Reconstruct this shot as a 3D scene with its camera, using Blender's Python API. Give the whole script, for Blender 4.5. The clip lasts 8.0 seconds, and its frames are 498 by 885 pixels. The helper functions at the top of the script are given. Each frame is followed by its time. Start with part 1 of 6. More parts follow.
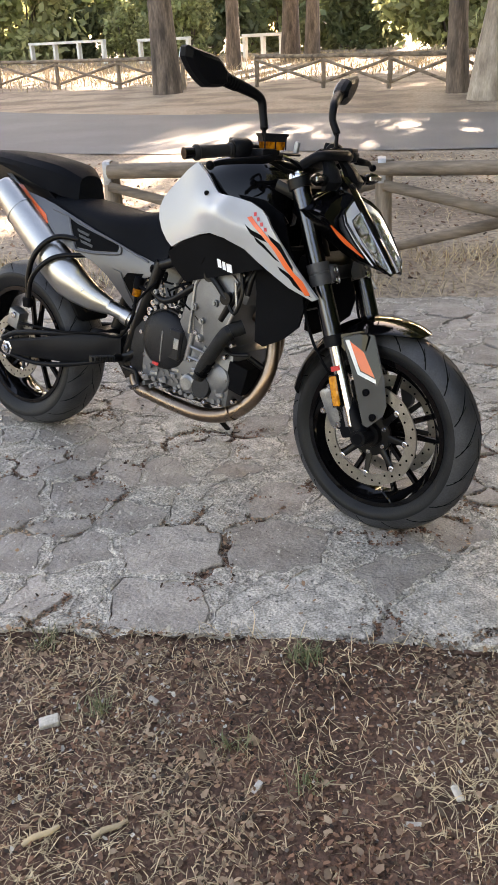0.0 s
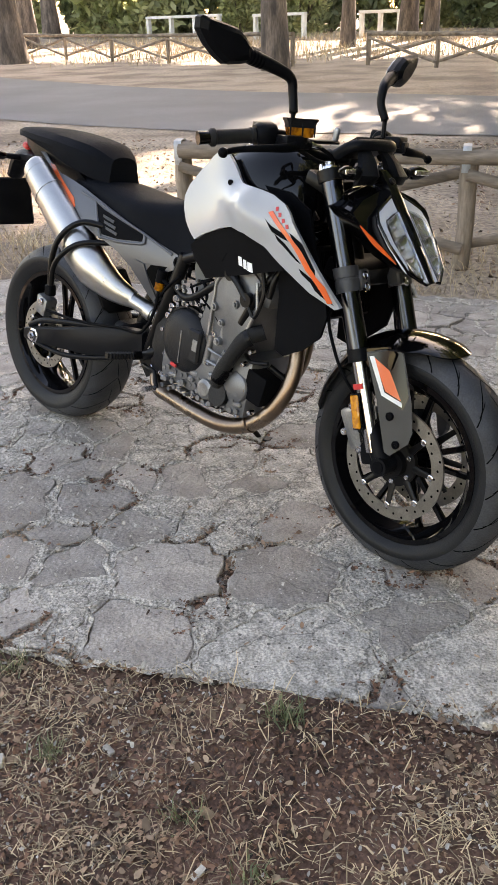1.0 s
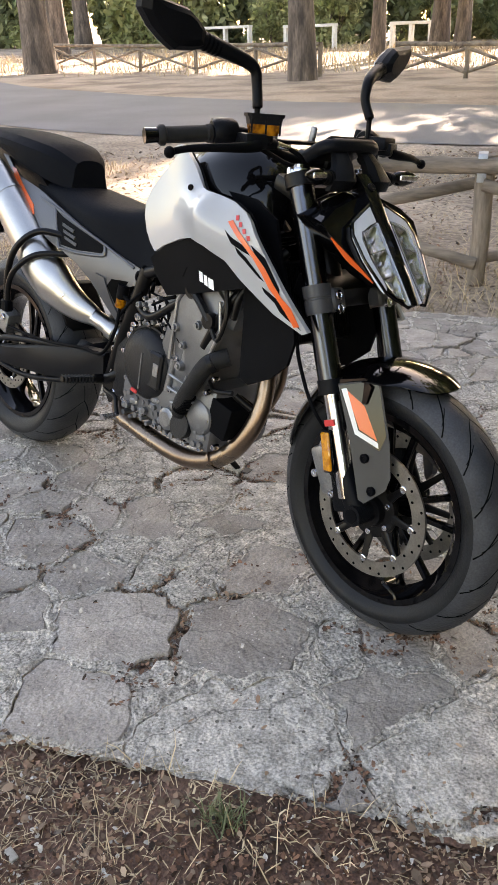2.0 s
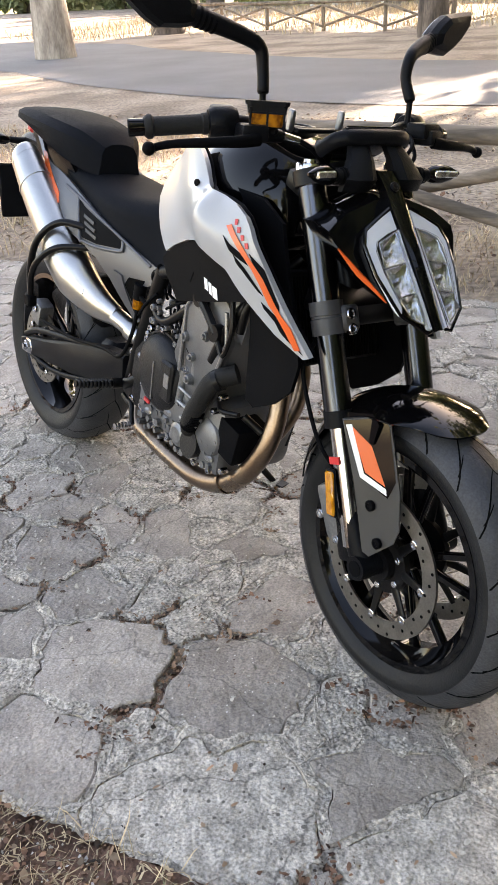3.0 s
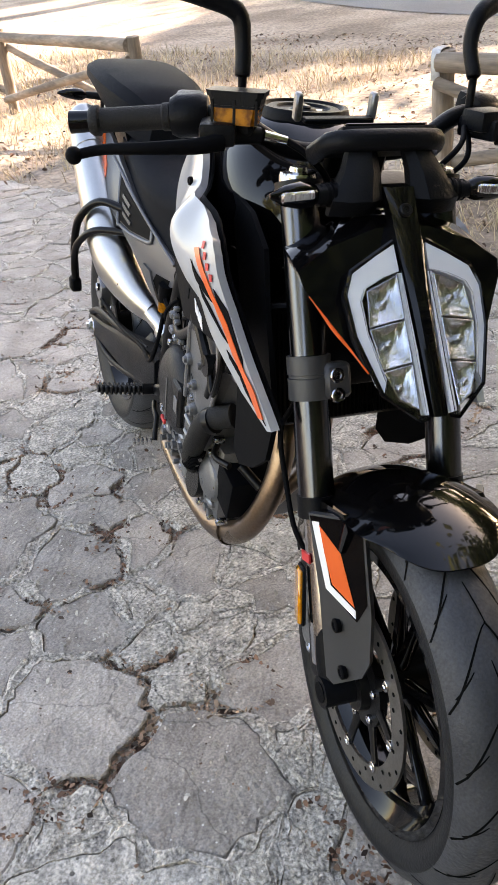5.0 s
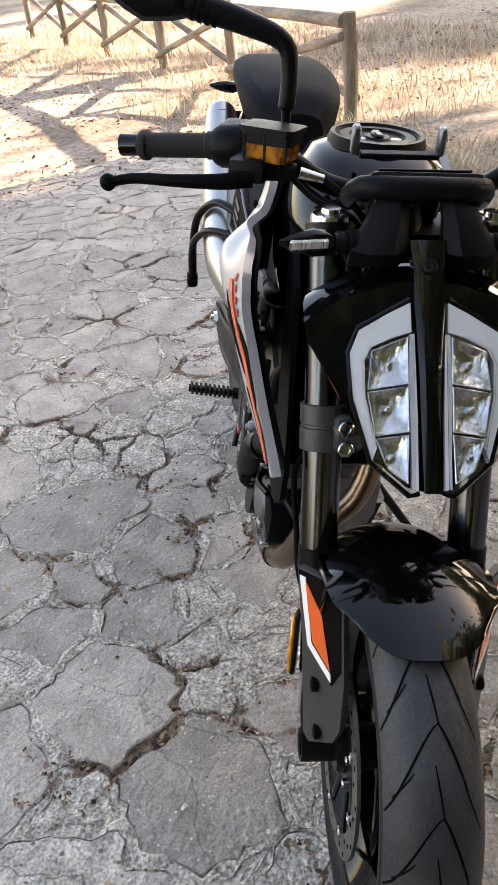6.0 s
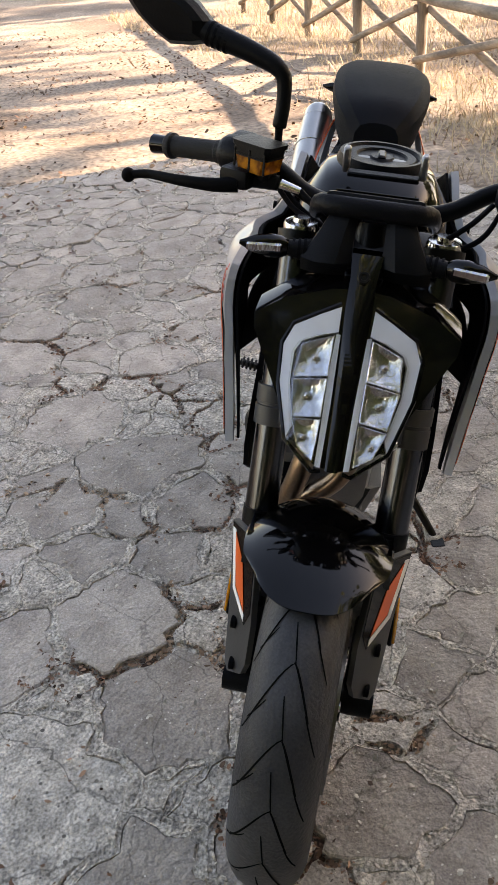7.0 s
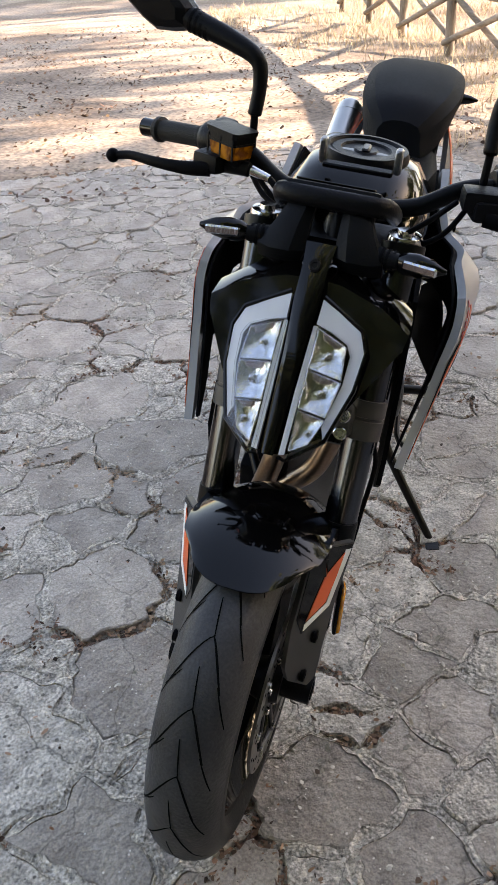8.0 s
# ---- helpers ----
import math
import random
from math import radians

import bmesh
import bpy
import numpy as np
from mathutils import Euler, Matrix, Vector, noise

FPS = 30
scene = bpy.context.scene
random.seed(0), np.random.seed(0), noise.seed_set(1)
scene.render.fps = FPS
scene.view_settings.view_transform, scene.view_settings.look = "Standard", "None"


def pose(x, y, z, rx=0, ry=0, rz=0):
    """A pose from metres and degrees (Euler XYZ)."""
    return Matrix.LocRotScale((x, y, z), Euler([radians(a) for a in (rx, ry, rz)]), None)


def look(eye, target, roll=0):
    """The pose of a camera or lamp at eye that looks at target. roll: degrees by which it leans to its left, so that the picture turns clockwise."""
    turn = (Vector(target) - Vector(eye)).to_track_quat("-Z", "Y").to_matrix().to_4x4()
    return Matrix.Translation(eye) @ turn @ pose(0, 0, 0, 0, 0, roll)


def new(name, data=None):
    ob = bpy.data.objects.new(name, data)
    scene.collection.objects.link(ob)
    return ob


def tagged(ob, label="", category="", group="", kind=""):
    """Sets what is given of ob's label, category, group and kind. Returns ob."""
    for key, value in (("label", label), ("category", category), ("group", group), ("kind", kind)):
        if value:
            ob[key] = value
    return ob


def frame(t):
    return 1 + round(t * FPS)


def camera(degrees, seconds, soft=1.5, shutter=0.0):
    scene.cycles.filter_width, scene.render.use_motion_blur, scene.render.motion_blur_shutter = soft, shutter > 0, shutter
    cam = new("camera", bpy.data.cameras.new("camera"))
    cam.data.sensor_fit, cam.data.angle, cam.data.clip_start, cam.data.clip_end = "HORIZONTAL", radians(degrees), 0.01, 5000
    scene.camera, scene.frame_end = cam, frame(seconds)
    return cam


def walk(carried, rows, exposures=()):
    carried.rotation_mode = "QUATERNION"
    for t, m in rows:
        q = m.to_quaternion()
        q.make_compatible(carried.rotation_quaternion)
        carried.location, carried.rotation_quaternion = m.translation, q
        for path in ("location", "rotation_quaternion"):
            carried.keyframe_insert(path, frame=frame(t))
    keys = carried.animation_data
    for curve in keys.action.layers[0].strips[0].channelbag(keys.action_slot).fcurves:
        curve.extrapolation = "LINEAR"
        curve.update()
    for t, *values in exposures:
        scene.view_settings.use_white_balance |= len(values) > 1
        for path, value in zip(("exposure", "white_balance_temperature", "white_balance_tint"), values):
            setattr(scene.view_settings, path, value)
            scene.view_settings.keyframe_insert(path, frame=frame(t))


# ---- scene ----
cam = camera(33.5, 8.0, soft=0.85)
PATH = [
    (0, (0.302, -0.25, 1.326), (0.061, 1.583, 0.431), -2.7),
    (0.5, (0.392, -0.102, 1.312), (0.035, 1.704, 0.403), -2.3),
    (1, (0.478, 0.032, 1.308), (0.016, 1.805, 0.378), -1.9),
    (1.5, (0.523, 0.205, 1.272), (0.031, 1.979, 0.36), -1.9),
    (2, (0.562, 0.331, 1.247), (0.035, 2.098, 0.341), -1.8),
    (2.2, (0.589, 0.39, 1.248), (0.007, 2.139, 0.342), -2.2),
    (3.3, (0.734, 0.75, 1.272), (-0.078, 2.352, 0.275), -3.4),
    (3.5, (0.739, 0.81, 1.275), (-0.072, 2.404, 0.264), -3.4),
    (4, (0.732, 0.904, 1.271), (-0.084, 2.435, 0.171), -3.2),
    (4.5, (0.765, 1.033, 1.278), (-0.211, 2.464, 0.174), -5.4),
    (4.7, (0.8, 1.108, 1.281), (-0.284, 2.464, 0.183), -6.2),
    (5.8, (0.947, 1.368, 1.328), (-0.411, 2.432, 0.214), -5.7),
    (6, (0.979, 1.437, 1.335), (-0.496, 2.337, 0.224), -7.0),
    (6.5, (1.096, 1.549, 1.371), (-0.485, 2.24, 0.255), -6.4),
    (7, (1.269, 1.622, 1.392), (-0.37, 2.165, 0.277), -4.8),
    (7.5, (1.334, 1.683, 1.384), (-0.337, 2.133, 0.275), -4.4),
    (8, (1.362, 1.789, 1.371), (-0.331, 2.153, 0.266), -3.6),
]
walk(cam, [(t, look(eye, target, roll)) for t, eye, target, roll in PATH], [(0.0, 2.92, 9000, 23), (1.0, 2.92, 8950, 23), (2.0, 2.99, 8950, 23), (3.5, 3.22, 8850, 23), (4.5, 3.22, 8750, 23), (6.0, 3.07, 8850, 23), (6.5, 2.77, 9050, 23), (7.0, 2.67, 9150, 23), (7.5, 2.74, 8650, 22), (8.0, 2.84, 8350, 21)])

# ---- light ----
world = bpy.data.worlds.new("world")
scene.world = world
world.use_nodes = True
sky = world.node_tree.nodes.new("ShaderNodeTexSky")
sky.sky_type, sky.sun_disc = "NISHITA", False
sky.sun_elevation, sky.sun_rotation = radians(20), radians(8)
world.node_tree.links.new(sky.outputs[0], world.node_tree.nodes["Background"].inputs[0])
world.node_tree.nodes["Background"].inputs[1].default_value = 0.12
sun = new("sun", bpy.data.lights.new("sun", "SUN"))
sun.data.energy, sun.data.angle, sun.data.color = 5.0, radians(0.5), (1.0, 0.95, 0.87)
sun.matrix_world = look((0, 0, 0), (-math.sin(radians(8)) * math.cos(radians(20)), -math.cos(radians(8)) * math.cos(radians(20)), -math.sin(radians(20))))


# ---- materials ----
def mat(name, colour, rough=0.5, metal=0.0, colour2=None, scale=8.0, detail=6.0, bump=0.0, bump_scale=None,
        fine=0.0, fine_scale=150.0, coat=0.0, spec=0.5, glass=0.0, vary=0.0, low=0.35, high=0.65, stretch=(1, 1, 1), rough_vary=0.0):
    """A procedural surface: two colours mixed by a large noise, darkened and lightened by a fine one, with relief."""
    m = bpy.data.materials.new(name)
    m.use_nodes = True
    t = m.node_tree
    n, ln = t.nodes, t.links
    b = n["Principled BSDF"]
    b.inputs["Roughness"].default_value, b.inputs["Metallic"].default_value = rough, metal
    b.inputs["Specular IOR Level"].default_value, b.inputs["Transmission Weight"].default_value = spec, glass
    b.inputs["Coat Weight"].default_value, b.inputs["Coat Roughness"].default_value = coat, 0.04
    co = n.new("ShaderNodeTexCoord")
    mp = n.new("ShaderNodeMapping")
    mp.inputs["Scale"].default_value = stretch
    ln.new(co.outputs["Object"], mp.inputs["Vector"])
    big = n.new("ShaderNodeTexNoise")
    big.inputs["Scale"].default_value, big.inputs["Detail"].default_value = scale, detail
    ln.new(mp.outputs[0], big.inputs["Vector"])
    ramp = n.new("ShaderNodeMapRange")
    ramp.inputs["From Min"].default_value, ramp.inputs["From Max"].default_value = low, high
    ln.new(big.outputs["Fac"], ramp.inputs["Value"])
    mix = n.new("ShaderNodeMix")
    mix.data_type = "RGBA"
    mix.inputs["A"].default_value = (*colour, 1)
    mix.inputs["B"].default_value = (*(colour2 or colour), 1)
    ln.new(ramp.outputs[0], mix.inputs["Factor"])
    out = mix.outputs["Result"]
    small = n.new("ShaderNodeTexNoise")
    small.inputs["Scale"].default_value, small.inputs["Detail"].default_value = fine_scale, 4
    ln.new(mp.outputs[0], small.inputs["Vector"])
    if fine or vary:
        hsv = n.new("ShaderNodeHueSaturation")
        ln.new(out, hsv.inputs["Color"])
        val = n.new("ShaderNodeMapRange")
        val.inputs["From Min"].default_value, val.inputs["From Max"].default_value = 0.3, 0.7
        val.inputs["To Min"].default_value, val.inputs["To Max"].default_value = 1 - fine, 1 + fine
        ln.new(small.outputs["Fac"], val.inputs["Value"])
        v = val.outputs[0]
        if vary:
            info = n.new("ShaderNodeObjectInfo")
            geo = n.new("ShaderNodeNewGeometry")
            add = n.new("ShaderNodeMath")
            add.operation = "ADD"
            ln.new(info.outputs["Random"], add.inputs[0])
            ln.new(geo.outputs["Random Per Island"], add.inputs[1])
            frac = n.new("ShaderNodeMath")
            frac.operation = "FRACT"
            ln.new(add.outputs[0], frac.inputs[0])
            rr = n.new("ShaderNodeMapRange")
            rr.inputs["To Min"].default_value, rr.inputs["To Max"].default_value = 1 - vary, 1 + vary
            ln.new(frac.outputs[0], rr.inputs["Value"])
            mul = n.new("ShaderNodeMath")
            mul.operation = "MULTIPLY"
            ln.new(v, mul.inputs[0])
            ln.new(rr.outputs[0], mul.inputs[1])
            v = mul.outputs[0]
        ln.new(v, hsv.inputs["Value"])
        out = hsv.outputs["Color"]
    ln.new(out, b.inputs["Base Color"])
    if rough_vary:
        rv = n.new("ShaderNodeMapRange")
        rv.inputs["From Min"].default_value, rv.inputs["From Max"].default_value = 0.3, 0.7
        rv.inputs["To Min"].default_value, rv.inputs["To Max"].default_value = max(rough - rough_vary, 0.02), rough + rough_vary
        ln.new(big.outputs["Fac"], rv.inputs["Value"])
        ln.new(rv.outputs[0], b.inputs["Roughness"])
    if bump:
        bp = n.new("ShaderNodeBump")
        bp.inputs["Strength"].default_value, bp.inputs["Distance"].default_value = bump, 0.01
        if bump_scale:
            bn = n.new("ShaderNodeTexNoise")
            bn.inputs["Scale"].default_value, bn.inputs["Detail"].default_value = bump_scale, 8
            ln.new(mp.outputs[0], bn.inputs["Vector"])
            ln.new(bn.outputs["Fac"], bp.inputs["Height"])
        else:
            ln.new(small.outputs["Fac"], bp.inputs["Height"])
        ln.new(bp.outputs[0], b.inputs["Normal"])
    return m


def cracked(m, scale, width, depth):
    """Adds fine wandering cracks to a stone: thin dark lines with relief."""
    t = m.node_tree
    n, ln = t.nodes, t.links
    b = n["Principled BSDF"]
    co = n.new("ShaderNodeNewGeometry")
    warp = n.new("ShaderNodeTexNoise")
    warp.inputs["Scale"].default_value, warp.inputs["Detail"].default_value = 6, 6
    ln.new(co.outputs["Position"], warp.inputs["Vector"])
    mixv = n.new("ShaderNodeMix")
    mixv.data_type = "VECTOR"
    mixv.inputs["Factor"].default_value = 0.16
    ln.new(co.outputs["Position"], mixv.inputs["A"])
    ln.new(warp.outputs["Color"], mixv.inputs["B"])
    vor = n.new("ShaderNodeTexVoronoi")
    vor.feature = "DISTANCE_TO_EDGE"
    vor.inputs["Scale"].default_value = scale
    ln.new(mixv.outputs["Result"], vor.inputs["Vector"])
    mr = n.new("ShaderNodeMapRange")
    mr.inputs["From Min"].default_value, mr.inputs["From Max"].default_value = 0.0, width
    mr.inputs["To Min"].default_value, mr.inputs["To Max"].default_value = depth, 1.0
    ln.new(vor.outputs["Distance"], mr.inputs["Value"])
    old = b.inputs["Base Color"].links[0].from_socket
    mul = n.new("ShaderNodeMix")
    mul.data_type, mul.blend_type = "RGBA", "MULTIPLY"
    mul.inputs["Factor"].default_value = 1
    ln.new(old, mul.inputs["A"])
    ln.new(mr.outputs[0], mul.inputs["B"])
    ln.new(mul.outputs["Result"], b.inputs["Base Color"])
    return m


def specked(m, scale, keep, colour):
    """Adds small pale or dark specks to a surface."""
    t = m.node_tree
    n, ln = t.nodes, t.links
    b = n["Principled BSDF"]
    co = n.new("ShaderNodeNewGeometry")
    vor = n.new("ShaderNodeTexVoronoi")
    vor.inputs["Scale"].default_value = scale
    ln.new(co.outputs["Position"], vor.inputs["Vector"])
    sep = n.new("ShaderNodeSeparateColor")
    ln.new(vor.outputs["Color"], sep.inputs["Color"])
    size = n.new("ShaderNodeMapRange")
    size.inputs["From Min"].default_value, size.inputs["From Max"].default_value = 1 - keep, 1.0
    size.inputs["To Min"].default_value, size.inputs["To Max"].default_value = 0.0, 0.38
    ln.new(sep.outputs["Red"], size.inputs["Value"])
    less = n.new("ShaderNodeMath")
    less.operation = "LESS_THAN"
    ln.new(vor.outputs["Distance"], less.inputs[0])
    ln.new(size.outputs[0], less.inputs[1])
    old = b.inputs["Base Color"].links[0].from_socket
    mix = n.new("ShaderNodeMix")
    mix.data_type = "RGBA"
    mix.inputs["B"].default_value = (*colour, 1)
    ln.new(less.outputs[0], mix.inputs["Factor"])
    ln.new(old, mix.inputs["A"])
    ln.new(mix.outputs["Result"], b.inputs["Base Color"])
    return m


def translucent(m, share):
    """Lets light through thin leaves."""
    t = m.node_tree
    n, ln = t.nodes, t.links
    b = n["Principled BSDF"]
    tr = n.new("ShaderNodeBsdfTranslucent")
    ln.new(b.inputs["Base Color"].links[0].from_socket, tr.inputs["Color"])
    mix = n.new("ShaderNodeMixShader")
    mix.inputs[0].default_value = share
    ln.new(b.outputs[0], mix.inputs[1])
    ln.new(tr.outputs[0], mix.inputs[2])
    ln.new(mix.outputs[0], n["Material Output"].inputs["Surface"])
    return m


STONE = specked(cracked(mat("paving stone", (0.40, 0.346, 0.296), 0.80, 0, (0.275, 0.234, 0.199), 9, 12, 1.0, 60, 0.30, 210, vary=0.20, rough_vary=0.08), 1.9, 0.005, 0.55), 150, 0.06, (0.62, 0.57, 0.51))
LICHEN = specked(cracked(mat("pale lichen stone", (0.52, 0.465, 0.40), 0.88, 0, (0.33, 0.293, 0.25), 20, 12, 1.0, 65, 0.48, 170, vary=0.1, low=0.40, high=0.60), 2.4, 0.007, 0.4), 80, 0.20, (0.15, 0.13, 0.11))
MORTAR = specked(cracked(mat("mortar", (0.54, 0.482, 0.412), 0.95, 0, (0.32, 0.281, 0.238), 26, 12, 1.0, 110, 0.62, 150, low=0.36, high=0.64), 5.5, 0.010, 0.42), 130, 0.24, (0.66, 0.60, 0.53))
PALE_STONE = mat("pale grit", (0.5, 0.46, 0.4), 0.9, 0, (0.36, 0.32, 0.27), 30, 4, vary=0.3, fine=0.2)
BARK_LITTER = mat("curled leaves", (0.37, 0.265, 0.175), 0.8, 0, (0.15, 0.085, 0.052), 3.0, 3, vary=0.6, fine=0.1)
SOIL = mat("dry soil", (0.066, 0.034, 0.022), 0.95, 0, (0.155, 0.082, 0.056), 6, 9, 1.0, 60, 0.45, 140)
EARTH = mat("dusty earth", (0.315, 0.245, 0.186), 0.95, 0, (0.165, 0.118, 0.085), 0.8, 12, 1.0, 14, 0.5, 26, low=0.42, high=0.62)
ASPHALT = mat("worn asphalt", (0.145, 0.145, 0.15), 0.85, 0, (0.11, 0.11, 0.114), 0.6, 8, 0.4, 80, 0.15, 60)
STRAW = mat("dry grass", (0.58, 0.455, 0.285), 0.8, 0, (0.32, 0.225, 0.135), 1.5, 3, vary=0.45, fine=0.1)
LITTER = mat("dead leaves", (0.145, 0.073, 0.044), 0.85, 0, (0.42, 0.30, 0.195), 2.0, 3, vary=0.9, fine=0.1, low=0.47, high=0.76)
GREEN = mat("green grass", (0.11, 0.13, 0.055), 0.6, 0, (0.18, 0.18, 0.09), 5, 2, vary=0.25, fine=0.1)
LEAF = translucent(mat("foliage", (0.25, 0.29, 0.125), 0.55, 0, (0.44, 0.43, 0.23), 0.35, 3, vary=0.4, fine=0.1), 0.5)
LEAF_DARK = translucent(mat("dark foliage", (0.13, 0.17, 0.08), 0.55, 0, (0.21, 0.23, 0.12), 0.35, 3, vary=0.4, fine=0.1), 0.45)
BARK = mat("bark", (0.17, 0.13, 0.105), 0.9, 0, (0.055, 0.042, 0.036), 5, 8, 1.0, 10, 0.35, 30, stretch=(1, 1, 0.22))
PALE_BARK = mat("pale bark", (0.42, 0.36, 0.30), 0.9, 0, (0.2, 0.16, 0.13), 4, 8, 0.8, 12, 0.2, 30, stretch=(1, 1, 0.3))
TIMBER = mat("weathered timber", (0.27, 0.21, 0.16), 0.85, 0, (0.10, 0.078, 0.06), 7, 8, 0.7, 40, 0.25, 60, stretch=(1, 1, 0.2))
TIMBER_RAIL = mat("weathered timber rail", (0.27, 0.21, 0.16), 0.85, 0, (0.10, 0.078, 0.06), 9, 8, 0.7, 40, 0.25, 60, stretch=(0.15, 1, 1))
CONCRETE = mat("white painted concrete", (0.72, 0.71, 0.68), 0.8, 0, (0.58, 0.57, 0.54), 3, 6, 0.2, None, 0.05)
GALV = mat("galvanised strap", (0.40, 0.41, 0.42), 0.5, 0.9, (0.26, 0.26, 0.27), 20, 4, 0.1)


# ---- building blocks ----
def part(name, bm, material, parent=None, label="", smooth=40, xf=None):
    """Links a bmesh as one mesh object, shaded smooth up to an angle in degrees."""
    if xf is not None:
        bmesh.ops.transform(bm, matrix=xf, verts=bm.verts)
    bmesh.ops.recalc_face_normals(bm, faces=bm.faces)
    me = bpy.data.meshes.new(name)
    if smooth:
        lim = radians(smooth)
        for f in bm.faces:
            f.smooth = True
        for e in bm.edges:
            if len(e.link_faces) == 2 and e.calc_face_angle(0) > lim:
                e.smooth = False
    bm.to_mesh(me)
    bm.free()
    me.materials.append(material)
    ob = new(name, me)
    if parent:
        ob.parent = parent
    if label:
        ob["label"] = label
    return ob


def raw(name, verts, faces, material, parent=None):
    me = bpy.data.meshes.new(name)
    me.from_pydata([tuple(v) for v in verts], [], [tuple(f) for f in faces])
    me.update()
    me.materials.append(material)
    ob = new(name, me)
    if parent:
        ob.parent = parent
    return ob


def spline(points, n=6):
    """Catmull-Rom through the points."""
    p = [Vector(q) for q in points]
    p = [p[0] * 2 - p[1], *p, p[-1] * 2 - p[-2]]
    out = []
    for i in range(1, len(p) - 2):
        for k in range(n):
            t = k / n
            a, b, c, d = p[i - 1:i + 3]
            out.append(0.5 * ((2 * b) + (c - a) * t + (2 * a - 5 * b + 4 * c - d) * t * t + (3 * b - 3 * c + d - a) * t ** 3))
    out.append(p[-2])
    return out


def tube(points, radius, seg=12, n=6, bm=None, flat=1.0):
    """A swept round bar through the points; radius is a number or one for each point."""
    bm = bm or bmesh.new()
    path = spline(points, n) if n else [Vector(q) for q in points]
    rs = [radius] * len(path) if isinstance(radius, (int, float)) else [
        radius[min(int(i / max(n, 1)), len(radius) - 1)] * (1 - (i / max(n, 1)) % 1) + radius[min(int(i / max(n, 1)) + 1, len(radius) - 1)] * ((i / max(n, 1)) % 1)
        for i in range(len(path))]
    up = Vector((0, 0, 1))
    rings = []
    for i, q in enumerate(path):
        d = (path[min(i + 1, len(path) - 1)] - path[max(i - 1, 0)]).normalized()
        if abs(d.dot(up)) > 0.98:
            up = Vector((0, 1, 0)) if abs(d.y) < 0.9 else Vector((1, 0, 0))
        u = (up - d * up.dot(d)).normalized()
        v = d.cross(u)
        up = u
        rings.append([bm.verts.new(q + (u * math.cos(a) + v * math.sin(a) * flat) * rs[i]) for a in [2 * math.pi * k / seg for k in range(seg)]])
    for a, b in zip(rings, rings[1:]):
        for k in range(seg):
            bm.faces.new((a[k], a[(k + 1) % seg], b[(k + 1) % seg], b[k]))
    bm.faces.new(rings[0][::-1])
    bm.faces.new(rings[-1])
    return bm


def rod(a, b, r, seg=12, r2=None, bm=None):
    return tube([a, b], [r, r2 or r], seg, 1, bm)


def lathe(profile, seg=48, axis="y", closed=True, bm=None, at=(0, 0, 0)):
    """Turns a profile of (radius, offset along the axis) round the axis."""
    bm = bm or bmesh.new()
    rings = []
    for k in range(seg):
        a = 2 * math.pi * k / seg
        c, s = math.cos(a), math.sin(a)
        ring = []
        for r, o in profile:
            v = (r * c, o, r * s) if axis == "y" else (r * c, r * s, o) if axis == "z" else (o, r * c, r * s)
            ring.append(bm.verts.new(Vector(v) + Vector(at)))
        rings.append(ring)
    m = len(profile)
    for k in range(seg):
        a, b = rings[k], rings[(k + 1) % seg]
        for j in range(m if closed else m - 1):
            bm.faces.new((a[j], a[(j + 1) % m], b[(j + 1) % m], b[j]))
    return bm


def loft(sections, cap=True, bm=None):
    """A skin through closed sections that have the same number of points."""
    bm = bm or bmesh.new()
    rings = [[bm.verts.new(q) for q in s] for s in sections]
    m = len(rings[0])
    for a, b in zip(rings, rings[1:]):
        for k in range(m):
            bm.faces.new((a[k], a[(k + 1) % m], b[(k + 1) % m], b[k]))
    if cap:
        bm.faces.new(rings[0][::-1])
        bm.faces.new(rings[-1])
    return bm


def box(c, size, bevel=0.0, rot=(0, 0, 0), bm=None, seg=1):
    own = bmesh.new()
    bmesh.ops.create_cube(own, size=1)
    bmesh.ops.scale(own, vec=size, verts=own.verts)
    if bevel:
        bmesh.ops.bevel(own, geom=own.edges[:], offset=bevel, segments=seg, affect="EDGES", profile=0.6)
    bmesh.ops.transform(own, matrix=pose(*c, *rot), verts=own.verts)
    return own if bm is None else join(bm, own)


def join(bm, other):
    me = bpy.data.meshes.new("tmp")
    other.to_mesh(me)
    other.free()
    bm.from_mesh(me)
    bpy.data.meshes.remove(me)
    return bm


def plate(points, back, bevel=0.0, bm=None):
    """A plate from an outline of 3D points, given depth by the vector back; its rim can be rounded."""
    own = bmesh.new()
    a = [own.verts.new(q) for q in points]
    b = [own.verts.new(Vector(q) + Vector(back)) for q in points]
    m = len(a)
    rim = []
    fa = own.faces.new(a)
    fb = own.faces.new(b[::-1])
    for k in range(m):
        own.faces.new((a[k], b[k], b[(k + 1) % m], a[(k + 1) % m]))
    if bevel:
        bmesh.ops.bevel(own, geom=[e for e in own.edges if len({fa, fb} & set(e.link_faces)) == 1], offset=bevel, segments=2, affect="EDGES", clamp_overlap=True)
    bmesh.ops.triangulate(own, faces=[f for f in own.faces if len(f.verts) > 4])
    return own if bm is None else join(bm, own)


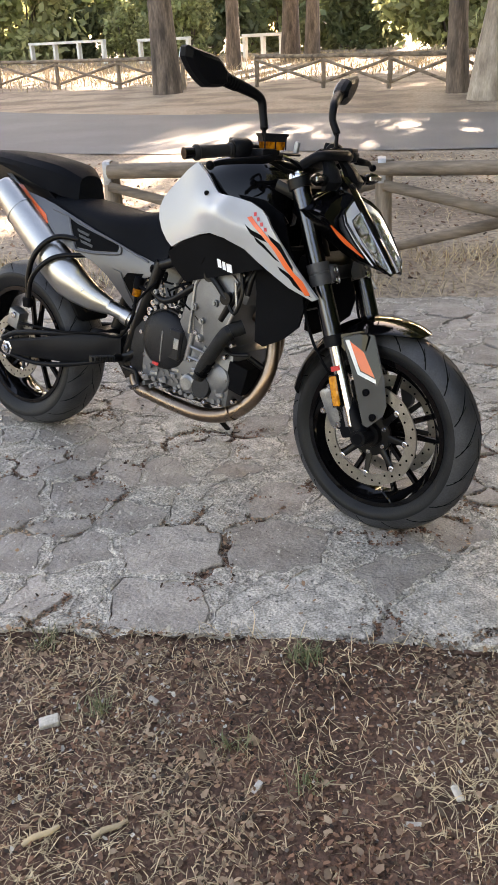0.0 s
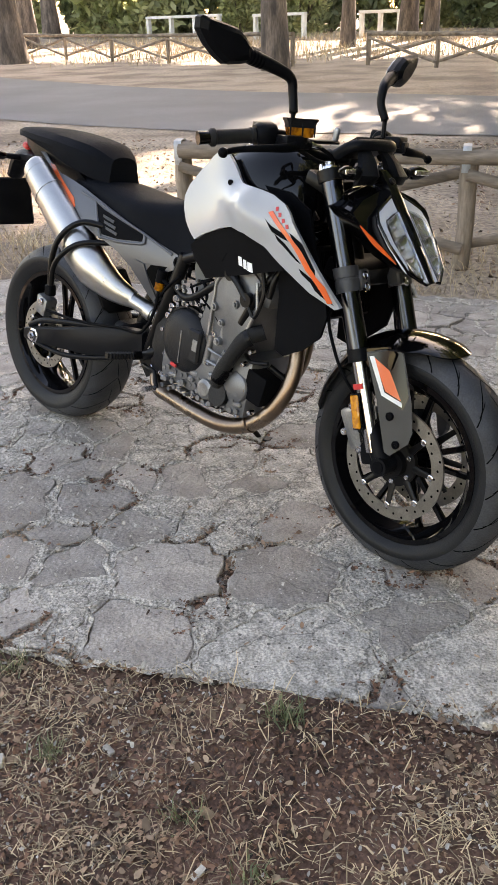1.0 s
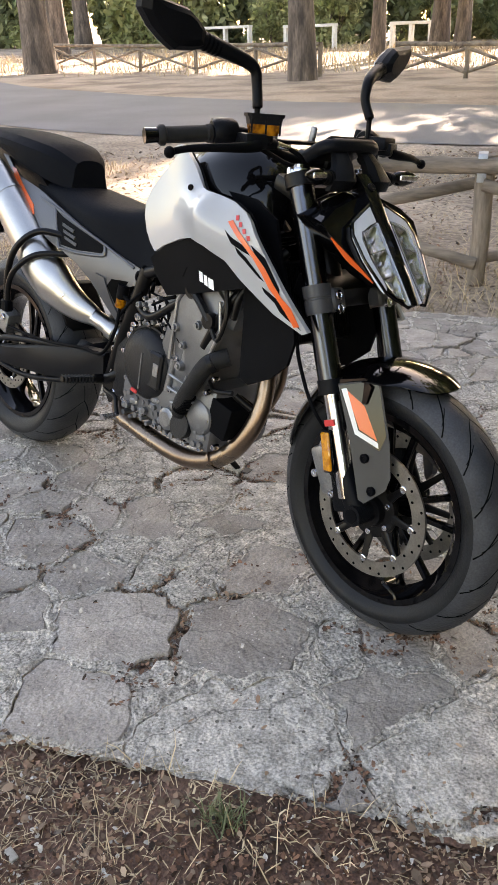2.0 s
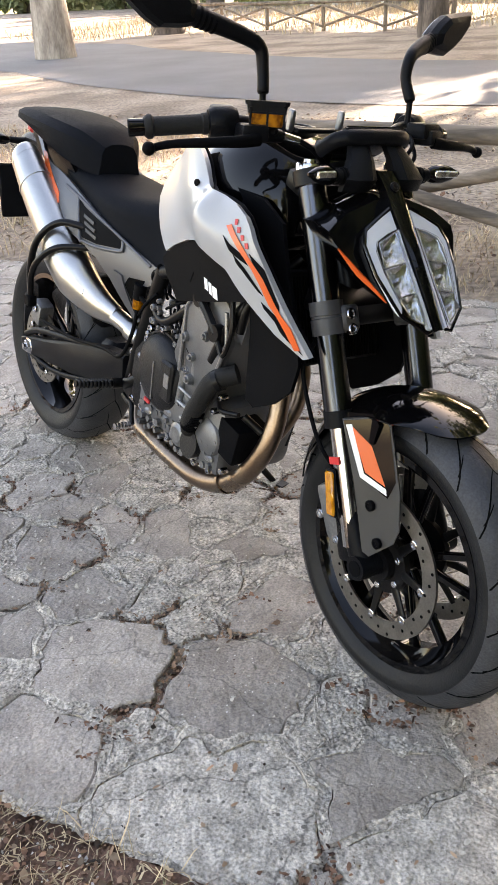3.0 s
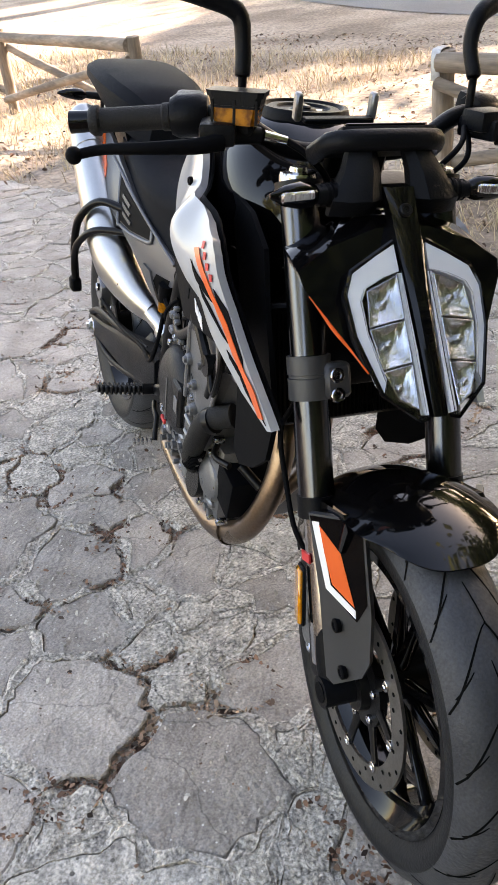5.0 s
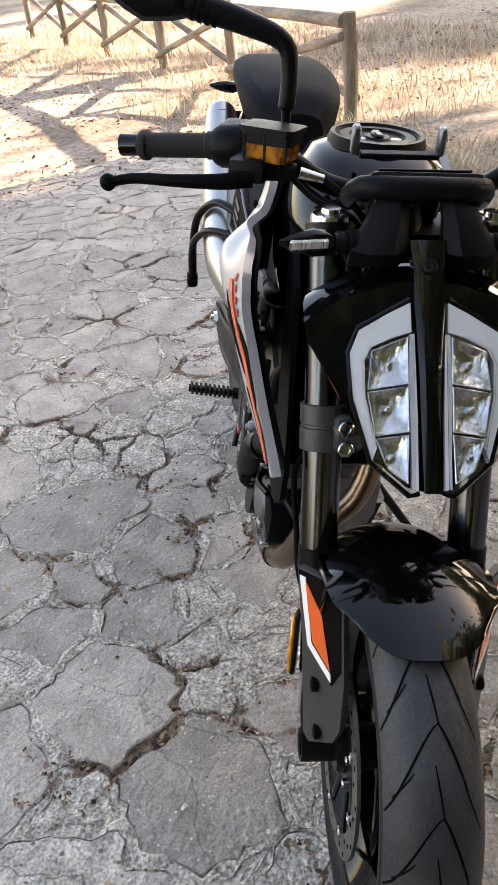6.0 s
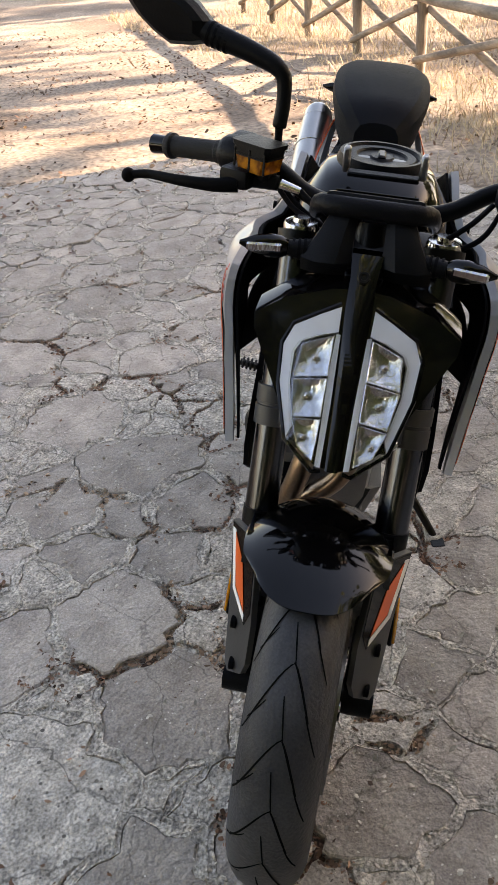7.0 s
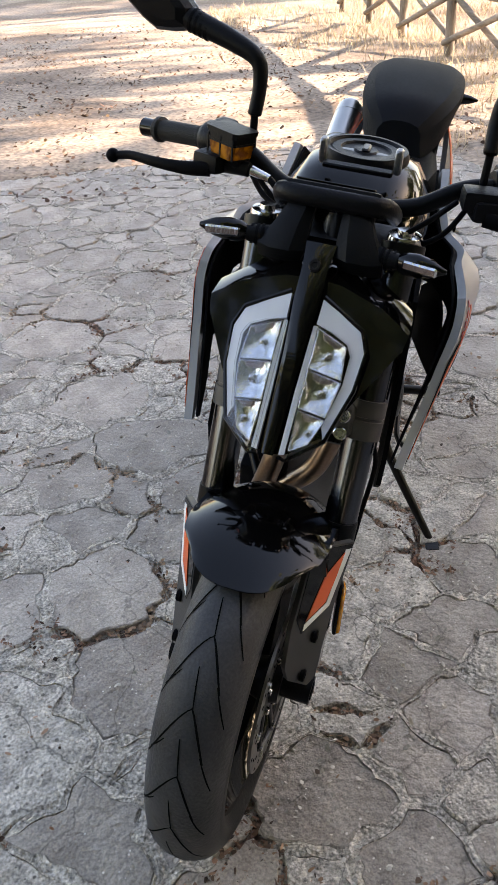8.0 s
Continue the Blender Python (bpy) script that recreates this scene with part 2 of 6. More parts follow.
def surface(grid, thick=0.003, mirror=False, bm=None):
    """A curved sheet through a grid of points (rows of equal length), refined by a spline both ways, with thickness."""
    rows = [spline(r, 3) for r in grid]
    cols = [spline([r[k] for r in rows], 3) for k in range(len(rows[0]))]
    own = bmesh.new()
    v = [[own.verts.new(q) for q in c] for c in cols]
    for i in range(len(v) - 1):
        for j in range(len(v[0]) - 1):
            own.faces.new((v[i][j], v[i + 1][j], v[i + 1][j + 1], v[i][j + 1]))
    bmesh.ops.recalc_face_normals(own, faces=own.faces)
    if thick:
        bmesh.ops.solidify(own, geom=own.faces[:], thickness=thick)
    return own if bm is None else join(bm, own)


def flip(bm):
    """The mirror image across the bike's middle plane."""
    bmesh.ops.transform(bm, matrix=Matrix.Diagonal((1, -1, 1, 1)), verts=bm.verts)
    bmesh.ops.reverse_faces(bm, faces=bm.faces)
    return bm


# ---- ground ----
PAVE_X, PAVE_Y = (-4.3, 4.2), (1.35, 4.34)


def height(x, y):
    """The lie of the land: level round the paving, rising gently across the road."""
    s = max(0.0, y - 6.0)
    rise = 0.012 * (s - 2.0 * (1 - math.exp(-s / 2.0)))
    back = max(0.0, -x - 12)
    return min(rise, 4.0) + 0.012 * back


def road_near(x):
    return 10.8 - 0.09 * min(x, 6) + 0.09 * max(0.0, min(-2.0 - x, 10)) ** 1.7


def road_far(x):
    return 15.8 - 0.28 * min(x, 6) + 0.05 * max(0.0, min(-2.0 - x, 12)) ** 1.8


def ground_height(x, y):
    inside = PAVE_X[0] - 0.1 < x < PAVE_X[1] and PAVE_Y[0] < y < PAVE_Y[1]
    bumps = (0.018 if y < 9 else 0.012) * noise.noise(Vector((x * 1.3, y * 1.3, 3))) + 0.012 * noise.noise(Vector((x * 5, y * 5, 7)))
    if road_near(x) + 0.6 < y < road_far(x) - 0.6:
        return height(x, y) - 0.05
    if road_near(x) - 1.1 < y < road_far(x) + 1.1:
        return height(x, y) - 0.003 + 0.012 * noise.noise(Vector((x * 2, y * 2, 3)))
    if -4.2 < x < 7.6 and -5.0 < y <= PAVE_Y[0]:
        return height(x, y) - 0.11
    edge = min(1.0, max(0.0, max(PAVE_X[0] - x, x - PAVE_X[1], PAVE_Y[0] - y, y - PAVE_Y[1]) / 0.35))
    return height(x, y) - 0.045 if inside else height(x, y) - 0.012 - 0.02 * (1 - edge) + bumps * edge


def lines(*spans):
    out = []
    for a, b, n in spans:
        out += list(np.linspace(a, b, n, endpoint=False))
    return out + [spans[-1][1]]


gx = lines((-1500, -300, 4), (-300, -60, 12), (-60, -12, 40), (-12, -4.5, 60), (-4.5, 4.4, 90), (4.4, 40, 40), (40, 300, 12), (300, 1500, 4))
gy = lines((-1500, -300, 4), (-300, -30, 12), (-30, -1.2, 20), (-1.2, 1.35, 36), (1.35, 4.34, 20), (4.34, 9, 48), (9, 60, 90), (60, 300, 14), (300, 1500, 4))
verts = [(x, y, ground_height(x, y)) for y in gy for x in gx]
w = len(gx)
faces = [(j * w + i, j * w + i + 1, (j + 1) * w + i + 1, (j + 1) * w + i) for j in range(len(gy) - 1) for i in range(w - 1)]
ground = raw("ground", verts, faces, EARTH)
tagged(ground, "dusty dry earth with patches of dead grass round the paving", "ground", kind="structure")
for f in ground.data.polygons:
    f.use_smooth = True


def sheet(name, material, corner, nx, ny, lift):
    """A sheet over the land; corner(u, v) gives its plan for u, v from 0 to 1."""
    vs = []
    for j in range(ny + 1):
        for i in range(nx + 1):
            x, y = corner(i / nx, j / ny)
            vs.append((x, y, height(x, y) + lift(x, y)))
    fs = [(j * (nx + 1) + i, j * (nx + 1) + i + 1, (j + 1) * (nx + 1) + i + 1, (j + 1) * (nx + 1) + i) for j in range(ny) for i in range(nx)]
    return raw(name, vs, fs, material)


# the road, two lines in plan
def road_plan(u, v):
    x = -60 + 110 * u
    near, far = road_near(x), road_far(x)
    wob = 0.18 * noise.noise(Vector((x * 0.4, v * 9, 1)))
    return x, near + (far - near) * v + wob


road = sheet("road", ASPHALT, road_plan, 160, 10, lambda x, y: 0.006)
tagged(road, "worn grey asphalt road dappled by sun and shade", "road", kind="structure")


# the strip of soil in front of the paving
def soil_lift(x, y):
    t = min(1.0, max(0.0, (PAVE_Y[0] - y) / 0.12))
    rim = min(9.3 - x, x + 5.3) + 0.5 * noise.noise(Vector((x * 0.8, y * 0.8, 11))), y + 6.7 + 0.9 * noise.noise(Vector((x * 0.8, y * 0.8, 12)))
    sink = 0.16 * (1 - min(1.0, max(0.0, min(rim) / 0.9)))
    return -0.004 - sink - 0.004 * (1 - t) + 0.022 * noise.noise(Vector((x * 2.1, y * 2.1, 5))) + 0.014 * noise.noise(Vector((x * 9, y * 9, 9)))


soil = sheet("soil", SOIL, lambda u, v: (-9.5 + 19 * u, -7.0 + 8.36 * v), 400, 180, soil_lift)
tagged(soil, "reddish brown dry soil covered with leaf litter", "soil", kind="structure")

# mortar bed under the stones
bed = sheet("paving_bed", SOIL, lambda u, v: (PAVE_X[0] + (PAVE_X[1] - PAVE_X[0]) * u, PAVE_Y[0] + (PAVE_Y[1] - PAVE_Y[0]) * v), 620, 230,
            lambda x, y: -0.012 + 0.004 * noise.noise(Vector((x * 33, y * 33, 4))))
tagged(bed, "irregular natural stone paving in rough grey mortar", "pavement", kind="structure")


# ---- paving stones: cells round sites, with a weight for the large slabs ----
def clip(poly, n, d):
    out = []
    for i, p in enumerate(poly):
        q = poly[(i + 1) % len(poly)]
        a, b = p.dot(n) - d, q.dot(n) - d
        if a <= 0:
            out.append(p)
        if a * b < 0:
            out.append(p + (q - p) * (a / (a - b)))
    return out


# x, y and radius of the slabs that stand out
SLABS = [(-0.207, 1.742, 0.142), (0.118, 1.79, 0.132), (-0.192, 1.463, 0.135), (-0.013, 1.55, 0.045), (0.19, 1.45, 0.2), (0.441, 1.664, 0.098), (0.6, 1.52, 0.14), (0.68, 1.375, 0.06), (-0.205, 2.409, 0.08), (-0.039, 2.412, 0.085), (0.083, 2.049, 0.105),
         (-0.302, 2.201, 0.085), (-0.554, 2.05, 0.115), (0.446, 1.821, 0.055), (0.629, 1.866, 0.08), (-1.717, 1.678, 0.175),
         (-1.175, 1.83, 0.16), (-0.817, 1.961, 0.155), (-0.691, 1.692, 0.115), (-0.476, 1.73, 0.08), (-2.126, 2.111, 0.17), (-2.024, 1.837, 0.135), (0.46, 2.084, 0.1), (0.387, 2.37, 0.07), (0.237, 2.33, 0.075), (-0.026, 2.62, 0.085), (-0.361, 1.933, 0.085), (-1.475, 2.199, 0.14), (-0.53, 1.5, 0.07)]
rnd = random.Random(4)
sites = [(x, y, r) for x, y, r in SLABS]
tries = 0
while tries < 9000:
    tries += 1
    x, y = rnd.uniform(PAVE_X[0] - 0.3, PAVE_X[1] + 0.3), rnd.uniform(PAVE_Y[0] - 0.3, PAVE_Y[1] + 0.2)
    r = rnd.choice((0.035, 0.05, 0.065, 0.09, 0.12, 0.15, 0.17))
    if all((x - a) ** 2 + (y - b) ** 2 > (r + c) ** 2 * 0.92 for a, b, c in sites):
        sites.append((x, y, r))


def hollow(x, y):
    """Where the mortar is lost and leaf crumbs gather: 0 to 1."""
    n = noise.noise(Vector((x * 3.4, y * 3.4, 21))) + 0.45 * noise.noise(Vector((x * 9, y * 9, 23)))
    return min(1.0, max(0.0, (n - 0.19) / 0.12))


def outline(poly):
    """The wandering outline of a cell; neighbours wander alike."""
    ring = []
    for i, p in enumerate(poly):
        q = poly[(i + 1) % len(poly)]
        n = max(1, min(14, int((q - p).length / 0.020)))
        for k in range(n):
            a = p + (q - p) * (k / n)
            a = a + Vector((noise.noise(Vector((a.x * 11, a.y * 11, 1))), noise.noise(Vector((a.x * 11, a.y * 11, 6))))) * 0.030
            a = a + Vector((noise.noise(Vector((a.x * 37, a.y * 37, 3))), noise.noise(Vector((a.x * 37, a.y * 37, 8))))) * 0.011
            ring.append(a)
    return ring


def stone(ring, thick, top, seed, gap):
    """One stone and its collar of mortar: a rough outline, a worn rim, an uneven top; thin crevices that come and go between."""
    g = random.Random(seed)
    c = sum(ring, Vector((0, 0))) / len(ring)
    tilt = Vector((g.uniform(-1, 1), g.uniform(-1, 1))) * 0.010
    m = len(ring)

    def pulled(a, by):
        d = a - c
        return c + d * max(0.25, 1 - by / max(d.length, 0.03))

    edge, crack = [], []
    for a in ring:
        w = gap * (1.0 + 1.5 * noise.noise(Vector((a.x * 5, a.y * 5, seed * 1.7)))) + 0.009 * noise.noise(Vector((a.x * 45, a.y * 45, 12)))
        edge.append(max(0.003, w))
        crack.append(0.0042 * (noise.noise(Vector((a.x * 11, a.y * 11, 31 + seed))) * 2.2 - 0.32))
    vs, fs = [], []
    for inset, z in ((-0.001, -thick), (0.0, top - 0.004), (0.004, top)):
        for a, e in zip(ring, edge):
            b = pulled(a, e + inset)
            lift = tilt.dot(b - c) + 0.003 * noise.noise(Vector((b.x * 9, b.y * 9, 2))) + 0.0015 * noise.noise(Vector((b.x * 40, b.y * 40, 2)))
            vs.append((b.x - c.x, b.y - c.y, z + (lift if z > 0 - thick + 0.001 else 0)))
    for a, e in zip(ring, edge):
        b = c + (pulled(a, e) - c) * 0.55
        vs.append((b.x - c.x, b.y - c.y, top + tilt.dot(b - c) + 0.002 * noise.noise(Vector((b.x * 14, b.y * 14, 5)))))
    vs.append((0, 0, top + 0.001))
    for lv in range(3):
        for k in range(m):
            fs.append((lv * m + k, lv * m + (k + 1) % m, (lv + 1) * m + (k + 1) % m, (lv + 1) * m + k))
    for k in range(m):
        fs.append((3 * m + k, 3 * m + (k + 1) % m, 4 * m))
    # mortar collar, from just over the cell's border to the crevice
    mv, mf = [], []
    for u in (-0.05, 0.3, 0.65, 1.0, 1.0):
        low = len(mv) >= 4 * m
        for a, e, k in zip(ring, edge, crack):
            b = pulled(a, (e - k) * u)
            z = 0.002 + top * 0.5 + 0.006 * noise.noise(Vector((b.x * 21, b.y * 21, 2))) + 0.007 * noise.noise(Vector((b.x * 75, b.y * 75, 4))) - 0.015 * hollow(b.x, b.y)
            if u == 1.0 and k < 0:
                z = max(z, top + 0.0008) if hollow(b.x, b.y) < 0.3 else z
            mv.append((b.x, b.y, -thick if low else z))
    for lv in range(4):
        for k in range(m):
            mf.append((lv * m + k, lv * m + (k + 1) % m, (lv + 1) * m + (k + 1) % m, (lv + 1) * m + k))
    return vs, fs, c, mv, mf


stones, far_v, far_f = [], [], []
for i, (x, y, r) in enumerate(sites):
    p = Vector((x, y))
    poly = [Vector(q) for q in ((x - 0.9, y - 0.9), (x + 0.9, y - 0.9), (x + 0.9, y + 0.9), (x - 0.9, y + 0.9))]
    for j, (a, b, c) in enumerate(sites):
        d = Vector((a - x, b - y))
        if i == j or d.length > 1.7:
            continue
        n = d.normalized()
        poly = clip(poly, n, p.dot(n) + (d.length_squared + r * r - c * c) / (2 * d.length))
        if len(poly) < 3:
            break
    for n, d in ((Vector((-1, 0)), -PAVE_X[0]), (Vector((1, 0)), PAVE_X[1]), (Vector((0, -1)), -PAVE_Y[0]), (Vector((0, 1)), PAVE_Y[1])):
        poly = clip(poly, n, d - 0.012) if len(poly) > 2 else poly
    if len(poly) < 3:
        continue
    if i >= len(SLABS) and r > 0.06 and rnd.random() < 0.6:
        a = rnd.uniform(0, math.pi)
        n = Vector((math.cos(a), math.sin(a)))
        d = p.dot(n) + rnd.uniform(-0.35, 0.35) * r
        for side, half in ((1, clip(poly, n, d)), (-1, clip(poly, -n, -d))):
            if len(half) > 2:
                c = sum(half, Vector((0, 0))) / len(half)
                stones.append((half, i * 2 + (side > 0) + 400, c.x, c.y, r * 0.7))
        continue
    stones.append((poly, i, x, y, r))
stones.sort(key=lambda s: (s[2] - 0.0) ** 2 + (s[3] - 1.9) ** 2)


def lay_stones():
    vs_all, fs_all, mv_all, mf_all = [], [], [], []
    for k, (poly, i, x, y, r) in enumerate(stones):
        top = 0.004 + 0.006 * noise.noise(Vector((x * 7, y * 7, 0)))
        vs, fs, c, mv, mf = stone(outline(poly), 0.03, top, i % 97, 0.014 if r > 0.1 else 0.011)
        o = len(mv_all)
        mv_all += mv
        mf_all += [tuple(o + q for q in f) for f in mf]
        if k < 290:
            ob = raw("stone", vs, fs, LICHEN if noise.noise(Vector((x * 1.1 + 3, y * 1.1, 4))) > 0.22 or i in PALE else MORTAR if r < 0.05 else STONE, bed)
            ob.location = (c.x, c.y, 0)
        else:
            o = len(vs_all)
            vs_all += [(v[0] + c.x, v[1] + c.y, v[2]) for v in vs]
            fs_all += [tuple(o + q for q in f) for f in fs]
    tagged(raw("outer_stones", vs_all, fs_all, STONE, bed), kind="stuff")
    tagged(raw("mortar_joints", mv_all, mf_all, MORTAR, bed), kind="stuff")


PALE = {4, 6, 7}


# ---- fences of round timber ----
def timber(a, b, r, seed):
    """A peeled round pole, slightly crooked."""
    a, b = Vector(a), Vector(b)
    g = random.Random(seed)
    pts, n = [], 4
    for k in range(n + 1):
        j = Vector((g.uniform(-1, 1), g.uniform(-1, 1), g.uniform(-1, 1))) * (0.16 * r if 0 < k < n else 0)
        pts.append(a + (b - a) * (k / n) + j)
    return tube(pts, [r * g.uniform(0.92, 1.08) for _ in pts], 10, 2)


def fence(name, posts, high, r, label, ends=(False, False), strap=False):
    """Posts with a top rail and a crossed pair of braces in every bay."""
    base = new(name)
    base.empty_display_size = 0.2
    for i, (x, y) in enumerate(posts):
        z = height(x, y)
        part("post", timber((x, y, z - 0.15), (x + 0.01, y, z + high), r, i * 7 + 1), TIMBER, base)
        if strap:
            bent = tube([(x - 0.01, y - r * 1.12, z + high - 0.13), (x - 0.01, y - r * 1.12, z + high - 0.01), (x - 0.01, y - r * 0.5, z + high + 0.008), (x - 0.01, y + r * 0.5, z + high + 0.008),
                         (x - 0.01, y + r * 1.12, z + high - 0.02), (x - 0.01, y + r * 1.12, z + high - 0.12)], 0.006, 6, 3, None, 4.5)
            part("metal_strap", bent, GALV, base, "bent galvanised steel strap")
    for i in range(len(posts) - 1):
        (x, y), (u, v) = posts[i], posts[i + 1]
        z, zz = height(x, y), height(u, v)
        part("rail", timber((x, y - r * 0.8, z + high - 0.05), (u, v - r * 0.8, zz + high - 0.05), r * 0.85, i * 7 + 2), TIMBER_RAIL, base)
        part("brace", timber((x, y - r * 1.2, z + high - 0.14), (u, v - r * 1.2, zz + 0.12), r * 0.62, i * 7 + 3), TIMBER_RAIL, base)
        part("brace", timber((x, y + r * 1.1, z + 0.12), (u, v + r * 1.1, zz + high - 0.14), r * 0.62, i * 7 + 4), TIMBER_RAIL, base)
    return tagged(base, label, "fence")


fence("timber_fence", [(-1.22, 5.15), (0.50, 4.93), (2.2, 4.72), (3.9, 4.5)], 0.67, 0.052, "weathered round timber fence with steel straps beside the paving", strap=True)
fence("timber_fence", [(-3.75, 5.5), (-5.85, 5.92), (-7.45, 6.1), (-9.1, 6.28), (-10.8, 6.5), (-12.5, 6.7)], 0.68, 0.05, "round timber fence with crossed braces on dry grass")
fence("timber_fence", [(-16.3, 32.2), (-13.9, 30.7), (-11.5, 29.2), (-8.9, 27.5), (-6.55, 26.1), (-4.35, 24.7)], 0.84, 0.06, "distant timber fence with crossed braces along the road")
fence("timber_fence", [(-2.26, 24.6), (-0.39, 22.9), (1.24, 21.9), (2.63, 21.0), (4.2, 20.0), (5.9, 19.0)], 0.80, 0.06, "distant timber fence with crossed braces along the road")


# ---- white concrete frames beyond the far fence ----
def concrete_frame(x, y, wide, high, bays, turn):
    base = new("concrete_bench_frame")
    base.matrix_world = pose(x, y, height(x, y), 0, 0, turn)
    for k in range(bays + 1):
        part("leg", box((wide * (k / bays - 0.5), 0, high / 2 - 0.1), (0.16, 0.3, high + 0.2), 0.01), CONCRETE, base)
    part("beam", box((0, 0, high), (wide + 0.2, 0.34, 0.14), 0.01), CONCRETE, base)
    tagged(base, "white concrete frame standing on dry earth", "bench", "white frames")


concrete_frame(-15.9, 51, 5.1, 1.15, 3, -20)
concrete_frame(-9.6, 48, 3.0, 1.15, 2, -20)
concrete_frame(-4.0, 45, 2.0, 1.15, 2, -20)


# ---- trees ----
def leaf_cloud(name, centre, radii, count, size, material, parent, seed, gaps=0.0):
    """Many small leaf cards in uneven clumps."""
    g = np.random.default_rng(seed)
    clumps = max(6, count // 90)
    u = g.normal(size=(clumps, 3))
    u /= np.linalg.norm(u, axis=1)[:, None]
    cc = u * (g.uniform(0.25, 1.0, (clumps, 1)) ** 0.6)
    which = g.integers(0, clumps, count)
    p = cc[which] + g.normal(size=(count, 3)) * g.uniform(0.08, 0.2, (clumps, 1))[which]
    p = p * np.array(radii) + np.array(centre)
    a = g.normal(size=(count, 3))
    a /= np.linalg.norm(a, axis=1)[:, None]
    b = np.cross(a, g.normal(size=(count, 3)))
    b /= np.linalg.norm(b, axis=1)[:, None]
    s = size * g.uniform(0.6, 1.4, (count, 1))
    v = np.stack([p - a * s, p + b * s * 0.45, p + a * s, p - b * s * 0.45], 1).reshape(-1, 3)
    f = np.arange(count * 4).reshape(-1, 4)
    me = bpy.data.meshes.new(name)
    me.from_pydata(v.tolist(), [], f.tolist())
    me.materials.append(material)
    ob = new(name, me)
    ob.parent = parent
    return ob


def tree(x, y, r, tall, lean, crown, seed, bark=BARK, leaf=LEAF, count=2600, size=0.16, label="tall tree with a rough brown trunk"):
    """A tapered, leaning trunk with limbs and a ragged crown; crown: centre height, radius across, radius up."""
    g = random.Random(seed)
    base = new("tree")
    z = height(x, y)
    base.location = (x, y, z)
    pts = [Vector((lean * (k / 6) ** 1.2 * tall + g.uniform(-0.06, 0.06) * (k > 0), g.uniform(-0.08, 0.08) * (k > 0), -0.2 + (tall + 0.2) * k / 6)) for k in range(7)]
    part("trunk", tube(pts, [r * 1.35, r * 1.02, r * 0.95, r * 0.85, r * 0.7, r * 0.5, r * 0.25], 14, 5), bark, base)
    ch, cr, cv = crown
    for k in range(5):
        f = 0.45 + 0.1 * k
        q = pts[0].lerp(pts[-1], f)
        a = g.uniform(0, 6.28)
        e = Vector((q.x + math.cos(a) * cr * 0.7, q.y + math.sin(a) * cr * 0.7, min(q.z + tall * 0.2, ch + cv)))
        part("limb", tube([q, q.lerp(e, 0.5) + Vector((0, 0, -0.1 * cr)), e], [r * 0.42, r * 0.28, r * 0.1], 8, 4), bark, base)
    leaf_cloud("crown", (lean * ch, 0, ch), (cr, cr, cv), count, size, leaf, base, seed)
    return tagged(base, label, "tree")


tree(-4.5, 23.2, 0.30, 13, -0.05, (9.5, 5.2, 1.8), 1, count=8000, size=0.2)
# next tree is out of view, added so its crown darkens the road
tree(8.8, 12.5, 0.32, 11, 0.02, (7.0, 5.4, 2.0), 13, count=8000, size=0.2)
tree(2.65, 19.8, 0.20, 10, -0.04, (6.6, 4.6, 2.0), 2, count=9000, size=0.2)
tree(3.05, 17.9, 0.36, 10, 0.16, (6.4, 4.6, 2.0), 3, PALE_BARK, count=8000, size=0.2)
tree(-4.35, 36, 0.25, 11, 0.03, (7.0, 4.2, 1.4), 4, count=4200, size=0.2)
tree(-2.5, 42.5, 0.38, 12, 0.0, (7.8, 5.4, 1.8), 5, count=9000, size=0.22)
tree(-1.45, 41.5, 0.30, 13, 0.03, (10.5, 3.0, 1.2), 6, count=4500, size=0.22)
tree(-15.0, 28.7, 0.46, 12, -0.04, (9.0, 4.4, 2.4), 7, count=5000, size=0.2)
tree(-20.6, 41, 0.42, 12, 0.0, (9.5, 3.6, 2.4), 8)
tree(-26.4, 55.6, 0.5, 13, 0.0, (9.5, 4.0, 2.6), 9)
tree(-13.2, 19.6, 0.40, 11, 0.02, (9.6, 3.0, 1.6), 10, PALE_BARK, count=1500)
# two trees added right of the view, only to shade paving and road
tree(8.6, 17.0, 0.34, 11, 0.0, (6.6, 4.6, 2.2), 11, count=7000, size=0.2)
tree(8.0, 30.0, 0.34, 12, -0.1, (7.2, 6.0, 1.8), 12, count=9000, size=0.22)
# tall trees added behind the bushes; their unseen broad crowns shade the far verge
for k, x in enumerate((-13, -6.5, 0.0, 6.5, 13.0)):
    tree(x, 60 + (k % 2) * 3, 0.3, 17, 0.01, (14.6, 4.2, 2.0), 50 + k, count=6000, size=0.30, label="tall tree added behind the bushes, its unseen crown shading the far verge")
# trees added out of view behind and beside the walk, to block skylight
for k, (x, y) in enumerate(((6.4, 0.6), (6.4, 5.2), (9.5, 7.0), (8.8, -2.6), (12.0, 2.6), (11.5, -6.0), (8.2, -7.5), (-5.0, -17.0), (0.5, -20.0))):
    dense = x > 4.2
    tree(x, y, 0.28, 9.5, 0.02 * (k % 3 - 1), (4.8, 3.9, 3.4) if dense else (6.6, 3.9, 2.1), 30 + k, count=9000 if dense else 3000, size=0.24, label="pine added out of view round the walk to block skylight")



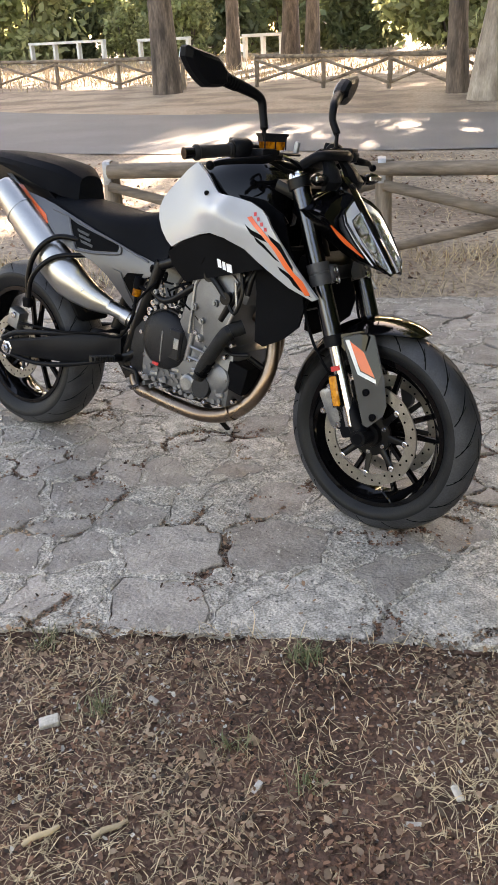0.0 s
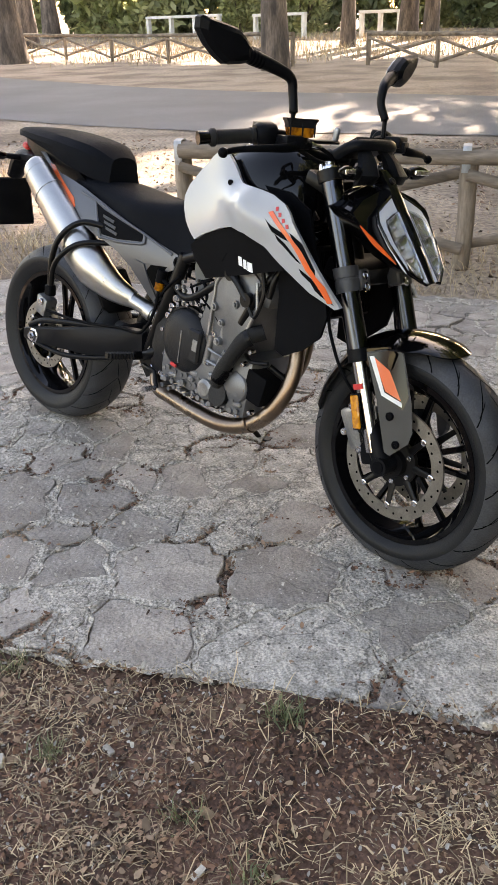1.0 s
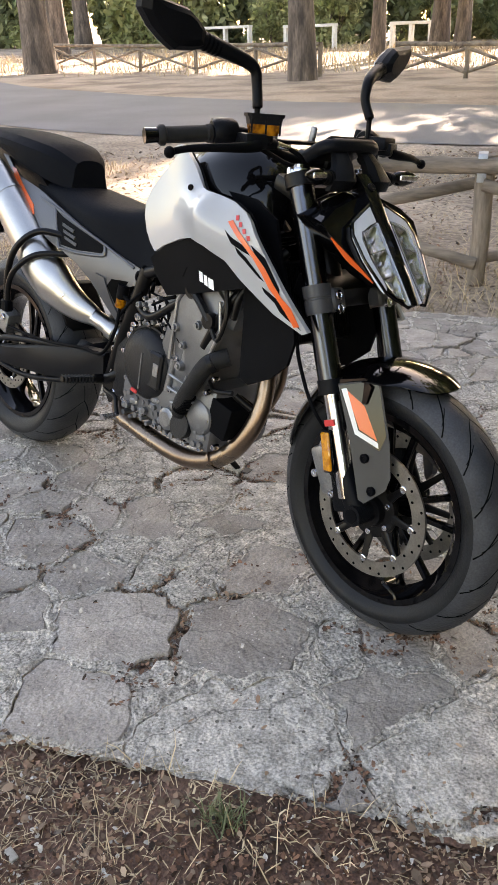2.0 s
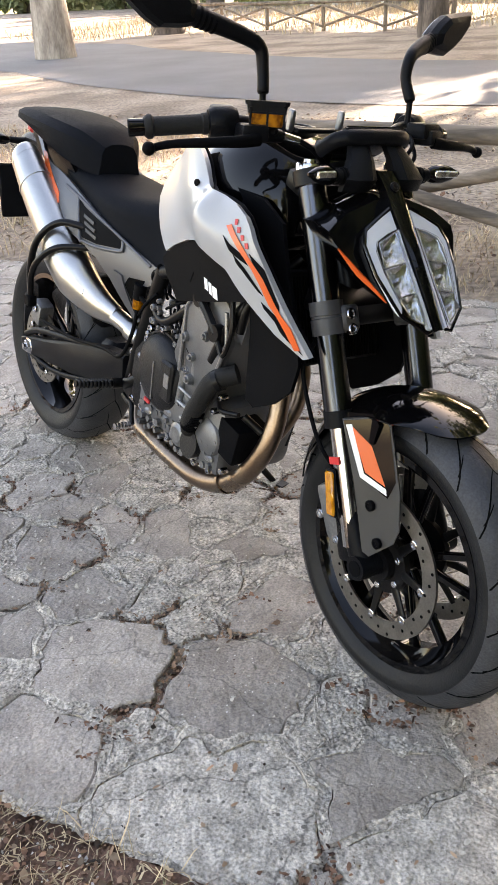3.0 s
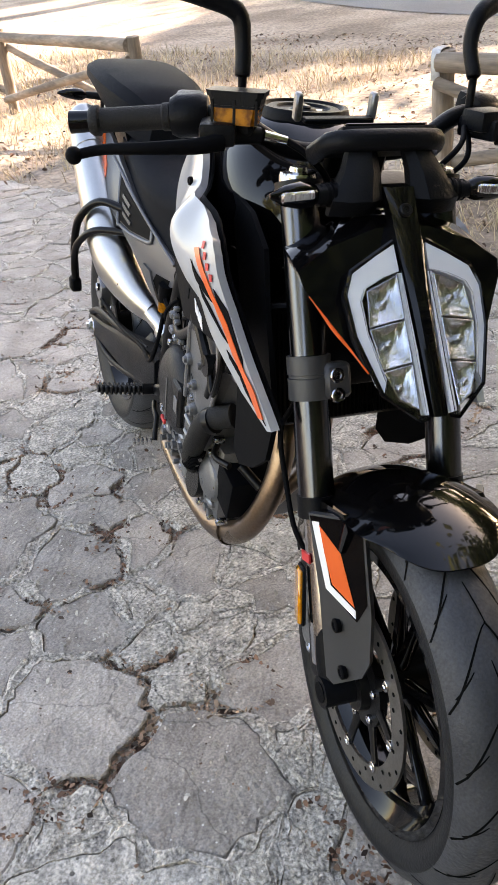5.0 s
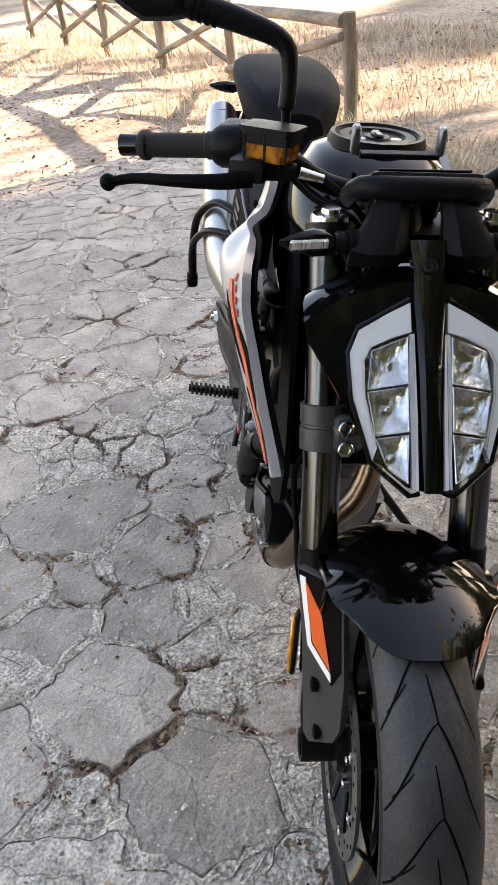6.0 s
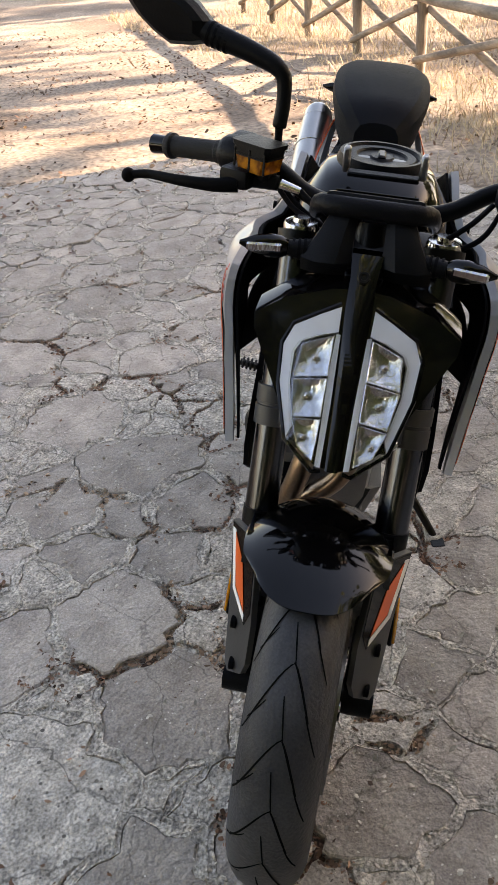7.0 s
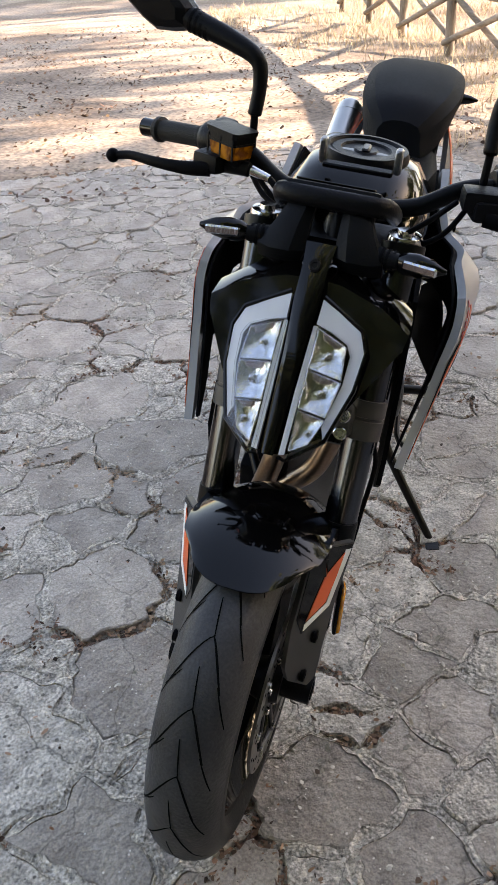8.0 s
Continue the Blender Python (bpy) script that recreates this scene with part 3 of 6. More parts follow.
# ---- hedge and woods behind ----
def thicket(x, y, wide, high, seed, leaf=LEAF, count=3600, size=0.32, label="wild green bush at the edge of the wood"):
    base = new("bush")
    base.location = (x, y, height(x, y))
    g = random.Random(seed)
    for k in range(3):
        a = g.uniform(0, 6.28)
        part("stem", tube([(0, 0, -0.1), (math.cos(a) * wide * 0.2, math.sin(a) * 0.3, high * 0.4), (math.cos(a) * wide * 0.4, math.sin(a) * 0.6, high * 0.8)], [0.08, 0.06, 0.02], 6, 3), BARK, base)
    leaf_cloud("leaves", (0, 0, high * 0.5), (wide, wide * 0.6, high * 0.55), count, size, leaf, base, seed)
    return tagged(base, label, "bush")


# unseen bushes that hide the bright horizon from the mudguard's reflection
for k, (x, y) in enumerate(((7.4, -1.2), (7.6, 2.8), (8.6, 5.6), (9.4, -5.0), (7.6, 8.4), (6.6, -9.5), (10.8, 0.4))):
    thicket(x, y, 1.9, 3.2, 140 + k, LEAF_DARK, 2600, 0.24, "unseen dark bush added to darken the motorcycle's reflections")
for k in range(26):
    g = random.Random(k + 70)
    x = -46 + k * 3.2 + g.uniform(-1, 1)
    y = 56 + g.uniform(-4, 6) - 0.12 * x
    thicket(x, y, g.uniform(2.2, 3.6), g.uniform(3, 6.5), 100 + k, LEAF if k % 3 else LEAF_DARK)
thicket(-12.9, 53, 1.6, 2.9, 90, LEAF, 2600, 0.16, "bright green bush between the white frames")
thicket(-9.0, 52, 1.8, 3.0, 91, LEAF, 3000, 0.18, "yellow green bush in the sun")
for k in range(11):
    g = random.Random(k + 170)
    x = -40 + k * 7.2 + g.uniform(-1.5, 1.5)
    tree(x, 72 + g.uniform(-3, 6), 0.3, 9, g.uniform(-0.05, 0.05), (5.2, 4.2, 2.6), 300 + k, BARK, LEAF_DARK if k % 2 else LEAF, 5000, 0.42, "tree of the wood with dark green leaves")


# ---- motorcycle: x ahead, y to its left, z up, upright; the whole leans on its stand ----
WHITE = mat("pearl white paint", (0.36, 0.37, 0.385), 0.34, 0.0, (0.33, 0.34, 0.355), 3, 2, coat=0.45, fine=0.03, fine_scale=600)
SILVER = mat("silver grey plastic", (0.088, 0.090, 0.098), 0.36, 0.5, (0.108, 0.110, 0.118), 4, 3, 0.05, None, 0.05, 400)
GLOSS = mat("gloss black paint", (0.0015, 0.0015, 0.0018), 0.06, 0.0, (0.0025, 0.0025, 0.003), 4, 3, spec=0.28)
SATIN = mat("satin black plastic", (0.0030, 0.0034, 0.0046), 0.40, 0.0, (0.0052, 0.0058, 0.0074), 9, 4, 0.12, 300, 0.1, 500, rough_vary=0.06, spec=0.09)
MATT = mat("matt black cover", (0.0018, 0.0020, 0.0027), 0.6, 0.0, (0.0032, 0.0035, 0.0045), 6, 4, 0.1, 400, spec=0.045)
FRAME = mat("black powder coat", (0.002, 0.002, 0.0024), 0.33, 0.0, (0.004, 0.004, 0.0045), 8, 4, 0.06, 200, spec=0.18)
RUBBER = mat("tyre rubber", (0.0055, 0.006, 0.0072), 0.48, 0.0, (0.011, 0.0118, 0.0135), 7, 6, 0.14, 220, 0.18, 300, rough_vary=0.08, spec=0.2)
TREAD = mat("dusty tread rubber", (0.024, 0.0258, 0.030), 0.50, 0.0, (0.044, 0.0465, 0.052), 9, 8, 0.2, 200, 0.2, 260, spec=0.25)
# colour that stands in for shade in grooves, holes and openings
NEAR_BLACK = mat("near black", (0.003, 0.003, 0.003), 0.9, spec=0.05)
GRIP = mat("grip rubber", (0.010, 0.010, 0.0105), 0.65, 0, (0.015, 0.015, 0.015), 30, 3, 0.3, 400, spec=0.2)
SEAT = mat("seat vinyl", (0.0044, 0.0052, 0.0072), 0.62, 0, (0.0070, 0.0080, 0.0105), 5, 4, 0.2, 900, 0.1, 700, spec=0.04)
STEEL = mat("brushed stainless steel", (0.46, 0.455, 0.44), 0.33, 1.0, (0.42, 0.415, 0.40), 3, 3, fine=0.04, fine_scale=60, stretch=(1, 8, 8))
HEADER = mat("heat tinted steel pipe", (0.25, 0.19, 0.145), 0.33, 1.0, (0.17, 0.105, 0.075), 5, 5, 0.05, None, 0.1, 200, rough_vary=0.08)
CAST = mat("cast aluminium", (0.30, 0.304, 0.312), 0.36, 0.8, (0.17, 0.174, 0.18), 14, 6, 0.10, 300, 0.15, 260, rough_vary=0.1)
CASE = mat("grey engine case", (0.16, 0.163, 0.17), 0.42, 0.6, (0.115, 0.118, 0.124), 9, 6, 0.08, 350, 0.10, 300)
DARKCASE = mat("dark engine cover", (0.009, 0.0095, 0.0105), 0.42, 0.3, (0.015, 0.015, 0.017), 9, 5, 0.2, 300, 0.1, 300, spec=0.25)
ANOD = mat("dark anodised tube", (0.055, 0.060, 0.072), 0.20, 1.0, (0.078, 0.084, 0.098), 8, 3, stretch=(1, 1, 0.2), fine=0.05)
CHROME = mat("polished steel", (0.62, 0.62, 0.63), 0.16, 1.0, (0.5, 0.5, 0.51), 20, 3, fine=0.05)
DISC = mat("brake disc steel", (0.27, 0.26, 0.245), 0.38, 1.0, (0.20, 0.19, 0.18), 30, 6, 0.05, None, 0.12, 300)
ORANGE = mat("orange film", (0.78, 0.115, 0.02), 0.35, 0, (0.72, 0.10, 0.018), 5, 2, coat=0.4)
RED = mat("red print", (0.55, 0.03, 0.03), 0.4)
AMBER = mat("amber reflector", (0.62, 0.24, 0.01), 0.12, 0, (0.45, 0.15, 0.005), 60, 2, coat=0.8, low=0.45, high=0.55)
AMBER_DARK = mat("amber brake fluid", (0.36, 0.13, 0.006), 0.25, 0, (0.12, 0.035, 0.003), 60, 4, spec=0.15, low=0.4, high=0.6)
LOGO = mat("white print", (0.78, 0.78, 0.78), 0.4)
LENS = mat("headlight reflector", (0.72, 0.74, 0.76), 0.07, 1.0, (0.5, 0.52, 0.54), 90, 3, 0.35, 120, 0.1, 120, stretch=(1, 1, 0.12))
CLEAR = mat("clear lens plastic", (0.95, 0.96, 0.97), 0.01, 0, glass=1.0, spec=0.6)
DRL = mat("frosted light guide", (0.63, 0.66, 0.71), 0.2, 0.0, (0.55, 0.58, 0.63), 12, 3, coat=0.9)
GREYPLATE = mat("grey fork guard", (0.045, 0.046, 0.049), 0.42, 0, (0.036, 0.037, 0.039), 8, 3, 0.05, 300, spec=0.35)

bike = new("motorcycle")
bike.empty_display_size = 0.3
LEAN, HEADING = -9.1, -29.3
bike.matrix_world = pose(-0.917, 2.646, -0.002, LEAN, 0, HEADING)
tagged(bike, "white, black and orange motorcycle leaning on its side stand", "motorcycle")

# steering: everything on the fork turns a little to the right round this axis
STEER_AT, STEER_DIR = Vector((1.165, 0, 0.985)), Vector((-0.36, 0, 1)).normalized()
TURN = Matrix.Translation(STEER_AT + Vector((0.012, 0, 0))) @ Matrix.Rotation(radians(-3.6), 4, STEER_DIR) @ Matrix.Translation(-STEER_AT)
BAR = TURN @ Matrix.Translation((-0.033, 0, 0.004)) @ Matrix.Diagonal((1, 0.965, 1, 1))
DASH = TURN @ Matrix.Translation((-0.012, 0, 0))
AXLE_F, AXLE_R = Vector((1.475, 0, 0.30)), Vector((0.0, 0, 0.318))


def bp(name, bm, m, label="", parent=None, smooth=40, front=False, at=None):
    """A part of the motorcycle; front: it turns with the fork; at: another place on the fork."""
    return part(name, bm, m, parent or bike, label, smooth, at if at is not None else TURN if front else None)


def quadric(ctrl):
    """A smooth sideways offset over (x, z): the quadric that lies nearest to control points (x, z, y)."""
    c = np.array(ctrl)
    x0, z0 = c[:, 0].mean(), c[:, 1].mean()
    x, z = c[:, 0] - x0, c[:, 1] - z0
    terms = [np.ones_like(x), x, z, x * x, x * z, z * z] if len(c) > 8 else [np.ones_like(x), x, z]
    k = np.linalg.lstsq(np.stack(terms, 1), c[:, 2], rcond=None)[0]

    def f(x, z):
        x, z = x - x0, z - z0
        return k[0] + k[1] * x + k[2] * z + (k[3] * x * x + k[4] * x * z + k[5] * z * z if len(k) > 3 else 0)
    return f


def thin_plate(ctrl, soft=2e-4):
    """A smooth sideways offset over (x, z) that bends as a thin plate through control points (x, z, y)."""
    c = np.array(ctrl)
    p, n = c[:, :2], len(c)

    def kernel(r):
        return r * r * np.log(r + 1e-12)
    q = np.concatenate([np.ones((n, 1)), p], 1)
    k = kernel(np.linalg.norm(p[:, None] - p[None], axis=2)) + soft * np.eye(n)
    w = np.linalg.solve(np.block([[k, q], [q.T, np.zeros((3, 3))]]), np.concatenate([c[:, 2], np.zeros(3)]))
    return lambda x, z: float((w[:n] * kernel(np.hypot(p[:, 0] - x, p[:, 1] - z))).sum() + w[n] + w[n + 1] * x + w[n + 2] * z)


def skin(outline, yfun, thick=0.004, step=0.022, lift=0.0, side=-1, crumple=0.0):
    """A curved panel: an outline in (x, z), its sideways offset from yfun, made on one side of the bike."""
    bm = bmesh.new()
    bm.faces.new([bm.verts.new((x, 0, z)) for x, z in outline])
    xs, zs = [p[0] for p in outline], [p[1] for p in outline]
    for axis, lo, hi in (((1, 0, 0), min(xs), max(xs)), ((0, 0, 1), min(zs), max(zs))):
        c = lo + step
        while c < hi:
            co = Vector(axis) * c
            bmesh.ops.bisect_plane(bm, geom=bm.verts[:] + bm.edges[:] + bm.faces[:], plane_co=co, plane_no=axis, dist=1e-6)
            c += step
    bmesh.ops.triangulate(bm, faces=bm.faces[:])
    for v in bm.verts:
        v.co.y = -(abs(yfun(v.co.x, v.co.z)) + lift)
    bmesh.ops.recalc_face_normals(bm, faces=bm.faces)
    if bm.faces and sum(f.normal.y for f in bm.faces) > 0:
        bmesh.ops.reverse_faces(bm, faces=bm.faces)
    if thick:
        bmesh.ops.solidify(bm, geom=bm.faces[:], thickness=thick)
    return bm if side < 0 else flip(bm)


def bolt(c, d, r=0.006, h=0.005, bm=None):
    """A round bolt head with a hex recess ring, along the direction d."""
    c, d = Vector(c), Vector(d).normalized()
    own = lathe([(0.0005, h * 0.55), (r * 0.45, h * 0.55), (r * 0.55, h), (r * 0.85, h), (r, h * 0.7), (r, -h), (0.0005, -h)], 12, "z", False)
    bmesh.ops.transform(own, matrix=Matrix.Translation(c) @ d.to_track_quat("Z", "Y").to_matrix().to_4x4(), verts=own.verts)
    return own if bm is None else join(bm, own)


# ---- wheels ----
def tyre_profile(R, width, rim):
    hw = width / 2
    pts = []
    for k in range(15):
        a = math.pi * (k / 14)
        y = -hw * math.cos(a)
        pts.append((R - 0.030 * abs(math.cos(a)) ** 2.2 - 0.016 * abs(math.cos(a)) ** 8, y * 1.0))
    side = [(R - 0.062, hw * 0.97), (rim + 0.012, hw * 0.80), (rim + 0.002, hw * 0.72), (rim - 0.004, hw * 0.60)]
    return [(r, -y) for r, y in side[::-1]] + pts + side


def crown_radius(R, width, y):
    c = min(1.0, abs(y) / (width / 2))
    return R - 0.030 * c ** 2.2 - 0.016 * c ** 8


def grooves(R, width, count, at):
    """Thin near-black strips laid on the tread for the shade in curved grooves, alternating from side to side."""
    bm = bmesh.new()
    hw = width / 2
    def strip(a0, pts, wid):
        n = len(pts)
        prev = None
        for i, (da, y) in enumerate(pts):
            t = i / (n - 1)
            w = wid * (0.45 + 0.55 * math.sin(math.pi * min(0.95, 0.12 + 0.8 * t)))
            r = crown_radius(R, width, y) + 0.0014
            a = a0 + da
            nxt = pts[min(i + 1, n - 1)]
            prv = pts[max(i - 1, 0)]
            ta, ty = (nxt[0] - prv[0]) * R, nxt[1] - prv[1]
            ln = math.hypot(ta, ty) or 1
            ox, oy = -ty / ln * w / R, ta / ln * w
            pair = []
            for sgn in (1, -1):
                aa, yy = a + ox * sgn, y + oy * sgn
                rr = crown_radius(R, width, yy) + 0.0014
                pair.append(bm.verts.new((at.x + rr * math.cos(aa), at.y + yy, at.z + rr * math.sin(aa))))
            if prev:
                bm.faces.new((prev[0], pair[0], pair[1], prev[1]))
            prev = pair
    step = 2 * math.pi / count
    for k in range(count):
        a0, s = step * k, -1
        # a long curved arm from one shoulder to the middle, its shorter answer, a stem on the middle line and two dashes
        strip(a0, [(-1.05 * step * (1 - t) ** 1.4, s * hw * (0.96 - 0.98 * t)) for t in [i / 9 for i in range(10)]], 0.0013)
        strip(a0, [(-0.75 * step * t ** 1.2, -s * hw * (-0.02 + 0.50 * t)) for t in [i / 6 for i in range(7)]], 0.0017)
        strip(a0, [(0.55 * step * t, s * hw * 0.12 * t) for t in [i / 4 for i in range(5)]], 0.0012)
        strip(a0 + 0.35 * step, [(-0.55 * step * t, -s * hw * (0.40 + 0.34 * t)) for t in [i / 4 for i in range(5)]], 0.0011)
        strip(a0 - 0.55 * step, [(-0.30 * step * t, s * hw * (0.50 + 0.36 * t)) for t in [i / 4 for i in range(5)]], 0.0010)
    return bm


def spoke(c, a, r0, r1, w0, w1, y, dy, thick):
    """One cast spoke from hub to rim, in the wheel's plane."""
    d, n = Vector((math.cos(a), 0, math.sin(a))), Vector((-math.sin(a), 0, math.cos(a)))
    secs = []
    for r, w, yy, th in ((r0, w0, y, thick), ((r0 + r1) / 2, (w0 + w1) / 2 * 0.85, (y + dy) / 2, thick * 0.85), (r1, w1, dy, thick)):
        q = c + d * r + Vector((0, yy, 0))
        secs.append([q + n * w * u + Vector((0, th * v, 0)) for u, v in ((-1, -0.5), (-0.6, -1), (0.6, -1), (1, -0.5), (1, 0.5), (0.6, 1), (-0.6, 1), (-1, 0.5))])
    return loft(secs)


def rim_profile(rim, width):
    hw = width / 2
    return [(rim + 0.006, -hw), (rim + 0.006, -hw + 0.006), (rim - 0.006, -hw + 0.014), (rim - 0.022, -hw * 0.3), (rim - 0.022, hw * 0.3), (rim - 0.006, hw - 0.014), (rim + 0.006, hw - 0.006),
            (rim + 0.006, hw), (rim - 0.008, hw), (rim - 0.016, hw - 0.014), (rim - 0.034, hw * 0.35), (rim - 0.034, -hw * 0.35), (rim - 0.016, -hw + 0.014), (rim - 0.008, -hw)]


def brake_disc(c, y, r_out, r_in, front, parent, arms=10):
    side = -1 if y < 0 else 1
    d = bp("brake_disc", lathe([(r_out, -0.0025), (r_out, 0.0025), (r_in, 0.0025), (r_in, -0.0025)], 64, "y", True, None, c + Vector((0, y, 0))), DISC, "drilled steel brake disc", parent, 30, front)
    # dark plugs stand in for the shade inside drilled holes
    holes = bmesh.new()
    for k in range(36):
        a = 2 * math.pi * k / 36
        r = r_in + (r_out - r_in) * (0.26, 0.52, 0.78)[k % 3]
        q = c + Vector((r * math.cos(a), y, r * math.sin(a)))
        rod(q - Vector((0, 0.0031, 0)), q + Vector((0, 0.0031, 0)), 0.0034, 8, None, holes)
    bp("drilled_holes", holes, NEAR_BLACK, "", d, 30, front)["kind"] = "stuff"
    if arms:
        for k in range(arms):
            a = 2 * math.pi * k / arms
            bp("carrier_arm", spoke(c, a, 0.045, r_in + 0.004, 0.012, 0.007, y * 0.82, y, 0.004), FRAME, "", d, 40, front)
        car = bmesh.new()
        join(car, lathe([(0.062, -0.006), (0.062, 0.006), (0.036, 0.008), (0.036, -0.008)], 32, "y", True, None, c + Vector((0, y * 0.8, 0))))
        bp("disc_carrier", car, FRAME, "black disc carrier", d, 40, front)
        for k in range(arms):
            a = 2 * math.pi * (k + 0.0) / arms
            q = c + Vector(((r_in - 0.001) * math.cos(a), y, (r_in - 0.001) * math.sin(a)))
            bp("rivet", bolt(q + Vector((0, side * 0.003, 0)), (0, side, 0), 0.0085, 0.003), CHROME, "", d, 40, front)
        for k in range(6):
            a = 2 * math.pi * (k + 0.5) / 6
            bp("disc_bolt", bolt(c + Vector((0.05 * math.cos(a), y * 0.8 + side * 0.01, 0.05 * math.sin(a))), (0, side, 0), 0.007, 0.004), CHROME, "", d, 40, front)
    return d


def wheel(c, R, width, rim_w, front):
    rim = 0.216
    hub = bp("front_wheel" if front else "rear_wheel", lathe(rim_profile(rim, rim_w), 72, "y", True, None, c), GLOSS, "gloss black cast wheel", None, 35, front)
    t = bp("tyre", lathe(tyre_profile(R, width, rim), 96, "y", False, None, c), RUBBER, "black road tyre with curved tread grooves", hub, 50, front)
    band = [(r + 0.0005, y) for r, y in tyre_profile(R, width, rim)[5:18]]
    bp("tread_band", lathe(band, 96, "y", False, None, c), TREAD, "dusty worn tread", hub, 50, front)
    bp("tread_cut", grooves(R, width, 19, c), NEAR_BLACK, "", hub, 0, front)["kind"] = "stuff"
    for k in range(5):
        for s in (-1, 1):
            a = 2 * math.pi * k / 5 + 0.25 + s * 0.20
            bp("spoke", spoke(c, a, 0.035, rim - 0.026, 0.011, 0.008, 0, s * 0.004, 0.010), GLOSS, "", hub, 45, front)
    bp("hub", lathe([(0.016, -0.075), (0.034, -0.075), (0.040, -0.05), (0.032, -0.02), (0.032, 0.02), (0.040, 0.05), (0.034, 0.075), (0.016, 0.075)], 32, "y", True, None, c), FRAME, "", hub, 40, front)
    return hub


fw = wheel(AXLE_F, 0.300, 0.122, 0.095, True)
for s in (-1, 1):
    brake_disc(AXLE_F, s * 0.066, 0.150, 0.116, True, fw, 8)
rw = wheel(AXLE_R, 0.315, 0.182, 0.145, False)
brake_disc(AXLE_R, -0.098, 0.120, 0.088, False, rw, 5)
part("valve", rod(AXLE_F + Vector((0.05, -0.02, -0.19)), AXLE_F + Vector((0.045, -0.045, -0.165)), 0.004, 8), CHROME, fw, "", 40, TURN)


# ---- fork ----
def leg(z, s=-1, off=0.0, fwd=0.0):
    """A point on a fork leg's axis at the height z."""
    return Vector((1.207 + (0.985 - z) * 0.355 + fwd, s * (0.105 + off), z))


for s in (-1, 1):
    bp("fork_outer_tube", tube([leg(0.985, s), leg(0.80, s), leg(0.55, s)], 0.0265, 24, 2), ANOD, "dark anodised upper fork tube", None, 40, True)
    bp("fork_collar", tube([leg(0.575, s), leg(0.545, s)], 0.0285, 24, 1), SATIN, "", None, 40, True)
    bp("fork_stanchion", tube([leg(0.56, s), leg(0.33, s)], 0.0205, 20, 1), CHROME, "bright steel fork tube", None, 40, True)
    bp("fork_cap", lathe([(0.0005, 0.012), (0.012, 0.012), (0.013, 0.006), (0.024, 0.005), (0.026, 0.0), (0.026, -0.02), (0.0005, -0.02)], 24, "z", False, None, leg(0.992, s)), CHROME, "polished fork cap", None, 40, True)
    low = box(leg(0.355, s, -0.008, -0.012), (0.058, 0.042, 0.13), 0.012, (0, -20, 0), None, 2)
    join(low, tube([leg(0.40, s, -0.004, -0.006), leg(0.30, s, -0.008, 0.016)], 0.025, 16, 1))
    join(low, rod(AXLE_F + Vector((-0.004, s * 0.07, 0)), AXLE_F + Vector((-0.004, s * 0.124, 0)), 0.024, 20))
    bp("axle_lug", low, SATIN, "black axle lug", None, 40, True)
    bp("axle_end", rod(AXLE_F + Vector((-0.004, s * 0.115, 0)), AXLE_F + Vector((-0.004, s * 0.1255, 0)), 0.016, 20), MATT, "", None, 40, True)
    # lower clamp with its two pinch bolts
    cl = tube([leg(0.764, s), leg(0.740, s), leg(0.739, s), leg(0.735, s), leg(0.734, s), leg(0.706, s)], [0.0315, 0.0315, 0.0295, 0.0295, 0.0315, 0.0315], 28, 1)
    join(cl, box(leg(0.735, s, -0.030, 0.016), (0.040, 0.040, 0.050), 0.006, (0, -20, 0)))
    c = bp("lower_clamp", cl, GREYPLATE, "black fork clamp", None, 40, True)
    for dz in (0.013, -0.013):
        part("pinch_bolt", bolt(leg(0.736 + dz, s, -0.026, 0.038), (0.93, 0, 0.37), 0.0108, 0.005), CHROME, c, "steel pinch bolt", 40, TURN)
    # upper clamp ring
    bp("upper_clamp", tube([leg(0.984, s), leg(0.958, s)], 0.033, 24, 1), FRAME, "", None, 40, True)
bp("triple_bridge", box((1.155, 0, 0.952), (0.075, 0.19, 0.036), 0.01, (0, 20, 0), None, 2), FRAME, "", None, 40, True)
bp("lower_bridge", box((1.255, 0, 0.745), (0.085, 0.2, 0.05), 0.01, (0, 20, 0), None, 2), FRAME, "", None, 40, True)
bp("steering_stem", rod((1.14, 0, 0.985), (1.25, 0, 0.70), 0.03, 20), FRAME, "", None, 40, True)

# fork guards with their film: a tapered shield in front of each leg
GUARD_Y = quadric([(1.39, 0.59, 0.146), (1.47, 0.60, 0.090), (1.44, 0.47, 0.143), (1.51, 0.45, 0.090), (1.47, 0.34, 0.128), (1.52, 0.38, 0.094)])


def slim(points):
    """Draws a guard outline in towards the leg's line."""
    return [((1.446 + (0.59 - z) * 0.27) + (x - (1.437 + (0.59 - z) * 0.27)) * 0.82, z) for x, z in points]


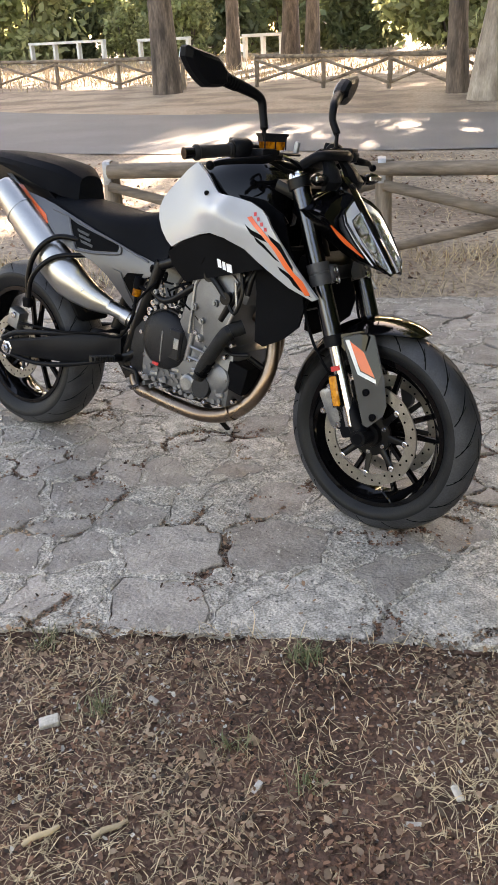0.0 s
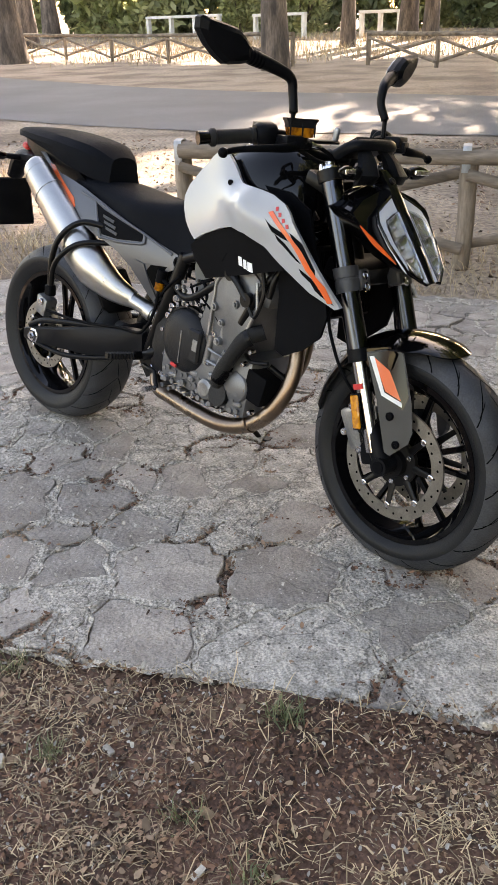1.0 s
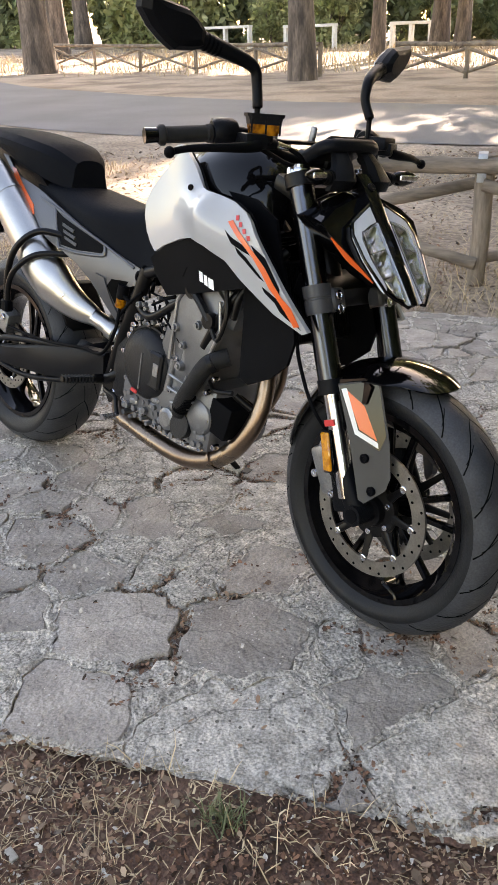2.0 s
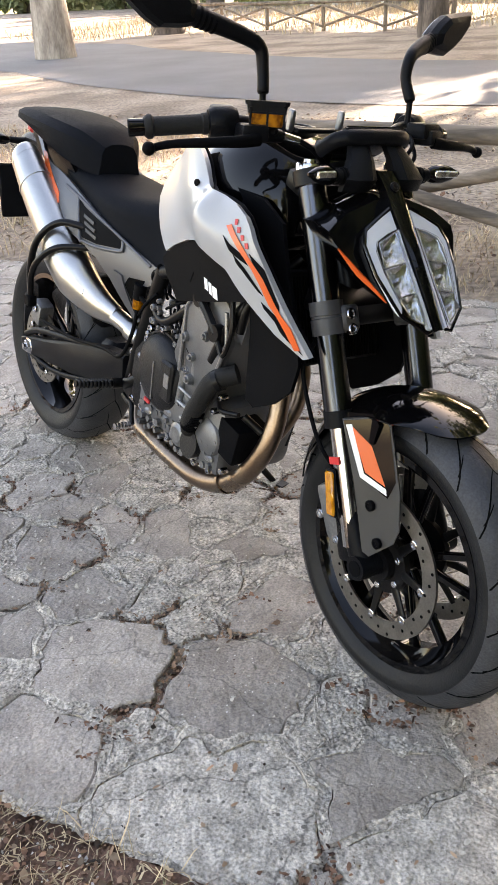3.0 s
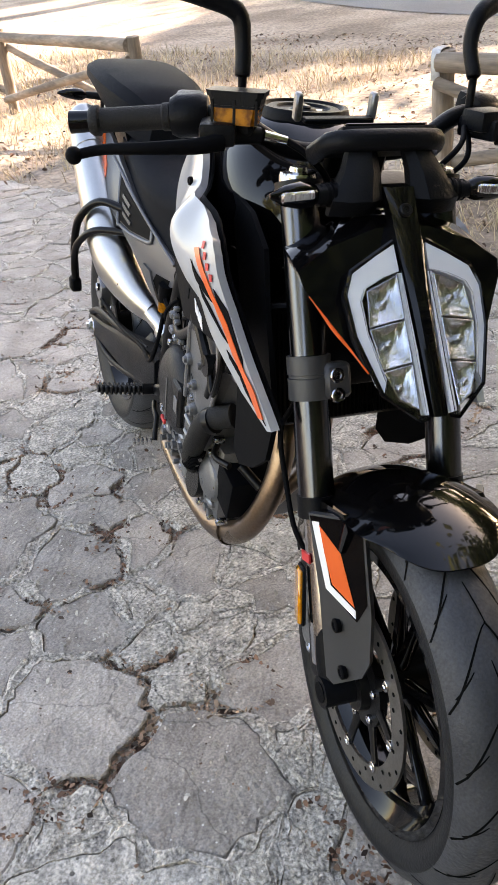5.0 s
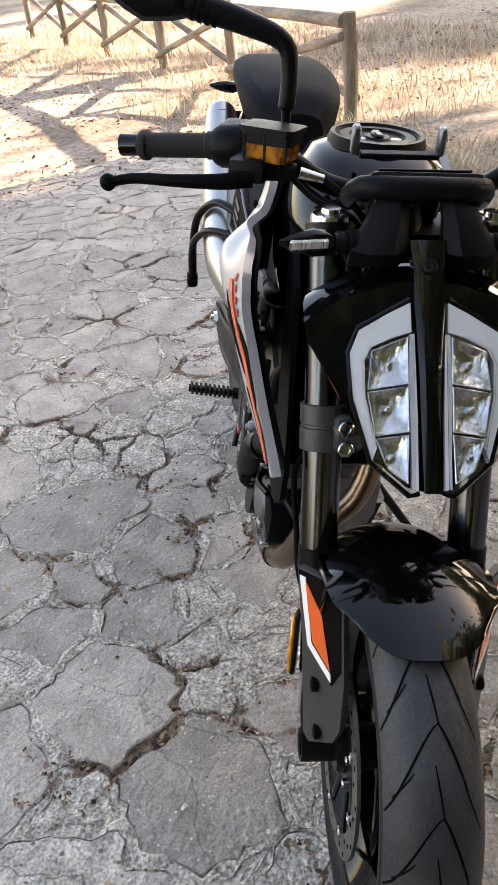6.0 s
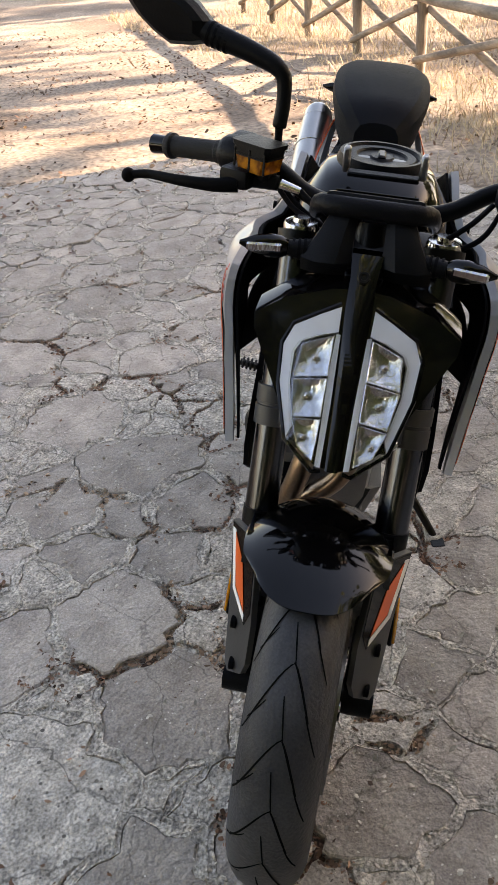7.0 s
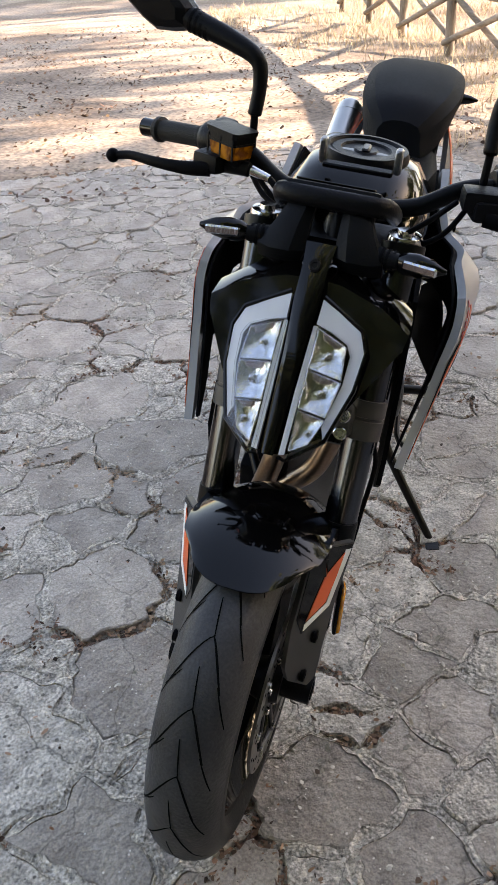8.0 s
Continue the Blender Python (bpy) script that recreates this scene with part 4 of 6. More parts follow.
for s in (-1, 1):
    g = bp("fork_guard", skin(slim([(1.388, 0.582), (1.466, 0.602), (1.478, 0.585), (1.515, 0.47), (1.528, 0.40), (1.522, 0.372), (1.482, 0.338), (1.468, 0.345), (1.43, 0.47)]), GUARD_Y, 0.01, 0.02, 0, s), GREYPLATE, "dark grey fork guard", None, 35, True)
    part("guard_film", skin(slim([(1.392, 0.580), (1.464, 0.599), (1.476, 0.584), (1.506, 0.487), (1.497, 0.455), (1.44, 0.485)]), GUARD_Y, 0.001, 0.02, 0.0016, s), GLOSS, g, "gloss black film", 35, TURN)
    part("guard_edge", skin(slim([(1.398, 0.574), (1.409, 0.577), (1.447, 0.492), (1.492, 0.472), (1.495, 0.460), (1.441, 0.484)]), GUARD_Y, 0.0008, 0.02, 0.0028, s), LOGO, g, "white edge line", 35, TURN)
    part("guard_stripe", skin(slim([(1.411, 0.573), (1.452, 0.545), (1.490, 0.476), (1.449, 0.495), (1.428, 0.535)]), GUARD_Y, 0.0008, 0.02, 0.0032, s), ORANGE, g, "orange stripe", 35, TURN)
    for x, z in slim([(1.468, 0.435), (1.493, 0.367)]):
        part("guard_screw", bolt((x, s * (GUARD_Y(x, z) + 0.002), z), (0, s, 0), 0.0105, 0.004), MATT, g, "black screw", 40, TURN)
    # amber reflector on a bracket behind the leg
    r = bp("reflector", box((1.392, s * 0.136, 0.425), (0.028, 0.008, 0.085), 0.003, (0, -18, s * 12)), AMBER, "amber side reflector", None, 40, True)
    part("reflector_frame", box((1.390, s * 0.131, 0.424), (0.034, 0.008, 0.092), 0.003, (0, -18, s * 12)), SATIN, r, "", 40, TURN)
    # radial caliper behind the leg
    cal = box((1.372, s * 0.083, 0.372), (0.056, 0.068, 0.112), 0.013, (0, -28, 0), None, 2)
    join(cal, rod((1.372, s * 0.118, 0.40), (1.372, s * 0.052, 0.40), 0.019, 14))
    join(cal, rod((1.392, s * 0.118, 0.35), (1.392, s * 0.052, 0.35), 0.019, 14))
    join(cal, box((1.352, s * 0.085, 0.385), (0.02, 0.045, 0.05), 0.005, (0, -28, 0)))
    cb = bp("brake_caliper", cal, CAST, "grey cast brake caliper", None, 40, True)
    for x, z in ((1.345, 0.355), (1.362, 0.43), (1.40, 0.325)):
        part("caliper_bolt", bolt((x, s * 0.112, z), (0, s, 0), 0.010, 0.006), CHROME, cb, "", 40, TURN)
    bp("brake_hose", tube([(1.36, s * 0.10, 0.45), (1.335, s * 0.125, 0.50), (1.30, s * 0.13, 0.56), (1.275, s * 0.135, 0.64), (1.29, s * 0.12, 0.70), (1.26, s * 0.08, 0.78), (1.22, s * 0.06, 0.88)], 0.0042, 8, 6), MATT, "black brake hose", None, 60, True)
    bp("brand_sticker", box(leg(0.487, s, 0.021, -0.001), (0.028, 0.003, 0.014), 0, (0, -20, 0)), RED, "small red sticker band", None, 30, True)

# front mudguard: a shovel-shaped shell that spans the fork guards
rows = []
for u in np.linspace(0, 1, 17):
    r = 0.316 + 0.014 * math.sin(math.pi * min(1, u * 1.4))
    hw = 0.090 + 0.022 * math.sqrt(1 - (1 - min(1, u / 0.30)) ** 2) - 0.045 * max(0, (u - 0.55) / 0.45)
    row = []
    for k in np.linspace(-1, 1, 13):
        a = radians(69 + 96 * u + 13 * abs(k) ** 3.0 * (1 - u) ** 4)
        drop = (0.014 + 0.036 * min(1, u / 0.45)) * abs(k) ** 2.2
        row.append(AXLE_F + Vector(((r - drop) * math.cos(a), k * hw, (r - drop) * math.sin(a))))
    rows.append(row)
fg = bp("front_mudguard", surface(rows, 0.004), GLOSS, "gloss black front mudguard", None, 35, True)
for s in (-1, 1):
    bp("mudguard_bracket", skin([(1.36, 0.575), (1.45, 0.602), (1.47, 0.588), (1.465, 0.55), (1.40, 0.54)], lambda x, z: 0.108 + 0.1 * max(0, 0.6 - z), 0.012, 0.03, 0, s), GLOSS, "", None, 35, True)


# ---- headlight mask, on the fork ----
def hx(y, z):
    return 1.468 - 0.74 * (z - 0.752) - 1.1 * y * y


def face(points, s, lift=0.0, thick=0.004, step=0.02):
    """A panel on the front of the mask: an outline in (y, z) of one half."""
    bm = bmesh.new()
    bm.faces.new([bm.verts.new((0, y, z)) for y, z in points])
    ys, zs = [p[0] for p in points], [p[1] for p in points]
    for axis, lo, hi in (((0, 1, 0), min(ys), max(ys)), ((0, 0, 1), min(zs), max(zs))):
        c = lo + step
        while c < hi:
            bmesh.ops.bisect_plane(bm, geom=bm.verts[:] + bm.edges[:] + bm.faces[:], plane_co=Vector(axis) * c, plane_no=axis, dist=1e-6)
            c += step
    bmesh.ops.triangulate(bm, faces=bm.faces[:])
    for v in bm.verts:
        v.co.x = hx(v.co.y, v.co.z) + lift
    bmesh.ops.recalc_face_normals(bm, faces=bm.faces)
    if sum(f.normal.x for f in bm.faces) < 0:
        bmesh.ops.reverse_faces(bm, faces=bm.faces)
    bmesh.ops.solidify(bm, geom=bm.faces[:], thickness=thick)
    return bm if s > 0 else flip(bm)


HC = Matrix.Translation((0, 0.002, 0))
HT = TURN @ HC
shell = []
for k, (dx, f) in enumerate(((-0.012, 1.0), (-0.05, 0.985), (-0.11, 0.90), (-0.15, 0.7))):
    ring = []
    half = [(0.0, 0.948), (0.040, 0.945), (0.104, 0.925), (0.147, 0.898), (0.143, 0.880), (0.103, 0.826), (0.068, 0.776), (0.026, 0.747), (0.0, 0.742)]
    for y, z in half + [(-y, z) for y, z in half[1:-1]][::-1]:
        ring.append(Vector((hx(y, z) + dx, y * f, 0.86 + (z - 0.86) * (1.0 if k < 2 else f) + (0.01 if k else 0))))
    shell.append(ring)
head = part("headlight", loft(shell), GLOSS, bike, "pointed gloss black headlight mask with twin clear lenses", 30, HT)


def strip(points, s, lift=0.004, r=0.0022):
    """A thin raised bead along points (y, z) of the mask's front."""
    return tube([(hx(y, z) + lift, s * y, z) for y, z in points], r, 6, 1)


def chamber(quad, s, deep):
    """A hollow reflector bowl between four corners (y, z) on the mask's front."""
    n, bm = 8, bmesh.new()
    grid = []
    for j in range(n + 1):
        row = []
        for i in range(n + 1):
            u, v = i / n, j / n
            y = (1 - v) * ((1 - u) * quad[0][0] + u * quad[1][0]) + v * ((1 - u) * quad[3][0] + u * quad[2][0])
            z = (1 - v) * ((1 - u) * quad[0][1] + u * quad[1][1]) + v * ((1 - u) * quad[3][1] + u * quad[2][1])
            hollow = (1 - (2 * u - 1) ** 2) * (1 - (2 * v - 1) ** 2)
            row.append(bm.verts.new((hx(y, z) + 0.001 - deep * hollow, s * y, z)))
        grid.append(row)
    for j in range(n):
        for i in range(n):
            q = (grid[j][i], grid[j][i + 1], grid[j + 1][i + 1], grid[j + 1][i])
            bm.faces.new(q if s > 0 else q[::-1])
    return bm


for s in (-1, 1):
    part("light_guide", face([(0.023, 0.931), (0.050, 0.919), (0.084, 0.901), (0.095, 0.878), (0.092, 0.836), (0.077, 0.786), (0.070, 0.776), (0.064, 0.790), (0.077, 0.838), (0.078, 0.872), (0.070, 0.885), (0.045, 0.896), (0.022, 0.902)], s, 0.002, 0.010), DRL, head, "milky white light guide", 30, HT)
    part("inner_guide", face([(0.0185, 0.900), (0.0245, 0.900), (0.026, 0.86), (0.024, 0.78), (0.024, 0.752), (0.016, 0.751), (0.016, 0.82)], s, 0.002, 0.008), DRL, head, "milky white light guide", 30, HT)
    part("lens_recess", face([(0.025, 0.901), (0.047, 0.896), (0.071, 0.885), (0.079, 0.872), (0.078, 0.838), (0.065, 0.788), (0.068, 0.774), (0.028, 0.748), (0.024, 0.752), (0.025, 0.80)], s, -0.011, 0.003), GLOSS, head, "", 30, HT)
    for quad, deep in ((((0.027, 0.852), (0.074, 0.844), (0.069, 0.881), (0.027, 0.897)), 0.012), (((0.027, 0.806), (0.066, 0.800), (0.074, 0.841), (0.027, 0.849)), 0.012), (((0.029, 0.757), (0.052, 0.768), (0.065, 0.797), (0.027, 0.803)), 0.010)):
        part("reflector_bowl", chamber(quad, s, deep), LENS, head, "chromed reflector bowl", 40, HT)
        part("bowl_rim", strip([quad[0], quad[1], quad[2], quad[3], quad[0]], s, 0.001, 0.0013), CHROME, head, "", 40, HT)
        cy, cz = (quad[0][0] + quad[2][0]) / 2, (quad[0][1] + quad[2][1]) / 2
        bulb = bmesh.new()
        bmesh.ops.create_uvsphere(bulb, u_segments=12, v_segments=8, radius=0.0055)
        bmesh.ops.translate(bulb, vec=(hx(cy, cz) - 0.006, s * cy, cz), verts=bulb.verts)
        part("bulb", bulb, CHROME, head, "", 60, HT)
    cover = part("lens", face([(0.020, 0.904), (0.047, 0.898), (0.073, 0.887), (0.081, 0.873), (0.079, 0.838), (0.066, 0.787), (0.070, 0.775), (0.028, 0.747), (0.020, 0.750)], s, 0.0055, 0.002, 0.012), CLEAR, head, "clear outer lens", 30, HT)
    cover.visible_shadow = False
    part("lens_trim", strip([(0.024, 0.934), (0.086, 0.903), (0.098, 0.879), (0.094, 0.834), (0.072, 0.774), (0.027, 0.745), (0.015, 0.748)], s, 0.001, 0.0032), GLOSS, head, "", 40, HT)
    rows = []
    for y, z, w in ((0.1345, 0.872, 0.002), (0.1215, 0.856, 0.009), (0.1065, 0.834, 0.013), (0.0890, 0.812, 0.010), (0.0765, 0.790, 0.002)):
        front = Vector((hx(y, z) - 0.018, s * (y + 0.0010), z))
        rows.append([front, front + Vector((-w * 1.0, s * -0.0006, -w * 0.4))])
    part("side_stripe", surface(rows, 0.002), ORANGE, head, "orange side stripe", 35, HT)
spine = []
for z, w, up in ((0.992, 0.022, 0.0), (0.965, 0.0185, 0.007), (0.93, 0.0185, 0.010), (0.90, 0.0160, 0.010), (0.86, 0.0135, 0.010), (0.80, 0.0115, 0.008), (0.748, 0.009, 0.002)):
    x = hx(0, z)
    spine.append([Vector((x - 0.02, -w, z)), Vector((x + up * 0.4, -w, z)), Vector((x + up, -w * 0.55, z)), Vector((x + up, w * 0.55, z)), Vector((x + up * 0.4, w, z)), Vector((x - 0.02, w, z))])
part("centre_spine", loft(spine), GLOSS, head, "black centre spine", 35, HT)
part("spine_screw", bolt((hx(0, 0.968) + 0.008, 0, 0.968), (0.75, 0, 0.6), 0.009, 0.004), FRAME, head, "", 40, HT)

# ---- cockpit: display, brow, shoulders, blinkers ----
dash = bp("instrument_panel", box((1.232, 0.0, 1.036), (0.085, 0.140, 0.022), 0.009, (0, -26, 0), None, 2), SATIN, "black instrument panel", None, 40, at=DASH)
part("display", box((1.226, 0.0, 1.0485), (0.062, 0.115, 0.003), 0.001, (0, -26, 0)), GLOSS, dash, "dark glass display", 30, DASH)
part("brow", tube([(1.215, -0.086, 1.018), (1.255, -0.078, 1.040), (1.276, -0.045, 1.046), (1.276, 0.045, 1.046), (1.255, 0.078, 1.040), (1.215, 0.086, 1.018)], 0.014, 10, 5, None, 0.72), SATIN, dash, "", 40, DASH)
for s in (-1, 1):
    sh = []
    for z, x, hw, d, out in ((1.038, 1.262, 0.020, 0.018, 0.038), (1.010, 1.283, 0.027, 0.026, 0.046), (0.978, 1.298, 0.038, 0.028, 0.056), (0.956, 1.290, 0.034, 0.018, 0.060)):
        sh.append([Vector((x + d * math.cos(a) * 0.8, s * out + hw * math.sin(a), z)) for a in [2 * math.pi * k / 8 + math.pi / 8 for k in range(8)]])
    part("shoulder", loft(sh), SATIN, dash, "", 30, DASH)
    stem = bp("blinker", tube([(1.285, s * 0.075, 0.980), (1.295, s * 0.112, 0.984)], [0.018, 0.011], 12, 2), SATIN, "slim turn signal with clear lens", None, 40, at=DASH)
    body = []
    for t, r in ((0, 0.011), (0.15, 0.016), (0.4, 0.0175), (0.7, 0.013), (1.0, 0.003)):
        q = Vector((1.295 + 0.014 * t, s * (0.110 + 0.068 * t), 0.984 + 0.004 * t))
        body.append([q + Vector((math.cos(a) * r * 0.8, 0, math.sin(a) * r)) for a in [2 * math.pi * k / 12 for k in range(12)]])
    part("signal_body", loft(body), GLOSS, stem, "", 40, DASH)
    part("signal_lens", box((1.3135, s * 0.142, 0.987), (0.006, 0.050, 0.013), 0.0025, (0, 0, s * -12)), LENS, stem, "clear lens", 30, DASH)
    for k in range(3):
        part("stem_ring", tube([(1.289, s * (0.086 + 0.008 * k), 0.982), (1.2895, s * (0.090 + 0.008 * k), 0.982)], 0.0165 - 0.001 * k, 12, 1), MATT, stem, "", 40, DASH)

# ---- handlebar, grips, levers, mirrors ----
hb = [(1.135, -0.235, 1.050), (1.155, -0.175, 1.046), (1.172, -0.11, 1.014), (1.178, -0.05, 1.005), (1.178, 0.05, 1.005), (1.172, 0.11, 1.014), (1.155, 0.175, 1.046), (1.135, 0.235, 1.050)]
bar = bp("handlebar", tube([(1.072, -0.385, 1.034), *hb, (1.072, 0.385, 1.034)], 0.0135, 14, 6), SATIN, "black tapered handlebar", None, 40, at=BAR)
for s in (-1, 1):
    part("bar_clamp", box((1.178, s * 0.035, 0.998), (0.036, 0.03, 0.055), 0.006, (0, 20, 0)), FRAME, bar, "", 40, BAR)
    out, inn = Vector((1.080, s * 0.370, 1.036)), Vector((1.122, s * 0.262, 1.047))
    d = (out - inn).normalized()
    grip = bp("grip", tube([inn, inn.lerp(out, 0.08), inn.lerp(out, 0.1), inn.lerp(out, 0.85), inn.lerp(out, 0.88), inn.lerp(out, 0.95), out], [0.0185, 0.0185, 0.0165, 0.0165, 0.0205, 0.0205, 0.016], 20, 1), GRIP, "black rubber grip", None, 40, at=BAR)
    part("bar_end", tube([out, out + d * 0.028], [0.0145, 0.0155], 18, 1), GLOSS, grip, "black bar end weight", 40, BAR)
    sw = bp("switch_housing", tube([inn - d * 0.055, inn - d * 0.045, inn - d * 0.012, inn - d * 0.002], [0.024, 0.029, 0.029, 0.024], 16, 1), SATIN, "black switch housing", None, 40, at=BAR)
    part("switch_block", box(tuple(inn - d * 0.03 + Vector((-0.012, 0, 0.004))), (0.05, 0.04, 0.046), 0.008, (0, 10, s * 25), None, 2), SATIN, sw, "", 40, BAR)
    # lever
    piv, tip = Vector((1.222, s * 0.215, 1.030)), Vector((1.172, s * 0.408, 1.008))
    lv = [piv, piv.lerp(tip, 0.2) + Vector((0.012, 0, 0.0)), piv.lerp(tip, 0.5) + Vector((0.014, 0, 0.003)), piv.lerp(tip, 0.8) + Vector((0.0, 0, 0.004)), tip]
    lever = bp("lever", tube(lv, [0.012, 0.0105, 0.0085, 0.007, 0.0065], 12, 5, None, 0.75), MATT, "black hand lever with ball end", None, 40, at=BAR)
    ball = bmesh.new()
    bmesh.ops.create_uvsphere(ball, u_segments=14, v_segments=10, radius=0.0115)
    bmesh.ops.translate(ball, vec=tip, verts=ball.verts)
    part("ball_end", ball, MATT, lever, "", 60, BAR)
    part("lever_bracket", box((1.192, s * 0.212, 1.038), (0.07, 0.05, 0.03), 0.008, (0, 0, s * 20), None, 2), SATIN, lever, "", 40, BAR)
    # mirror: stem, elbow and a faceted head that grows out of the neck
    dx = 0.0 if s < 0 else -0.025
    stem_y = 0.168 if s < 0 else 0.200
    base, elbow, neck = Vector((1.158, s * stem_y, 1.055)), Vector((1.146 + dx * 0.4, s * (stem_y - 0.002), 1.178)), Vector((1.122 + dx, s * 0.292, 1.215))
    mir = bp("mirror", tube([base, base + Vector((0, 0, 0.045)), base + Vector((0, 0, 0.05)), elbow + Vector((0.004, 0, -0.035)), elbow + Vector((0, s * 0.008, 0)), elbow.lerp(neck, 0.45) + Vector((0, 0, 0.003)), neck, neck + (neck - elbow) * 0.12],
             [0.0062, 0.0062, 0.0112, 0.0112, 0.0125, 0.0150, 0.0175, 0.016], 14, 4), SATIN, "black rear-view mirror on a bent stem", None, 45, at=BAR)
    for k in range(4):
        q = neck.lerp(elbow, 0.04 + 0.075 * k)
        part("neck_ring", tube([q, q + (neck - elbow) * 0.035], 0.0182 - 0.0006 * k, 14, 1), MATT, mir, "", 40, BAR)
    secs = []
    slope = -0.13 if s < 0 else -0.20
    for x, f in ((-0.017, 0.95), (-0.013, 1.0), (0.004, 0.99), (0.017, 0.82), (0.024, 0.55)):
        ring = []
        for a, b in ((0.290, 1.201), (0.290, 1.231), (0.312, 1.252), (0.338, 1.2685), (0.388, 1.277), (0.430, 1.2835), (0.437, 1.279), (0.437, 1.258), (0.413, 1.229), (0.384, 1.207), (0.358, 1.193), (0.320, 1.195)):
            ca, cb = 0.345, 1.232
            ring.append(Vector((1.120 + dx + x + slope * (a - 0.29) + 0.10 * (b - 1.23), s * (ca + (a - ca) * f), cb + (b - cb) * f)))
        secs.append(ring)
    part("mirror_head", loft(secs), SATIN, mir, "faceted black mirror shell", 20, BAR)
    part("mirror_glass", loft([[q + Vector((-0.002, 0, 0)) for q in secs[0]], [q + Vector((-0.0008, 0, 0)) for q in secs[0]]]), CHROME, mir, "mirror glass", 25, BAR)

def cup(z0, z1, grow=0.0):
    """A tapered tub with its long side along the bar."""
    secs = []
    for z in (z0, z0 + (z1 - z0) * 0.5, z1):
        k = 0.70 + 0.30 * (z - 1.050) / 0.046
        secs.append([Vector((a * (0.0225 + grow), b * (0.039 * k + grow), z)) for a, b in ((-1, -0.8), (-0.8, -1), (0.8, -1), (1, -0.8), (1, 0.8), (0.8, 1), (-0.8, 1), (-1, 0.8))])
    bm = loft(secs)
    bmesh.ops.transform(bm, matrix=pose(1.202, -0.188, 0, 0, 0, -31), verts=bm.verts)
    return bm


res = bp("brake_reservoir", cup(1.050, 1.072), AMBER_DARK, "brake fluid reservoir, amber with a black lid", None, 30, at=BAR)
part("reservoir_top", cup(1.072, 1.084), SATIN, res, "dark upper part", 30, BAR)
part("reservoir_lid", cup(1.084, 1.091, 0.002), SATIN, res, "black lid", 30, BAR)
part("reservoir_band", cup(1.0705, 1.0735, 0.001), SATIN, res, "", 30, BAR)
part("reservoir_foot", box((1.195, -0.184, 1.044), (0.034, 0.045, 0.022), 0.006, (0, 0, -31)), SATIN, res, "", 40, BAR)
for a in (-1, 0, 1):
    rib = box((0.0226, a * 0.030, 1.066), (0.002, 0.004, 0.030), 0.0006)
    bmesh.ops.transform(rib, matrix=pose(1.202, -0.188, 0, 0, 0, -31), verts=rib.verts)
    part("reservoir_rib", rib, SATIN, res, "", 30, BAR)
mc = bp("master_cylinder", tube([(1.200, -0.215, 1.036), (1.204, -0.155, 1.034)], [0.014, 0.011], 14, 1), SATIN, "", None, 40, at=BAR)
part("banjo_bolt", tube([(1.206, -0.150, 1.034), (1.212, -0.118, 1.028)], [0.008, 0.006], 10, 1), CHROME, mc, "", 40, BAR)
cl2 = bp("clutch_perch", box((1.200, 0.205, 1.050), (0.045, 0.06, 0.03), 0.007, (0, 0, 14), None, 2), SATIN, "", None, 40, at=BAR)
for k, pts in enumerate((
        [(1.212, -0.118, 1.028), (1.225, -0.09, 1.01), (1.225, -0.055, 0.97), (1.20, -0.05, 0.90)],
        [(1.15, -0.18, 1.035), (1.195, -0.12, 1.000), (1.215, -0.07, 0.975), (1.19, -0.05, 0.92)],
        [(1.17, -0.17, 1.030), (1.205, -0.13, 1.002), (1.225, -0.085, 0.980), (1.20, -0.06, 0.90)],
        [(1.20, 0.17, 1.040), (1.24, 0.14, 1.020), (1.24, 0.09, 0.975), (1.20, 0.05, 0.90)],
        [(1.18, 0.19, 1.035), (1.23, 0.16, 0.998), (1.225, 0.10, 0.955), (1.19, 0.06, 0.88)])):
    bp("control_cable", tube(pts, 0.0042 if k else 0.005, 8, 6), MATT, "black control cable", None, 60, at=BAR)
key = bp("phone_clamp", box((1.120, 0.0, 1.040), (0.016, 0.115, 0.008), 0.002, (0, 10, 0)), SATIN, "dark clamp bracket behind the display", None, 40, at=BAR)
for s in (-1, 1):
    part("clamp_jaw", box((1.108, s * 0.062, 1.057), (0.016, 0.012, 0.04), 0.003, (0, 10, 0)), CAST, key, "", 40, BAR)

# ---- tank ----
secs = []
for x, top, hw, low in ((0.685, 0.895, 0.070, 0.78), (0.75, 0.950, 0.100, 0.78), (0.83, 1.000, 0.122, 0.78), (0.91, 1.034, 0.136, 0.78), (0.99, 1.044, 0.138, 0.78), (1.06, 1.030, 0.130, 0.79), (1.11, 0.990, 0.104, 0.82), (1.14, 0.935, 0.070, 0.84)):
    ring = []
    for a, b in ((0, 1), (0.40, 0.995), (0.64, 0.945), (0.88, 0.76), (1.0, 0.5), (0.98, 0.2), (0.9, 0.0)):
        ring.append((x, -hw * a, low + (top - low) * b))
    secs.append([Vector(q) for q in ring] + [Vector((q[0], -q[1], q[2])) for q in ring[1:]][::-1])
tank = bp("fuel_tank", loft(secs), GLOSS, "gloss black fuel tank", None, 60)
cap = bp("tank_cap", lathe([(0.0005, 0.006), (0.018, 0.006), (0.022, 0.003), (0.040, 0.003), (0.043, 0.007), (0.056, 0.007), (0.060, 0.004), (0.064, 0.010), (0.070, 0.010), (0.074, 0.0), (0.074, -0.02), (0.0005, -0.02)], 40, "z", False), SATIN, "round black filler cap", None, 30)
cap.matrix_basis = pose(0.985, 0, 1.0395, 0, 1.5, 0)
